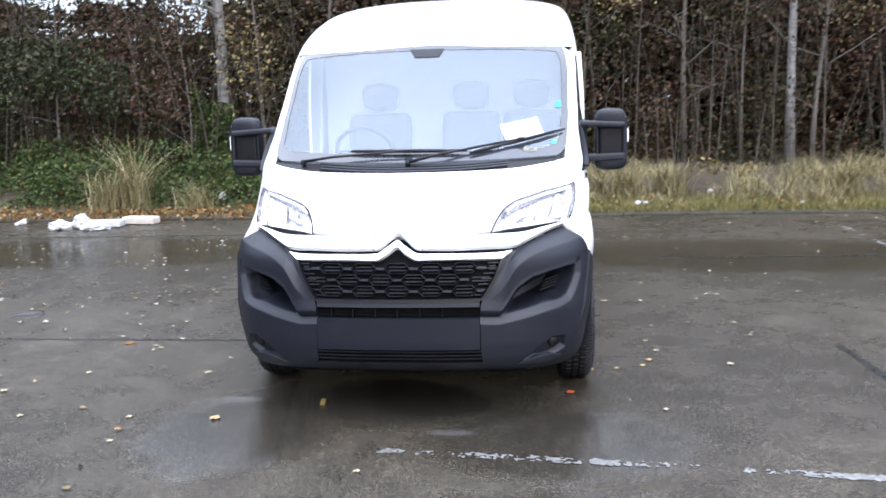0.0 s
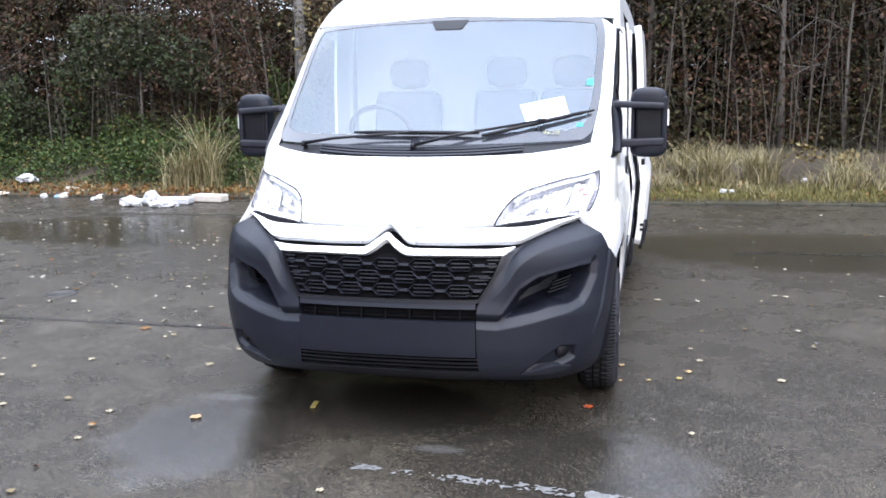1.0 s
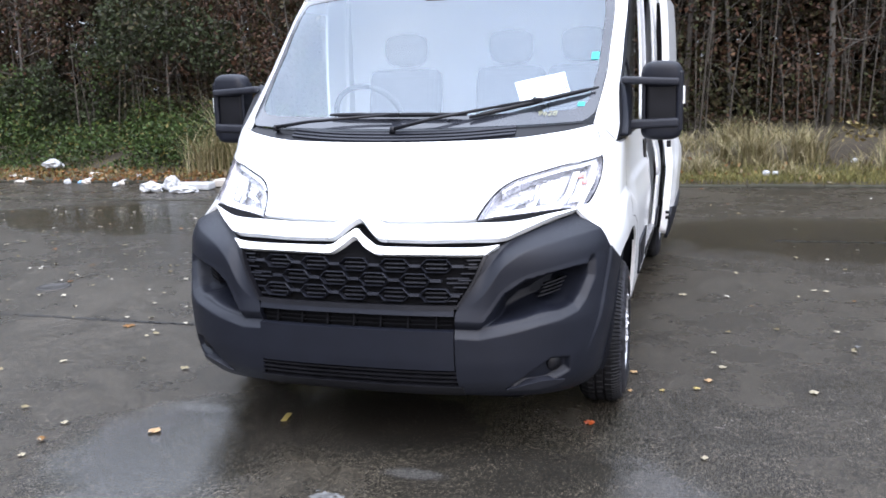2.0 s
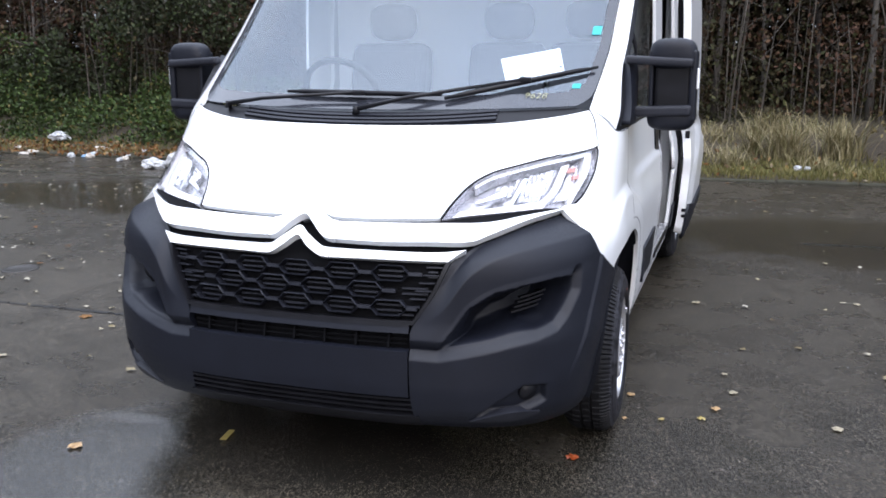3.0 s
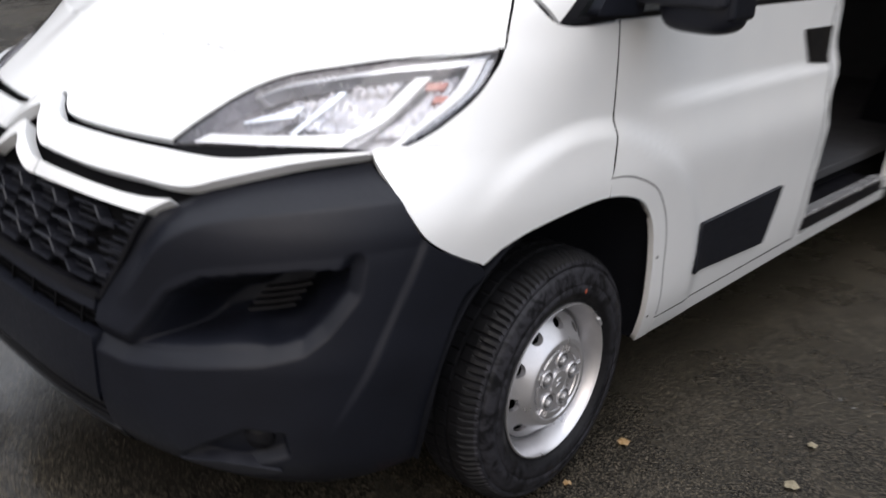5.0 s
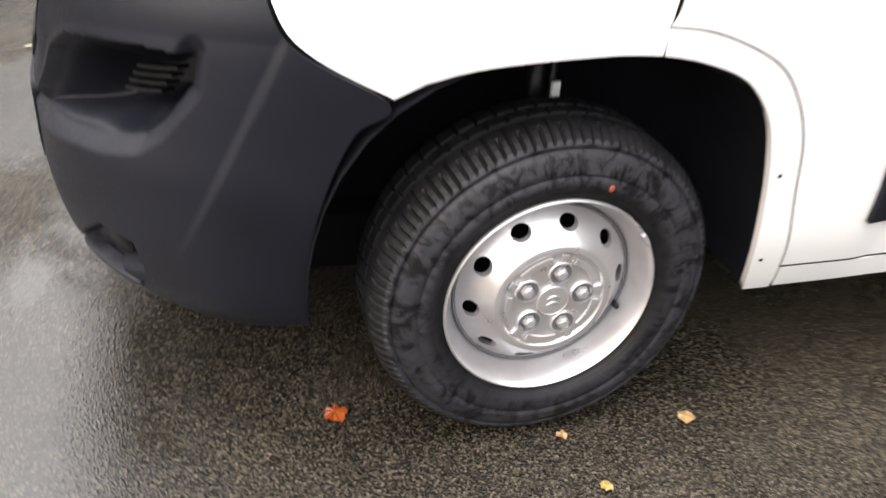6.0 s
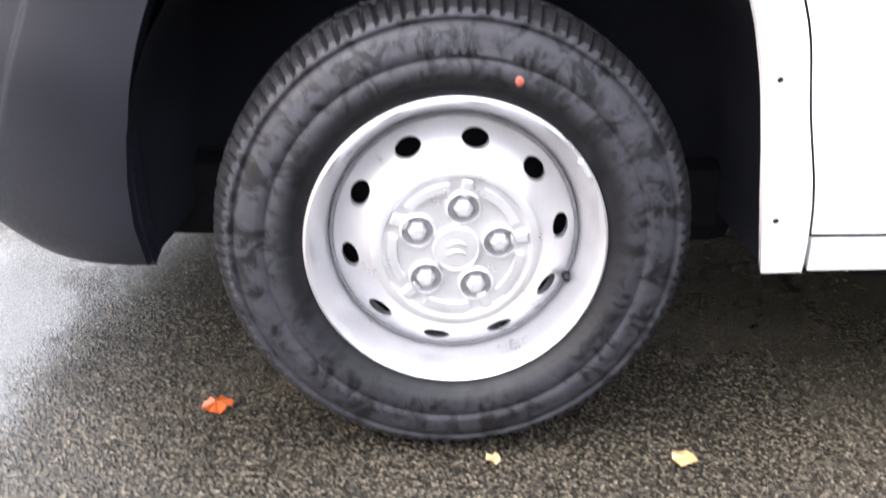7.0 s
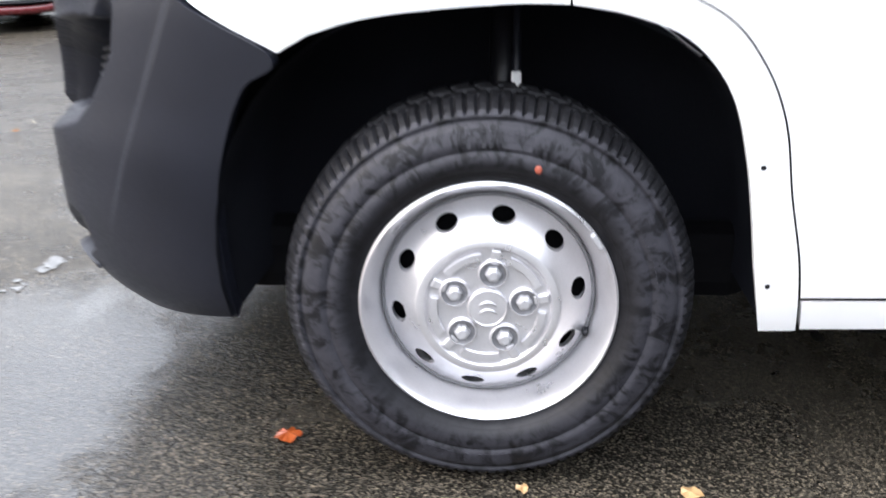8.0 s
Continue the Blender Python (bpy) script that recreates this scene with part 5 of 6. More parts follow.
    bmesh.ops.rotate(bm, cent=(0, 0, 0), matrix=Euler((0, math.pi / 2, 0)).to_matrix(), verts=bm.verts)
    bmesh.ops.translate(bm, vec=(-0.085, 0, 0), verts=bm.verts)
    part("brake_backing", bm, M["void"], wheel)
    # tyre with moulded rings and shoulder blocks
    seg, R = 448, 0.336
    prof = [(0.196, -0.175), (0.25, -0.205), (0.30, -0.195), (0.323, -0.178), (R, -0.150), (R, -0.122), (R - 0.007, -0.120), (R - 0.007, -0.112), (R + 0.001, -0.110), (R + 0.001, -0.084), (R - 0.007, -0.082), (R - 0.007, -0.074), (R, -0.072), (R, -0.046), (R - 0.003, -0.034), (R - 0.009, -0.022), (0.318, -0.010), (0.311, -0.004), (0.306, -0.003), (0.3045, -0.0055), (0.301, -0.0055), (0.2995, 0.000), (0.290, 0.005), (0.275, 0.0105), (0.262, 0.0125), (0.2605, 0.0105), (0.2575, 0.0105), (0.256, 0.0130), (0.240, 0.0125), (0.226, 0.0085), (0.2255, 0.0065), (0.2225, 0.006), (0.222, 0.0045), (0.214, -0.001), (0.2075, -0.004), (0.203, -0.010)]
    verts, faces = [], []
    m = len(prof)
    for i in range(seg):
        a = 2 * math.pi * i / seg
        cut = i % 4 == 0
        half = (i + 4) % 8 == 0
        for k, (r, w) in enumerate(prof):
            if 3 <= k <= 5 and (i + 2) % 8 == 0:
                r -= 0.007
            if 8 <= k <= 9 and half:
                r -= 0.005
            if (14 if i % 8 else 12) <= k <= 16 and cut:
                r -= 0.006
                w -= 0.002
            verts.append((w, r * math.cos(a), r * math.sin(a)))
    for i in range(seg):
        j = (i + 1) % seg
        for k in range(m - 1):
            faces.append((i * m + k, j * m + k, j * m + k + 1, i * m + k + 1))
    tyre = mesh_part("tyre", verts, faces, M["rubber"], wheel, "black commercial tyre with chunky shoulder tread")
    tyre.data.materials.append(M["tread"])
    tyre.data.polygons.foreach_set("material_index", [1 if q % (m - 1) <= 15 else 0 for q in range(len(faces))])
    tyre.data.polygons.foreach_set("use_smooth", [not 3 <= q % (m - 1) <= 16 for q in range(len(faces))])
    # moulded unreadable lettering as short raised bars
    rng = random.Random(5)
    for a_mid, count, r0, r1 in ((math.radians(88), 9, 0.264, 0.287), (math.radians(265), 14, 0.268, 0.284), (math.radians(20), 8, 0.268, 0.282)):
        for k in range(count):
            a = a_mid + (k - count / 2) * 0.042
            if rng.random() < 0.15:
                continue
            verts, faces = [], []
            wd = rng.choice((0.006, 0.010, 0.012)) / 0.275
            for rr in (r0, r1):
                ww = float(np.interp(rr, [0.256, 0.262, 0.275, 0.290], [0.0130, 0.0125, 0.0105, 0.005]))
                for s in (-0.5, 0.5):
                    aa = a + s * wd
                    verts.append((ww - 0.001, rr * math.cos(aa), rr * math.sin(aa)))
                    verts.append((ww + 0.0009, rr * math.cos(aa), rr * math.sin(aa)))
            faces = [(1, 3, 7, 5), (0, 1, 5, 4), (2, 6, 7, 3), (0, 2, 3, 1), (4, 5, 7, 6)]
            mesh_part("raised_mark", verts, faces, M["rubber"], tyre, smooth=False)
    a = math.radians(72)
    bm = bmesh.new()
    bmesh.ops.create_uvsphere(bm, u_segments=10, v_segments=6, radius=0.0066)
    bmesh.ops.scale(bm, vec=(0.25, 0.9, 1.0), verts=bm.verts)
    bmesh.ops.translate(bm, vec=(0.0125, 0.242 * math.cos(a), 0.242 * math.sin(a)), verts=bm.verts)
    part("paint_dot", bm, M["dot"], tyre, "orange-red paint dot", smooth=True)
    return wheel


def rubber():
    """Black rubber under a grey road film that rain has washed off in streaks running out from the hub."""
    m, nt, b = mat_new("tyre_rubber")
    tc = nt.nodes.new("ShaderNodeTexCoord")
    sep = nt.nodes.new("ShaderNodeSeparateXYZ")
    nt.links.new(tc.outputs["Object"], sep.inputs[0])
    ang = calc(nt, "ARCTAN2", sep.outputs["Z"], sep.outputs["Y"])
    rad = calc(nt, "SQRT", calc(nt, "ADD", calc(nt, "MULTIPLY", sep.outputs["Y"], sep.outputs["Y"]), calc(nt, "MULTIPLY", sep.outputs["Z"], sep.outputs["Z"])), 0.0)
    polar = nt.nodes.new("ShaderNodeCombineXYZ")
    nt.links.new(calc(nt, "MULTIPLY", ang, 6.0), polar.inputs[0])
    nt.links.new(calc(nt, "MULTIPLY", rad, 16.0), polar.inputs[1])
    streak = nt.nodes.new("ShaderNodeTexNoise")
    streak.inputs["Scale"].default_value = 1.5
    streak.inputs["Detail"].default_value = 7
    streak.inputs["Roughness"].default_value = 0.68
    streak.inputs["Distortion"].default_value = 1.3
    nt.links.new(polar.outputs[0], streak.inputs["Vector"])
    big, smear = add_noise(nt, 5, 6, 0.65), add_noise(nt, 20, 6, 0.75)
    c = add_ramp(nt, big, [(0.3, (0.0042, 0.0042, 0.0052)), (0.7, (0.008, 0.008, 0.0095))])
    film = add_ramp(nt, add_mix(nt, 0.25, streak.outputs["Fac"], smear), [(0.43, (0, 0, 0)), (0.50, (0.6, 0.6, 0.6)), (0.66, (1, 1, 1))])
    film = calc(nt, "MULTIPLY", film, span(nt, rad, 0.220, 0.258, 0.14, 1.0))
    c = add_mix(nt, film, c, (0.038, 0.0375, 0.045))
    nt.links.new(c, b.inputs["Base Color"])
    nt.links.new(add_ramp(nt, smear, [(0.35, (0.38,) * 3), (0.65, (0.66,) * 3)]), b.inputs["Roughness"])
    b.inputs["Specular IOR Level"].default_value = 0.22
    add_bump(nt, b, add_noise(nt, 160, 4), 0.25, 0.0015)
    return m


M["rubber"] = rubber()
# tread without the sidewall's grey film, so darker overall
M["tread"] = surface("plain_black_tread", (0.006, 0.006, 0.007), (0.014, 0.014, 0.016), (0.4, 0.6), 14, 160, 0.3, 0.0015, spec=0.18)
M["dot"] = surface("orange_paint_dot", (0.24, 0.05, 0.03), (0.34, 0.08, 0.045), (0.4, 0.6), 60, 200, 0.0)
front_wheel = build_wheel()
STEER = 2.4
# the body is a little smaller than its drawn measures; the wheels keep theirs
BODY = (0.968, 0.968, 0.975)
BODY_AT = (0.0, 0.846 * (1 - 0.968), 0.0)


def wheel_pose(x, y, z, turn):
    """A wheel's place in the van's own measures, from its place on the ground."""
    return Matrix.Translation([(c - o) / k for c, o, k in zip((x, y, z), BODY_AT, BODY)]) @ Matrix.Rotation(radians(turn), 4, "Z")


front_wheel.matrix_basis = wheel_pose(0.986, 0.846, 0.334, STEER) @ Matrix.Diagonal((*(1 / k for k in BODY), 1))
for wx, wy, turn in ((-0.986, 0.846, 180 + STEER), (0.955, 4.20, 0), (-0.955, 4.20, 180)):
    copy_thing(front_wheel, wheel_pose(wx, wy, 0.334, turn))
van.scale, van.location = BODY, BODY_AT

# cab
part("dashboard", box((1.72, 0.50, 0.13), (0, 1.05, 1.26), 0.05, 3, rot=(6, 0, 0)), M["dash"], van, "dark grey dashboard under the windscreen")
part("dashboard", box((1.66, 0.34, 0.42), (0, 1.16, 1.05), 0.05, 3), M["dash"], van)
part("cab_floor", box((1.8, 0.75, 0.05), (0, 1.77, 0.60), 0.01), M["dash"], van)
part("bulkhead", box((1.86, 0.03, 1.62), (0, 2.32, 1.33), 0.01), M["grey_panel"], van, "light grey steel bulkhead behind the seats")
part("load_floor", box((1.8, 3.0, 0.04), (0, 3.7, 0.53), 0.005), M["dash"], van)
ring = [(-0.42 + 0.19 * math.cos(a), 1.26 - 0.10 * math.sin(a), 1.36 + 0.16 * math.sin(a)) for a in np.linspace(0, 2 * math.pi, 33)]
steer = mesh_part("steering_wheel", *tube_data(ring, 0.016, 8, False), M["plastic_smooth"], van)
part("spoke", box((0.36, 0.03, 0.05), (-0.42, 1.265, 1.35), 0.01), M["plastic_smooth"], steer)
for x0, w in ((-0.45, 0.48), (0.22, 0.44), (0.66, 0.44)):
    st = part("seat", box((w, 0.5, 0.18), (x0, 1.66, 0.93), 0.06, 3), M["seat"], van, "dark fabric cab seat with headrest")
    part("backrest", box((w - 0.02, 0.16, 0.66), (x0, 1.95, 1.28), 0.06, 3, rot=(-12, 0, 0)), M["seat"], st)
    rounded_shell(0.27, 0.12, 0.20, (x0, 2.02, 1.72), 0.05, M["seat"], "headrest", st, 3)
sv = thing("paper_sheet", "white printed sheet of paper lying behind the windscreen", "paper")
sv.scale, sv.location = BODY, BODY_AT
lo, hi = [X(0.543, 1.438), X(0.756, 1.481)], [X(0.492, 1.533), X(0.715, 1.576)]
sheet = panel("sheet", lo, [lo[1], hi[1]], hi, [lo[0], hi[0]], M["paper"], sv, 6, 4, off=-0.012, thick=0.001, gap=0.0)
for cx, cz, r, mt in ((0.60, 1.462, 0.008, "leaf_green"), (0.735, 1.50, 0.008, "plastic_grey")):
    p = on_glass(cx, cz, -0.0105)
    bm = bmesh.new()
    bmesh.ops.create_uvsphere(bm, u_segments=10, v_segments=6, radius=r)
    bmesh.ops.scale(bm, vec=(1, 0.12, 0.7), verts=bm.verts)
    bmesh.ops.translate(bm, vec=p, verts=bm.verts)
    part("stamp", bm, M[mt], sv, smooth=True)
for cx, cz, w, h in ((0.842, 1.64, 0.017, 0.018), (0.812, 1.42, 0.015, 0.009)):
    lo, hi = [X(cx - w, cz - h), X(cx + w, cz - h)], [X(cx - w, cz + h), X(cx + w, cz + h)]
    panel("tape", lo, [lo[1], hi[1]], hi, [lo[0], hi[0]], M["tape"], van, 3, 3, off=0.0, thick=0.001, gap=0.0, label="turquoise tape on the windscreen edge")


def text_part(body, size, m, mat, parent, name, label):
    cu = bpy.data.curves.new(name, "FONT")
    cu.body, cu.size, cu.extrude = body, size, 0.0006
    cu.align_x, cu.align_y = "CENTER", "CENTER"
    cu.offset, cu.shear = -0.0011, 0.28
    tmp = bpy.data.objects.new(name, cu)
    scene.collection.objects.link(tmp)
    me = bpy.data.meshes.new_from_object(tmp.evaluated_get(bpy.context.evaluated_depsgraph_get()))
    bpy.data.objects.remove(tmp)
    me.materials.append(mat)
    ob = new(name, me)
    ob.parent = parent
    ob.matrix_basis = m
    return tagged(ob, label)


p = X(0.67, 1.382)
n = Vector(skin_normal(s_of(*p), 1.382))
right = Vector((1, 0.25, 0.02)).normalized()
up = n.cross(right).normalized()
rot = Matrix((right, up, n)).transposed().to_4x4()
text_part("9628", 0.045, Matrix.Translation(Vector(p) + n * 0.003) @ rot, M["chalk"], van, "marker_number", "yellow hand-marked number 9628 on the glass border")


# ---------------------------------------------------------------- ground
def bank(x, y):
    """Height of the ground: flat lot, then a low bank behind the kerb."""
    t = smooth01(7.5, 10.8, y)
    return 0.05 * smooth01(7.5, 7.58, y) + 0.48 * t + 0.5 * smooth01(10.8, 20, y)


def build_ground():
    def sheet(x0, x1, y0, y1, nx, ny):
        xs, ys = np.linspace(x0, x1, nx + 1), np.linspace(y0, y1, ny + 1)
        verts = [(x, y, 0.0) for y in ys for x in xs]
        faces = [(j * (nx + 1) + i, j * (nx + 1) + i + 1, (j + 1) * (nx + 1) + i + 1, (j + 1) * (nx + 1) + i) for j in range(ny) for i in range(nx)]
        return verts, faces
    v, f = sheet(-900, 900, -900, 900, 12, 12)
    tagged(mesh_part("ground", v, f, M["asphalt"], smooth=False), "wet dark asphalt car park with damp patches", "ground", kind="structure")
    rng = np.random.default_rng(3)
    xs, ys = np.linspace(-40, 40, 161), np.concatenate([np.linspace(7.51, 7.6, 3), np.linspace(7.75, 30, 62)])
    verts, faces = [], []
    for y in ys:
        for x in xs:
            h = float(bank(x, y)) + (0.05 * noise.noise((x * 0.6, y * 0.6, 0)) + 0.02 * noise.noise((x * 3, y * 3, 4))) * float(smooth01(7.6, 8.1, y))
            verts.append((x, y + (0.04 * noise.noise((x * 0.5, 3, 1)) if y < 7.7 else 0), h + 0.004))
    w = len(xs)
    faces = [(j * w + i, j * w + i + 1, (j + 1) * w + i + 1, (j + 1) * w + i) for j in range(len(ys) - 1) for i in range(w - 1)]
    tagged(mesh_part("verge", verts, faces, M["soil"]), "leaf-strewn earth bank behind the kerb", "ground", kind="structure")


build_ground()

kerb = thing("kerb", "low worn concrete kerb at the edge of the car park", "kerb", kind="structure")
rng = random.Random(11)
x = -22.0
while x < 24:
    bm = box((0.905, 0.14, 0.16), (x + 0.457, 7.46 + rng.uniform(-0.012, 0.012), -0.042 + rng.uniform(-0.018, 0.012)), 0.02, 2, rot=None)
    part("kerb_stone", bm, M["concrete"], kerb)
    x += 0.915


def level_patch(name, field, x0, x1, y0, y1, step, mat, label, cat, z=0.003):
    """A flat patch where field(x, y) is above nought, its outline cut through the cells of a fine grid."""
    nx, ny = int((x1 - x0) / step) + 1, int((y1 - y0) / step) + 1
    lev = [[field(x0 + i * step, y0 + j * step) for i in range(nx + 1)] for j in range(ny + 1)]
    verts, faces, index = [], [], {}

    def vid(x, y):
        k = (round(x, 5), round(y, 5))
        if k not in index:
            index[k] = len(verts)
            verts.append((x, y, z))
        return index[k]
    for j in range(ny):
        for i in range(nx):
            ring = ((i, j), (i + 1, j), (i + 1, j + 1), (i, j + 1))
            vals = [lev[b][a] for a, b in ring]
            if max(vals) <= 0:
                continue
            poly = []
            for k in range(4):
                (a, b), (c, d) = ring[k], ring[(k + 1) % 4]
                va, vc = vals[k], vals[(k + 1) % 4]
                if va > 0:
                    poly.append(vid(x0 + a * step, y0 + b * step))
                if (va > 0) != (vc > 0):
                    q = va / (va - vc)
                    poly.append(vid(x0 + (a + (c - a) * q) * step, y0 + (b + (d - b) * q) * step))
            poly = list(dict.fromkeys(poly))
            if len(poly) > 2:
                faces.append(poly)
    return tagged(mesh_part(name, verts, faces, mat, smooth=False), label, cat, kind="structure")


def rough_noise(x, y, seed, amps):
    return sum(a * noise.noise((x * f, y * f, seed + f)) for f, a in amps)


def worn_line(a, b, width, wear, seed, label, mat="line_paint", step=0.007, z=0.0035, name="bay_line", cat="road marking"):
    """A painted line from a to b, worn away in flakes."""
    (ax, ay), (bx, by) = a, b
    ln = math.hypot(bx - ax, by - ay)
    ux, uy = (bx - ax) / ln, (by - ay) / ln

    def field(x, y):
        t, d = (x - ax) * ux + (y - ay) * uy, abs(-(x - ax) * uy + (y - ay) * ux)
        if t < 0 or t > ln or d > width:
            return -1.0
        edge_in = (width / 2 - d) / (width / 2)
        return min(edge_in * 1.2, 0.5) - wear + 0.4 * noise.noise((x * 2.3, y * 2.3, seed)) + rough_noise(x, y, seed, ((17, 0.45), (60, 0.55)))
    pad = width
    level_patch(name, field, min(ax, bx) - pad, max(ax, bx) + pad, min(ay, by) - pad, max(ay, by) + pad, step, M[mat], label, cat, z)


worn_line((-0.05, -0.44), (1.25, -0.545), 0.085, 0.50, 2, "worn flaking white bay line on the asphalt")
worn_line((1.25, -0.545), (2.6, -0.68), 0.085, 0.50, 5, "worn flaking white bay line on the asphalt")
worn_line((1.30, 1.94), (3.6, 1.70), 0.07, 0.75, 4, "faint worn white bay line on the asphalt", step=0.01)
worn_line((4.42, 7.7), (4.37, 5.2), 0.08, 0.55, 6, "faint worn white bay line on the asphalt", step=0.014)
worn_line((-12, 6.85), (-2.2, 7.0), 0.09, 0.05, 8, "pale worn line along the car park edge", "concrete", step=0.03)
worn_line((-5, 1.56), (0.4, 1.58), 0.035, 0.2, 9, "dark tar joint across the asphalt", "crack", 0.012, 0.003, "tar_joint", "road joint")
worn_line((2.62, 1.55), (2.70, 0.4), 0.05, 0.15, 10, "dark tar joint across the asphalt", "crack", 0.012, 0.003, "tar_joint", "road joint")
worn_line((1.9, 4.98), (5.6, 5.12), 0.05, 0.15, 12, "dark tar joint across the asphalt", "crack", 0.014, 0.003, "tar_joint", "road joint")


drain = thing("drain_cover", "small round iron drain cover set in the asphalt", "drain cover", at=(-3.51, 2.33, 0.0))
v, f = lathe([(0.13, 0.0), (0.128, 0.006), (0.105, 0.007), (0.10, 0.003), (0.001, 0.003)], 32)
mesh_part("cover", [(y, z, x) for x, y, z in v], f, M["cast_iron"], drain)


# ---------------------------------------------------------------- vegetation
def leaf_cloud(centres, sizes, rng, shape=(1.0, 0.55)):
    """Small bent leaves, two triangles each, at the centres given."""
    n = len(centres)
    d = rng.normal(size=(n, 3))
    d /= np.linalg.norm(d, axis=1, keepdims=True)
    e = np.cross(d, rng.normal(size=(n, 3)))
    e /= np.linalg.norm(e, axis=1, keepdims=True)
    k = np.cross(d, e)
    s = sizes[:, None]
    c = np.asarray(centres)
    tip, tail = c + d * s * shape[0] / 2, c - d * s * shape[0] / 2
    l, r = c + e * s * shape[1] / 2 + k * s * 0.12, c - e * s * shape[1] / 2 + k * s * 0.12
    verts = np.stack([tail, l, tip, r], 1).reshape(-1, 3)
    i = np.arange(n)[:, None] * 4
    faces = np.concatenate([i + [0, 1, 2], i + [0, 2, 3]], 1).reshape(-1, 3)
    return verts, faces


def fast_mesh(name, verts, faces, mat, parent=None):
    me = bpy.data.meshes.new(name)
    verts, faces = np.asarray(verts, np.float32), np.asarray(faces, np.int32)
    k = faces.shape[1]
    me.vertices.add(len(verts))
    me.vertices.foreach_set("co", verts.ravel())
    me.loops.add(faces.size)
    me.loops.foreach_set("vertex_index", faces.ravel())
    me.polygons.add(len(faces))
    me.polygons.foreach_set("loop_start", np.arange(0, faces.size, k, dtype=np.int32))
    me.polygons.foreach_set("loop_total", np.full(len(faces), k, np.int32))
    me.materials.append(mat)
    me.update(calc_edges=True)
    ob = new(name, me)
    if parent:
        ob.parent = parent
    return ob


def blades(bases, heights, width, rng, lean=0.35, nseg=3):
    """Grass blades: tapered bent strips of triangles."""
    n = len(bases)
    az = rng.uniform(0, 2 * np.pi, n)
    dirv = np.stack([np.cos(az), np.sin(az), np.zeros(n)], 1)
    side = np.stack([-np.sin(az), np.cos(az), np.zeros(n)], 1)
    ln = rng.uniform(0.2, 1.0, n)[:, None] * lean
    rows = []
    for j in range(nseg + 1):
        t = j / nseg
        c = bases + np.array([0, 0, 1]) * (heights[:, None] * (t - 0.18 * ln * t * t)) + dirv * heights[:, None] * ln * t * t
        w = width * (1 - t) ** 0.7 * 0.5 + 0.0006
        rows += [c - side * w, c + side * w]
    verts = np.stack(rows, 1).reshape(-1, 3)
    m = 2 * (nseg + 1)
    i = np.arange(n)[:, None] * m
    faces = np.concatenate([i + [2 * j, 2 * j + 1, 2 * j + 3, 2 * j + 2] for j in range(nseg)], 1).reshape(-1, 4)
    return verts, faces


def tree(name, x, y, h, r, mat, leaf, label, rng, crown_from=0.35, n_leaf=900, leaf_size=0.07, spread=1.1, lean=0.06, limbs=14):
    z0 = float(bank(x, y)) - 0.05
    t = thing(name, label, "tree", "trees behind the car park", at=(x, y, z0))
    bend = np.array([rng.normal(0, lean), rng.normal(0, lean), 0])
    trunk = [np.array([0, 0, h * q]) + bend * h * q * q + np.array([0.05 * math.sin(5 * q + x), 0.05 * math.cos(4 * q + y), 0]) * min(1, q * 3) for q in np.linspace(0, 1, 9)]
    chunks = [tube_data(trunk, [r * (1.25 if i == 0 else 1) * (1 - 0.85 * i / 8) for i in range(9)], 9)]
    centres = []
    for k in range(limbs):
        q = crown_from + (1 - crown_from) * (k + rng.random()) / limbs
        p0 = np.array([np.interp(q, np.linspace(0, 1, 9), [c[a] for c in trunk]) for a in range(3)])
        az = rng.uniform(0, 2 * np.pi)
        ln = spread * rng.uniform(0.5, 1.2) * (1.15 - 0.6 * q)
        d = np.array([math.cos(az), math.sin(az), rng.uniform(0.15, 0.8)])
        pts = [p0, p0 + d * ln * 0.5 + rng.normal(0, 0.05, 3), p0 + d * ln + rng.normal(0, 0.1, 3) + np.array([0, 0, 0.1 * ln])]
        rr = r * (1 - 0.85 * q) * 0.5
        chunks.append(tube_data(pts, [rr, rr * 0.6, rr * 0.2], 5))
        for _ in range(3):
            s = pts[1] + (pts[2] - pts[1]) * rng.random()
            e = s + rng.normal(0, 0.35, 3) * spread * 0.8
            chunks.append(tube_data([s, (s + e) / 2 + rng.normal(0, 0.05, 3), e], [rr * 0.3, rr * 0.2, 0.002], 4))
            centres.append((s + e) / 2)
            centres.append(e)
    mesh_part("trunk", *join_data(chunks), mat, t)
    centres = np.array(centres)
    pick = rng.integers(0, len(centres), n_leaf)
    c = centres[pick] + rng.normal(0, 0.20, (n_leaf, 3)) * spread
    fast_mesh("crown", *leaf_cloud(c, rng.uniform(0.5, 1.3, n_leaf) * leaf_size, rng), leaf, t)
    return t


rng = np.random.default_rng(42)
tree("birch_tree", -5.25, 10.5, 9.0, 0.125, M["birch"], M["leaf_yellow"], "pale birch with sparse yellow leaves and ivy at its foot", rng, 0.27, 420, 0.075, 0.9, 0.02, 16)
tree("birch_tree", 4.85, 10.5, 9.5, 0.085, M["birch"], M["leaf_olive"], "slim pale birch trunk rising from dry grass", rng, 0.42, 800, 0.07, 1.0, 0.01, 16)
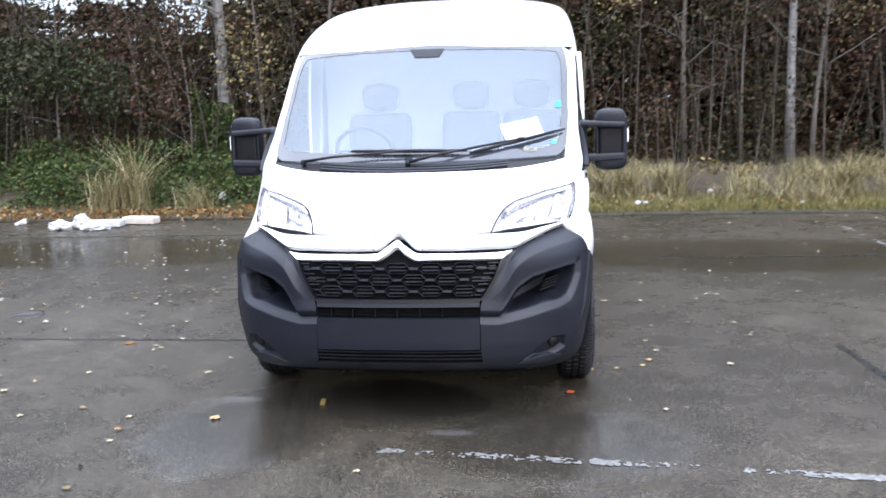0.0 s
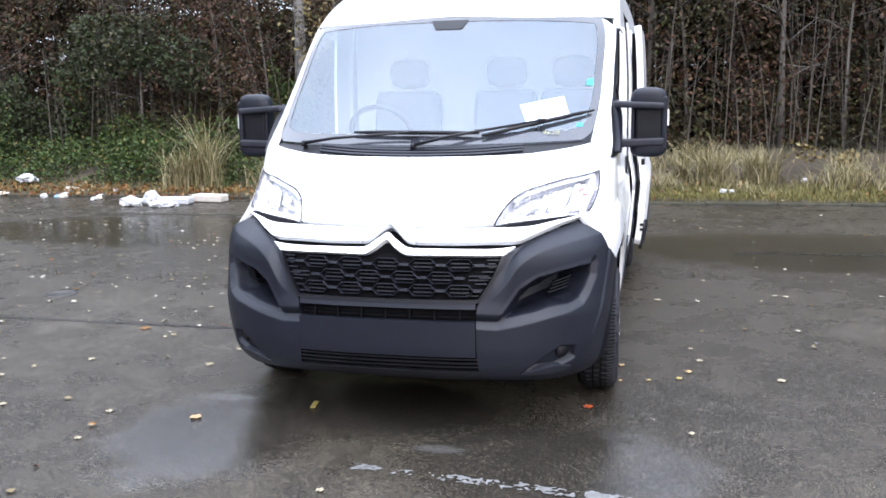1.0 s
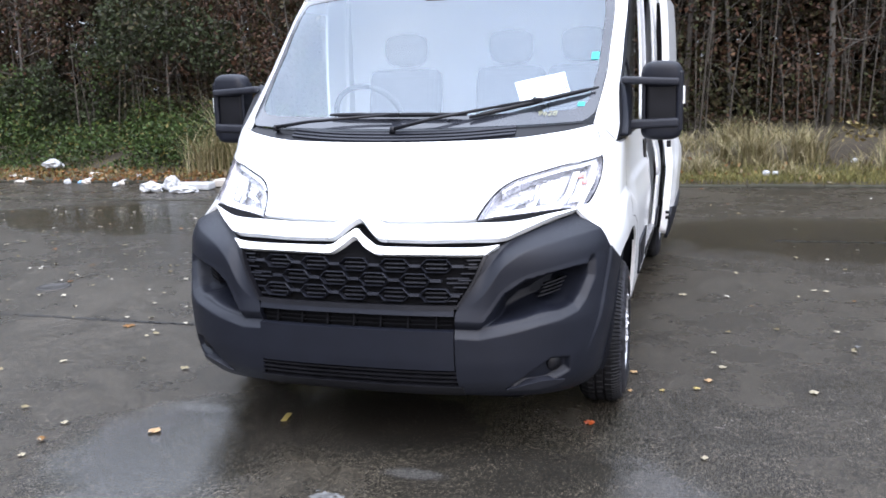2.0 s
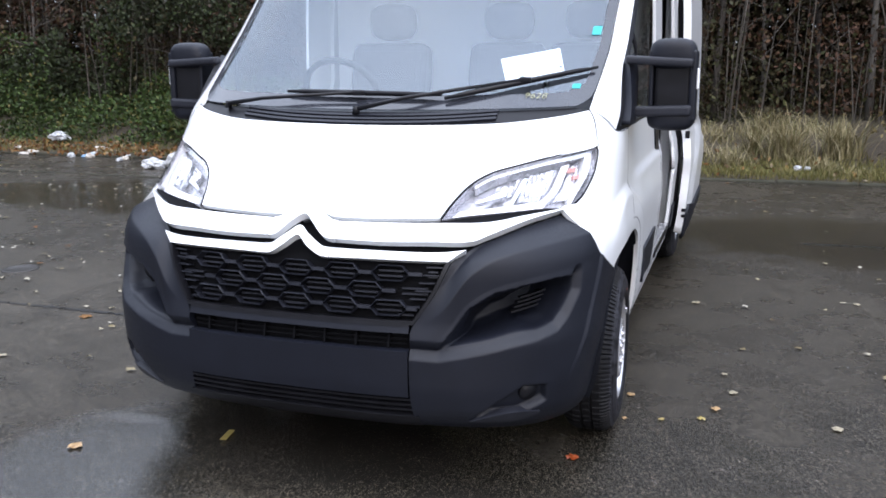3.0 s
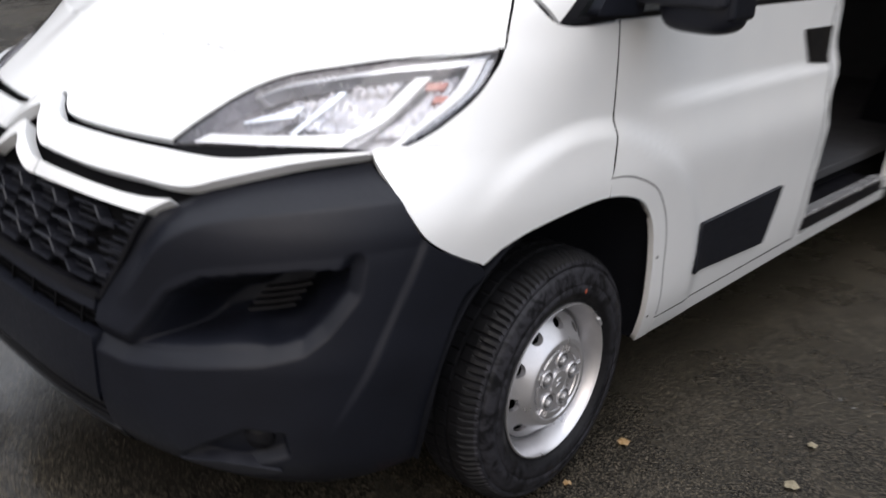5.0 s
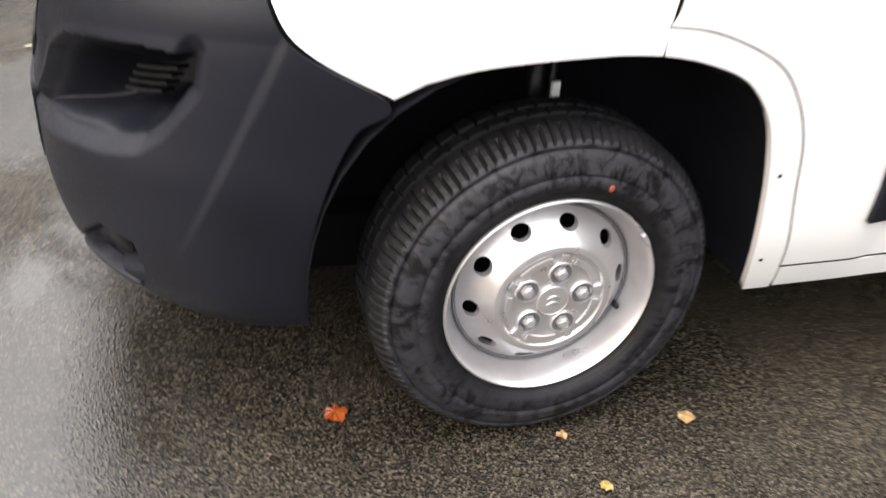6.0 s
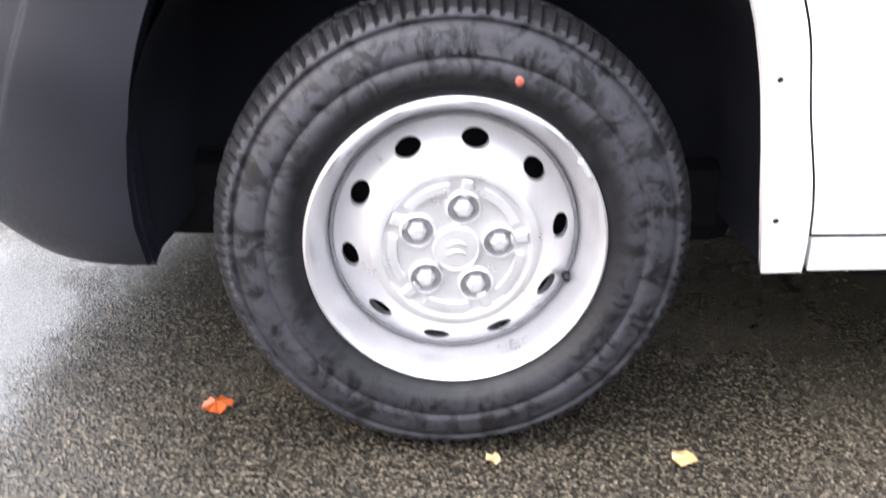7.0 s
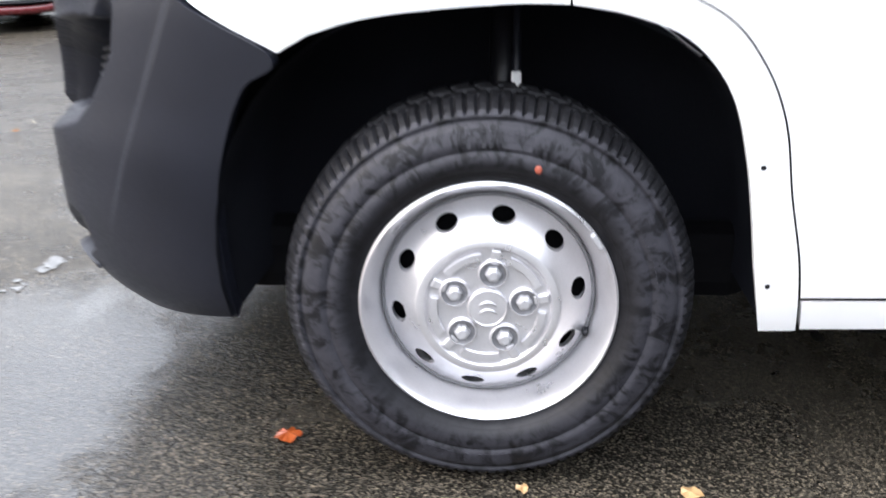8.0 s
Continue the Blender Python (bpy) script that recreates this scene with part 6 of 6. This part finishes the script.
for k in range(46):
    x = -13.5 + 28.5 * (k + rng.uniform(0.1, 0.9)) / 46
    y = rng.uniform(9.9, 13.5)
    h = rng.uniform(4.2, 7.5) if x < 12 else rng.uniform(4, 7)
    if -11 < x < -5.5:
        h *= 0.75
    lf = M["leaf_brown"] if rng.random() < 0.7 else M["leaf_olive"]
    tree("thicket_tree", x, y, h, rng.uniform(0.022, 0.06), M["bark"] if k % 2 else M["pale_bark"], lf, "thin bare-stemmed thicket tree with brown autumn leaves", rng, rng.uniform(0.12, 0.3), 1500, 0.085, rng.uniform(0.8, 1.2), 0.06, 18)


def scatter(n, x0, x1, y0, y1, z0, z1, rng, lump=1.0, thresh=-0.1):
    """Places in a box, kept where a lumpy field is high, so that masses and gaps form."""
    out = []
    while len(out) < n:
        p = np.stack([rng.uniform(x0, x1, n), rng.uniform(y0, y1, n), rng.uniform(0, 1, n) ** 1.25], 1)
        for a, b, c in p:
            hz = z0 + (z1 - z0) * c
            if noise.noise((a * lump, b * lump, hz * lump * 1.2)) > thresh + 0.25 * c:
                out.append((a, b, float(bank(a, b)) + hz))
                if len(out) == n:
                    break
    return np.array(out)


def stuff(name, verts, faces, mat, label, cat):
    return tagged(fast_mesh(name, verts, faces, mat), label, cat, kind="stuff")


c = scatter(46000, -16, 16, 10.4, 13.2, 0.1, 3.8, rng, 0.9, -0.05)
stuff("thicket_foliage", *leaf_cloud(c, rng.uniform(0.05, 0.12, len(c)), rng), M["leaf_brown"], "dense brown and russet thicket leaves", "hedge")
c = scatter(28000, -16, 16, 10.0, 12.6, 0.0, 3.9, rng, 0.7, 0.1)
stuff("thicket_foliage", *leaf_cloud(c, rng.uniform(0.05, 0.12, len(c)), rng), M["leaf_olive"], "dull olive evergreen thicket leaves", "hedge")
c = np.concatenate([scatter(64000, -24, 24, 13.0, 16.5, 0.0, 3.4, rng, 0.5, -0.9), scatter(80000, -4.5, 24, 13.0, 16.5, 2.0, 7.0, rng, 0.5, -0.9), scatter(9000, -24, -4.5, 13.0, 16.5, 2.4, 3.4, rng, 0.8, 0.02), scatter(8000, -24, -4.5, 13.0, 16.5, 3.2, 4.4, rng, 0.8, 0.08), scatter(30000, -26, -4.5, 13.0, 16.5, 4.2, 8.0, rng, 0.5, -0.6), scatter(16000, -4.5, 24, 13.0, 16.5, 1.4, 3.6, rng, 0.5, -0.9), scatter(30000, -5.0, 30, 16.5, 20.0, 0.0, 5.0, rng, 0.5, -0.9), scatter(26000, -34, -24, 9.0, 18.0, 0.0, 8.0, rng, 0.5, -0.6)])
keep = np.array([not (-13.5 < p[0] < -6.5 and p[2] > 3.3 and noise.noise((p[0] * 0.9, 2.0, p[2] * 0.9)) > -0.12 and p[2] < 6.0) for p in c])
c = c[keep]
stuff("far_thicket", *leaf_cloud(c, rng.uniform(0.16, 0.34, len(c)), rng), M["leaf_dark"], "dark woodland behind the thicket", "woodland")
# crowns added out of view, to cut horizon light and darken ground reflections
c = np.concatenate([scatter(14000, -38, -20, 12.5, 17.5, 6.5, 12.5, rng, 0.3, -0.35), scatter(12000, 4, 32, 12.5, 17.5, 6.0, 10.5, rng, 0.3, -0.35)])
stuff("unseen_crowns", *leaf_cloud(c, rng.uniform(0.3, 0.6, len(c)), rng), M["leaf_dark"], "high crowns of the wood behind the car park", "woodland")
c = np.concatenate([scatter(22000, -16, -1.5, 8.1, 10.2, 0.0, 0.42, rng, 1.1, -0.4), scatter(9000, -16, -1.5, 8.5, 10.2, 0.2, 0.85, rng, 0.8, 0.05)])
stuff("bramble", *leaf_cloud(c, rng.uniform(0.04, 0.10, len(c)), rng), M["leaf_green"], "low green brambles and ivy on the bank", "undergrowth")
c = np.concatenate([scatter(2600, -5.75, -4.9, 10.1, 10.45, 0.0, 1.7, rng, 1.5, -0.3), scatter(4200, -16, -9.5, 9.2, 10.8, 0.2, 1.6, rng, 0.9, -0.1), scatter(2600, 6.5, 12, 10.2, 11.0, 0.3, 2.2, rng, 0.9, 0.1)])
stuff("ivy", *leaf_cloud(c, rng.uniform(0.05, 0.10, len(c)), rng), M["leaf_green"], "dark green ivy and laurel leaves", "undergrowth")
c = np.concatenate([scatter(15000, -16, -6.3, 9.6, 10.9, 0.2, 2.6, rng, 0.6, 0.02), scatter(5000, 7.3, 13, 10.0, 11.2, 0.8, 4.0, rng, 0.6, 0.12)])
stuff("evergreen_shrubs", *leaf_cloud(c, rng.uniform(0.06, 0.12, len(c)), rng), M["evergreen"], "dark green holly and laurel shrubs in the thicket", "hedge")
c = np.concatenate([rng.normal((3.25, 9.1, 0.6), (0.12, 0.1, 0.08), (60, 3)), rng.normal((3.8, 9.0, 0.53), (0.1, 0.1, 0.05), (40, 3)), rng.normal((-4.6, 10.1, 2.55), (0.33, 0.2, 0.42), (420, 3)), rng.normal((1.9, 10.7, 3.4), (0.3, 0.2, 0.2), (160, 3)), rng.normal((6.0, 10.7, 3.3), (0.5, 0.2, 0.25), (220, 3))])
stuff("yellow_sapling_leaves", *leaf_cloud(c, rng.uniform(0.06, 0.11, len(c)), rng), M["leaf_yellow"], "clusters of yellow autumn leaves", "foliage")

# bare stems and twigs
chunks = []
for k in range(360):
    x, y = rng.uniform(-15, 15), rng.uniform(9.7, 12.4)
    h = rng.uniform(0.9, 3.6)
    z0 = float(bank(x, y)) - 0.03
    d = rng.normal(0, 0.11, 2)
    p = [(x, y, z0), (x + d[0] * h * 0.4, y + d[1] * h * 0.4, z0 + h * 0.5), (x + d[0] * h, y + d[1] * h, z0 + h)]
    r = rng.uniform(0.006, 0.02)
    chunks.append(tube_data(p, [r, r * 0.75, r * 0.3], 4, False))
    for _ in range(3):
        t = rng.uniform(0.35, 0.95)
        b = np.array(p[0]) * (1 - t) + np.array(p[2]) * t
        e = b + rng.normal(0, 0.3, 3) + (0, 0, 0.15)
        chunks.append(tube_data([b, e], [r * 0.45, 0.002], 3, False))
v, f = join_data(chunks)
tagged(mesh_part("thicket_stems", v, f, M["twig"]), "tangle of bare brown stems and twigs", "undergrowth", kind="stuff")

# grasses
clumps = [(cx, cy) for cx, cy in ((rng.uniform(0.5, 16), 7.75 + rng.beta(1.6, 1.5) * 2.1) for _ in range(330)) if noise.noise((cx * 0.9, cy * 1.3, 7.0)) > -0.06]
bases, hs = [], []
for cx, cy in clumps:
    k = int(rng.uniform(45, 130))
    wide = rng.uniform(0.06, 0.2)
    px, py = rng.normal(cx, wide, k), np.maximum(rng.normal(cy, wide * 0.8, k), 7.56)
    bases.append(np.stack([px, py, np.array([float(bank(a, b)) for a, b in zip(px, py)])], 1))
    hs.append(rng.uniform(0.35, 1.0, k) * rng.uniform(0.16, 0.56) * min(1.0, 0.5 + (cy - 7.6) * 0.6))
stuff("dry_grass", *blades(np.concatenate(bases), np.concatenate(hs), 0.008, rng, 1.35, 4), M["straw"], "pale straw-coloured dead grass along the kerb", "grass")
n = 42000
gx, gy = rng.uniform(-16, 16, n), 7.5 + rng.beta(1.0, 1.9, n) * 1.5
gx[22000:] = rng.uniform(0.5, 14, n - 22000)
gy[22000:] = 7.5 + rng.beta(1.0, 1.5, n - 22000) * 1.1
base = np.stack([gx, gy, np.array([float(bank(a, b)) for a, b in zip(gx, gy)])], 1)
stuff("verge_grass", *blades(base, rng.uniform(0.03, 0.11, n), 0.008, rng, 0.8), M["grass"], "short mossy green grass at the kerb", "grass")


def tuft(x, y, n, h, label, seed):
    r = np.random.default_rng(seed)
    base = np.stack([r.normal(x, 0.13, n), r.normal(y, 0.10, n), np.full(n, float(bank(x, y)))], 1)
    stuff("grass_tuft", *blades(base, r.uniform(0.45, 1.0, n) * h, 0.011, r, 1.2, 4), M["straw"], label, "grass")


tuft(-6.35, 8.05, 190, 0.9, "tall pale grass tuft with drooping blades", 1)
tuft(-6.0, 8.25, 150, 1.45, "tall dry stalks of grass", 2)
tuft(-4.9, 8.1, 160, 0.6, "dry grass tuft on the bank", 3)
tuft(1.9, 8.6, 300, 0.62, "straw-coloured grass tuft", 4)
tuft(2.6, 8.7, 300, 0.66, "straw-coloured grass tuft", 5)
tuft(5.2, 8.7, 300, 0.60, "straw-coloured grass tuft", 6)

# fallen leaves
n = 2600
lx, ly = rng.uniform(-14, -1.2, n), 7.35 + rng.beta(1.2, 1.8, n) * 0.95
lz = np.array([float(bank(a, b)) + 0.02 for a, b in zip(lx, ly)])
c = np.stack([lx, ly, lz + rng.uniform(0, 0.05, n)], 1)
n2 = 260
lx, ly = rng.uniform(0.9, 14, n2), 7.5 + rng.beta(1.1, 1.4, n2) * 1.7
c2 = np.stack([lx, ly, np.array([float(bank(a, b)) + 0.02 for a, b in zip(lx, ly)]) + rng.uniform(0, 0.05, n2)], 1)
c = np.concatenate([c, c2])
n += n2
stuff("leaf_litter", *leaf_cloud(c, rng.uniform(0.05, 0.10, n), rng), M["litter_leaf"], "orange-brown fallen leaves along the kerb", "leaves")


def flat_leaves(boxes, size, rng, mat, label):
    cs = []
    for (x0, x1, y0, y1), k in boxes:
        cs.append(np.stack([rng.uniform(x0, x1, k), rng.uniform(y0, y1, k), np.full(k, 0.008)], 1))
    c = np.concatenate(cs)
    m = len(c)
    s = rng.uniform(*size, m)
    az = rng.uniform(0, 2 * np.pi, m)
    verts = []
    for j, (rad, hz) in enumerate(((0.55, 0.004), (0.42, 0.010), (0.5, 0.0), (0.36, 0.012), (0.55, 0.002), (0.4, 0.009))):
        a = az + j * np.pi / 3
        verts.append(np.stack([c[:, 0] + np.cos(a) * s * rad, c[:, 1] + np.sin(a) * s * rad * 0.75, c[:, 2] + hz * rng.uniform(0.2, 1.4, m)], 1))
    verts = np.stack(verts, 1).reshape(-1, 3)
    i = np.arange(m)[:, None] * 6
    faces = np.concatenate([i + [0, 1, 2, 3], i + [0, 3, 4, 5]], 1).reshape(-1, 4)
    stuff("fallen_leaves", verts, faces, mat, label, "leaves")


flat_leaves([((-10, -1.3, 0.5, 8.8), 600), ((1.2, 9, 1.4, 8.8), 100), ((-5, -1.3, -1.5, 0.4), 22), ((1.5, 4.5, -1.0, 0.5), 10)], (0.024, 0.055), rng, M["pale_leaf"], "small pale wet leaves scattered on the asphalt")
flat_leaves([((-10, -1.3, 0.5, 8.8), 60), ((1.2, 9, 1.4, 8.8), 40), ((-5, -1.3, -1.5, 0.4), 8), ((1.5, 4.5, -1.0, 0.5), 3)], (0.03, 0.06), rng, M["litter_leaf"], "small brown and orange leaves scattered on the asphalt")


def single_leaf(name, x, y, size, mat, label, az, lobes=5):
    verts, faces = [], []
    n = lobes * 4
    size *= 0.85
    verts.append((x, y, 0.012))
    for i in range(n):
        a = az + 2 * math.pi * i / n
        r = size * (0.5 if i % 4 == 0 else (0.44 if i % 2 else 0.38)) * (1.0 + 0.25 * math.cos(a - az))
        verts.append((x + r * math.cos(a), y + r * math.sin(a), 0.006 + 0.003 * ((i * 7) % 3)))
    for i in range(n):
        faces.append((0, 1 + i, 1 + (i + 1) % n))
    tagged(mesh_part(name, verts, faces, mat, smooth=False), label, "leaf")


single_leaf("red_leaf", 0.864, 0.464, 0.062, M["red_leaf"], "bright orange-red fallen leaf beside the front tyre", 0.4)
single_leaf("tan_fallen_leaf", 1.000, 1.186, 0.050, M["tan_leaf"], "pale tan fallen leaf beside the tyre", 1.4, 3)
single_leaf("tan_fallen_leaf", 1.005, 0.907, 0.030, M["tan_leaf"], "small tan leaf at the foot of the tyre", 0.2, 3)
single_leaf("yellow_fallen_leaf", 1.157, 0.941, 0.034, M["yellow_leaf"], "small yellow leaf on wet asphalt near the tyre", 2.4, 4)
single_leaf("tan_fallen_leaf", -1.0, -0.045, 0.075, M["tan_leaf"], "tan fallen leaf on wet asphalt", 2.0, 3)
single_leaf("yellow_fallen_leaf", 1.313, 1.001, 0.045, M["yellow_leaf"], "small yellow fallen leaf on wet asphalt", 1.0, 4)
single_leaf("tan_fallen_leaf", 1.364, 1.131, 0.055, M["tan_leaf"], "tan fallen leaf on wet asphalt", 0.3, 3)
for lx, ly, lr, la in ((1.355, 0.196, 0.042, 0.3), (1.438, 1.351, 0.055, 2.3), (1.843, 1.057, 0.062, 0.7), (1.193, 2.866, 0.075, 1.9), (1.39, 1.59, 0.04, 1.1), (2.12, 3.12, 0.06, 0.4), (-0.095, -0.70, 0.045, 2.0), (-1.48, -0.05, 0.05, 0.9), (-2.46, 0.36, 0.06, 1.5), (-2.09, -0.06, 0.05, 2.8), (-2.13, 0.74, 0.055, 0.2), (-1.41, -0.40, 0.045, 1.2)):
    single_leaf("pale_fallen_leaf", lx, ly, lr, M["pale_leaf"], "pale fallen leaf on wet asphalt", la, 3)
single_leaf("brown_fallen_leaf", -2.21, 1.45, 0.09, M["litter_leaf"], "dark brown curled leaf on the asphalt", 0.6, 4)
part("yellow_strip", box((0.026, 0.095, 0.004), (-0.489, 0.237, 0.007), 0.001, rot=(0, 0, 9)), M["yellow_leaf"])
tagged(bpy.data.objects["yellow_strip"], "small yellow strip of litter on the wet asphalt", "litter")


# ---------------------------------------------------------------- rubbish by the kerb
def crumpled(name, at, size, mat, label, seed, flat=0.5, cat="rubbish"):
    bm = bmesh.new()
    bmesh.ops.create_icosphere(bm, subdivisions=4, radius=1.0)
    for v in bm.verts:
        k = 1 + 0.35 * noise.noise((v.co.x * 1.7 + seed, v.co.y * 1.7, v.co.z * 1.7)) + 0.18 * noise.noise((v.co.x * 4 + seed, v.co.y * 4, v.co.z * 4))
        v.co = Vector((v.co.x * size[0] * k, v.co.y * size[1] * k, max(v.co.z, -flat) * size[2] * k))
    low = min(v.co.z for v in bm.verts)
    bmesh.ops.translate(bm, vec=(at[0], at[1], at[2] - low), verts=bm.verts)
    ob = part(name, bm, mat)
    return tagged(ob, label, cat)


crumpled("plastic_sack", (-6.3, 6.45, 0.0), (0.17, 0.11, 0.085), M["bag"], "crumpled white plastic sack on the asphalt", 1)
crumpled("plastic_sack", (-6.05, 6.6, 0.0), (0.12, 0.10, 0.13), M["bag"], "crumpled white plastic sack on the asphalt", 5)
crumpled("plastic_sack", (-5.75, 6.42, 0.0), (0.20, 0.11, 0.06), M["bag"], "torn white plastic sack lying flat", 9)
tagged(part("foam_board", box((0.62, 0.24, 0.10), (-5.8, 6.72, 0.055), 0.02, 2, rot=(0, 0, 6)), M["bag"]), "white foam board offcut on the asphalt", "rubbish")
tagged(part("foam_board", box((0.52, 0.22, 0.11), (-5.35, 7.05, 0.06), 0.02, 2, rot=(0, 0, -8)), M["cardboard"]), "damp pale cardboard box flattened on the asphalt", "rubbish")
crumpled("plastic_bottle", (-4.6, 8.5, 0.2), (0.07, 0.06, 0.08), M["bag"], "white plastic litter on the bank", 12)
r = random.Random(8)
for k in range(34):
    x, y = r.uniform(-12.5, -7.2), r.uniform(6.9, 8.0)
    mt = r.choice(("bag", "bag", "cardboard", "blue_litter"))
    crumpled("litter_scrap", (x, y, float(bank(x, y))), (r.uniform(0.04, 0.12), r.uniform(0.03, 0.08), r.uniform(0.02, 0.05)), M[mt], {"bag": "white plastic scrap by the kerb", "cardboard": "pale cardboard scrap by the kerb", "blue_litter": "blue plastic scrap by the kerb"}[mt], k * 3)
crumpled("plastic_tub", (-9.4, 8.2, 0.15), (0.17, 0.12, 0.09), M["bag"], "white plastic tub on the bank", 44)
for k, (x, y, s) in enumerate(((2.05, 7.95, 0.05), (2.16, 7.97, 0.04), (3.2, 8.6, 0.045), (4.4, 7.9, 0.03))):
    crumpled("litter_scrap", (x, y, float(bank(x, y)) + 0.02), (s, s * 0.7, s * 0.8), M["bag"], "white paper scrap in the dry grass", 60 + k)


# ---------------------------------------------------------------- far side of the car park
def far_minibus(x, y, az):
    """A white minibus with a dark red lower band, seen only in its lower part."""
    bus = thing("minibus", "white minibus with dark red lower band parked across the car park", "minibus", at=(x, y, 0))
    bus.rotation_euler = (0, 0, az)

    def shell(name, z0, z1, grow, mat, label=""):
        verts, faces = [], []
        rows = ((z0, 0.0), (z0 + 0.03, 0.03), (z1 - 0.03, 0.03), (z1, 0.0))
        ring = 32
        for z, g in rows:
            lean = 0.10 * max(0.0, z - 0.95)
            for k in range(ring):
                a = 2 * math.pi * k / ring
                cx, cy = math.cos(a), math.sin(a)
                verts.append((math.copysign(abs(cx) ** 0.35, cx) * (0.95 + grow + g - lean), math.copysign(abs(cy) ** 0.35, cy) * (2.6 + grow + g - lean * 1.6), z))
        for j in range(len(rows) - 1):
            for k in range(ring):
                faces.append((j * ring + k, j * ring + (k + 1) % ring, (j + 1) * ring + (k + 1) % ring, (j + 1) * ring + k))
        faces += [tuple(range(ring))[::-1], tuple(range(3 * ring, 4 * ring))]
        return mesh_part(name, verts, faces, mat, bus, label)
    shell("body", 0.27, 2.25, 0.0, M["white"])
    shell("lower_band", 0.16, 0.25, 0.004, M["red_paint"], "dark red painted lower band")
    shell("rubbing_strip", 0.245, 0.285, 0.012, M["plastic_smooth"])
    for sx in (-1, 1):
        part("trim_line", box((0.012, 4.6, 0.02), (sx * 0.995, 0, 0.215), 0.004), M["bag"], bus)
        for k in range(3):
            part("window", box((0.03, 1.2, 0.62), (sx * 0.925, -1.45 + 1.35 * k, 1.52), 0.01, rot=(0, sx * -6, 0)), M["frit"], bus)
        for yy in (-1.65, 1.65):
            v, f = lathe([(0.001, 0.0), (0.2, 0.0), (0.21, -0.01), (0.31, 0.0), (0.325, -0.05), (0.325, -0.18), (0.001, -0.18)], 28)
            w = mesh_part("wheel", [(a * sx, bb, c) for a, bb, c in v], f, M["rubber"], bus)
            w.location = (sx * 0.93, yy, 0.32)
    part("underbody", box((1.6, 4.9, 0.14), (0, 0, 0.22), 0.04), M["void"], bus)
    return bus


far_minibus(-6.35, -6.05, radians(0))
# tree line added out of view, blocking low sky from the wet ground's reflection
c = scatter(28000, -12, 12, -1.5, 1.5, 0.0, 14.5, rng, 0.25, -0.9)
c = np.stack([c[:, 0] * 3.6, c[:, 1], c[:, 2]], 1)
a = radians(118)
c = np.stack([c[:, 0] * math.cos(a) - c[:, 1] * math.sin(a) - 33, c[:, 0] * math.sin(a) + c[:, 1] * math.cos(a) - 17, c[:, 2]], 1)
stuff("unseen_tree_screen", *leaf_cloud(c, rng.uniform(0.5, 1.1, len(c)), rng), M["leaf_olive"], "far line of olive and brown trees across the car park", "woodland")

# the whole planted edge of the car park stands back by one shift
EDGE_BACK = Vector((0.0, 1.26, 0.0))
EDGE_KINDS = {"unseen_crowns", "verge", "kerb", "birch_tree", "thicket_tree", "thicket_foliage", "far_thicket", "bramble", "ivy", "evergreen_shrubs", "yellow_sapling_leaves", "thicket_stems", "dry_grass", "verge_grass", "grass_tuft", "leaf_litter", "plastic_sack", "foam_board", "plastic_bottle", "litter_scrap", "plastic_tub"}
for ob in scene.objects:
    if not ob.parent and ob.name.split(".")[0] in EDGE_KINDS:
        ob.location += EDGE_BACK
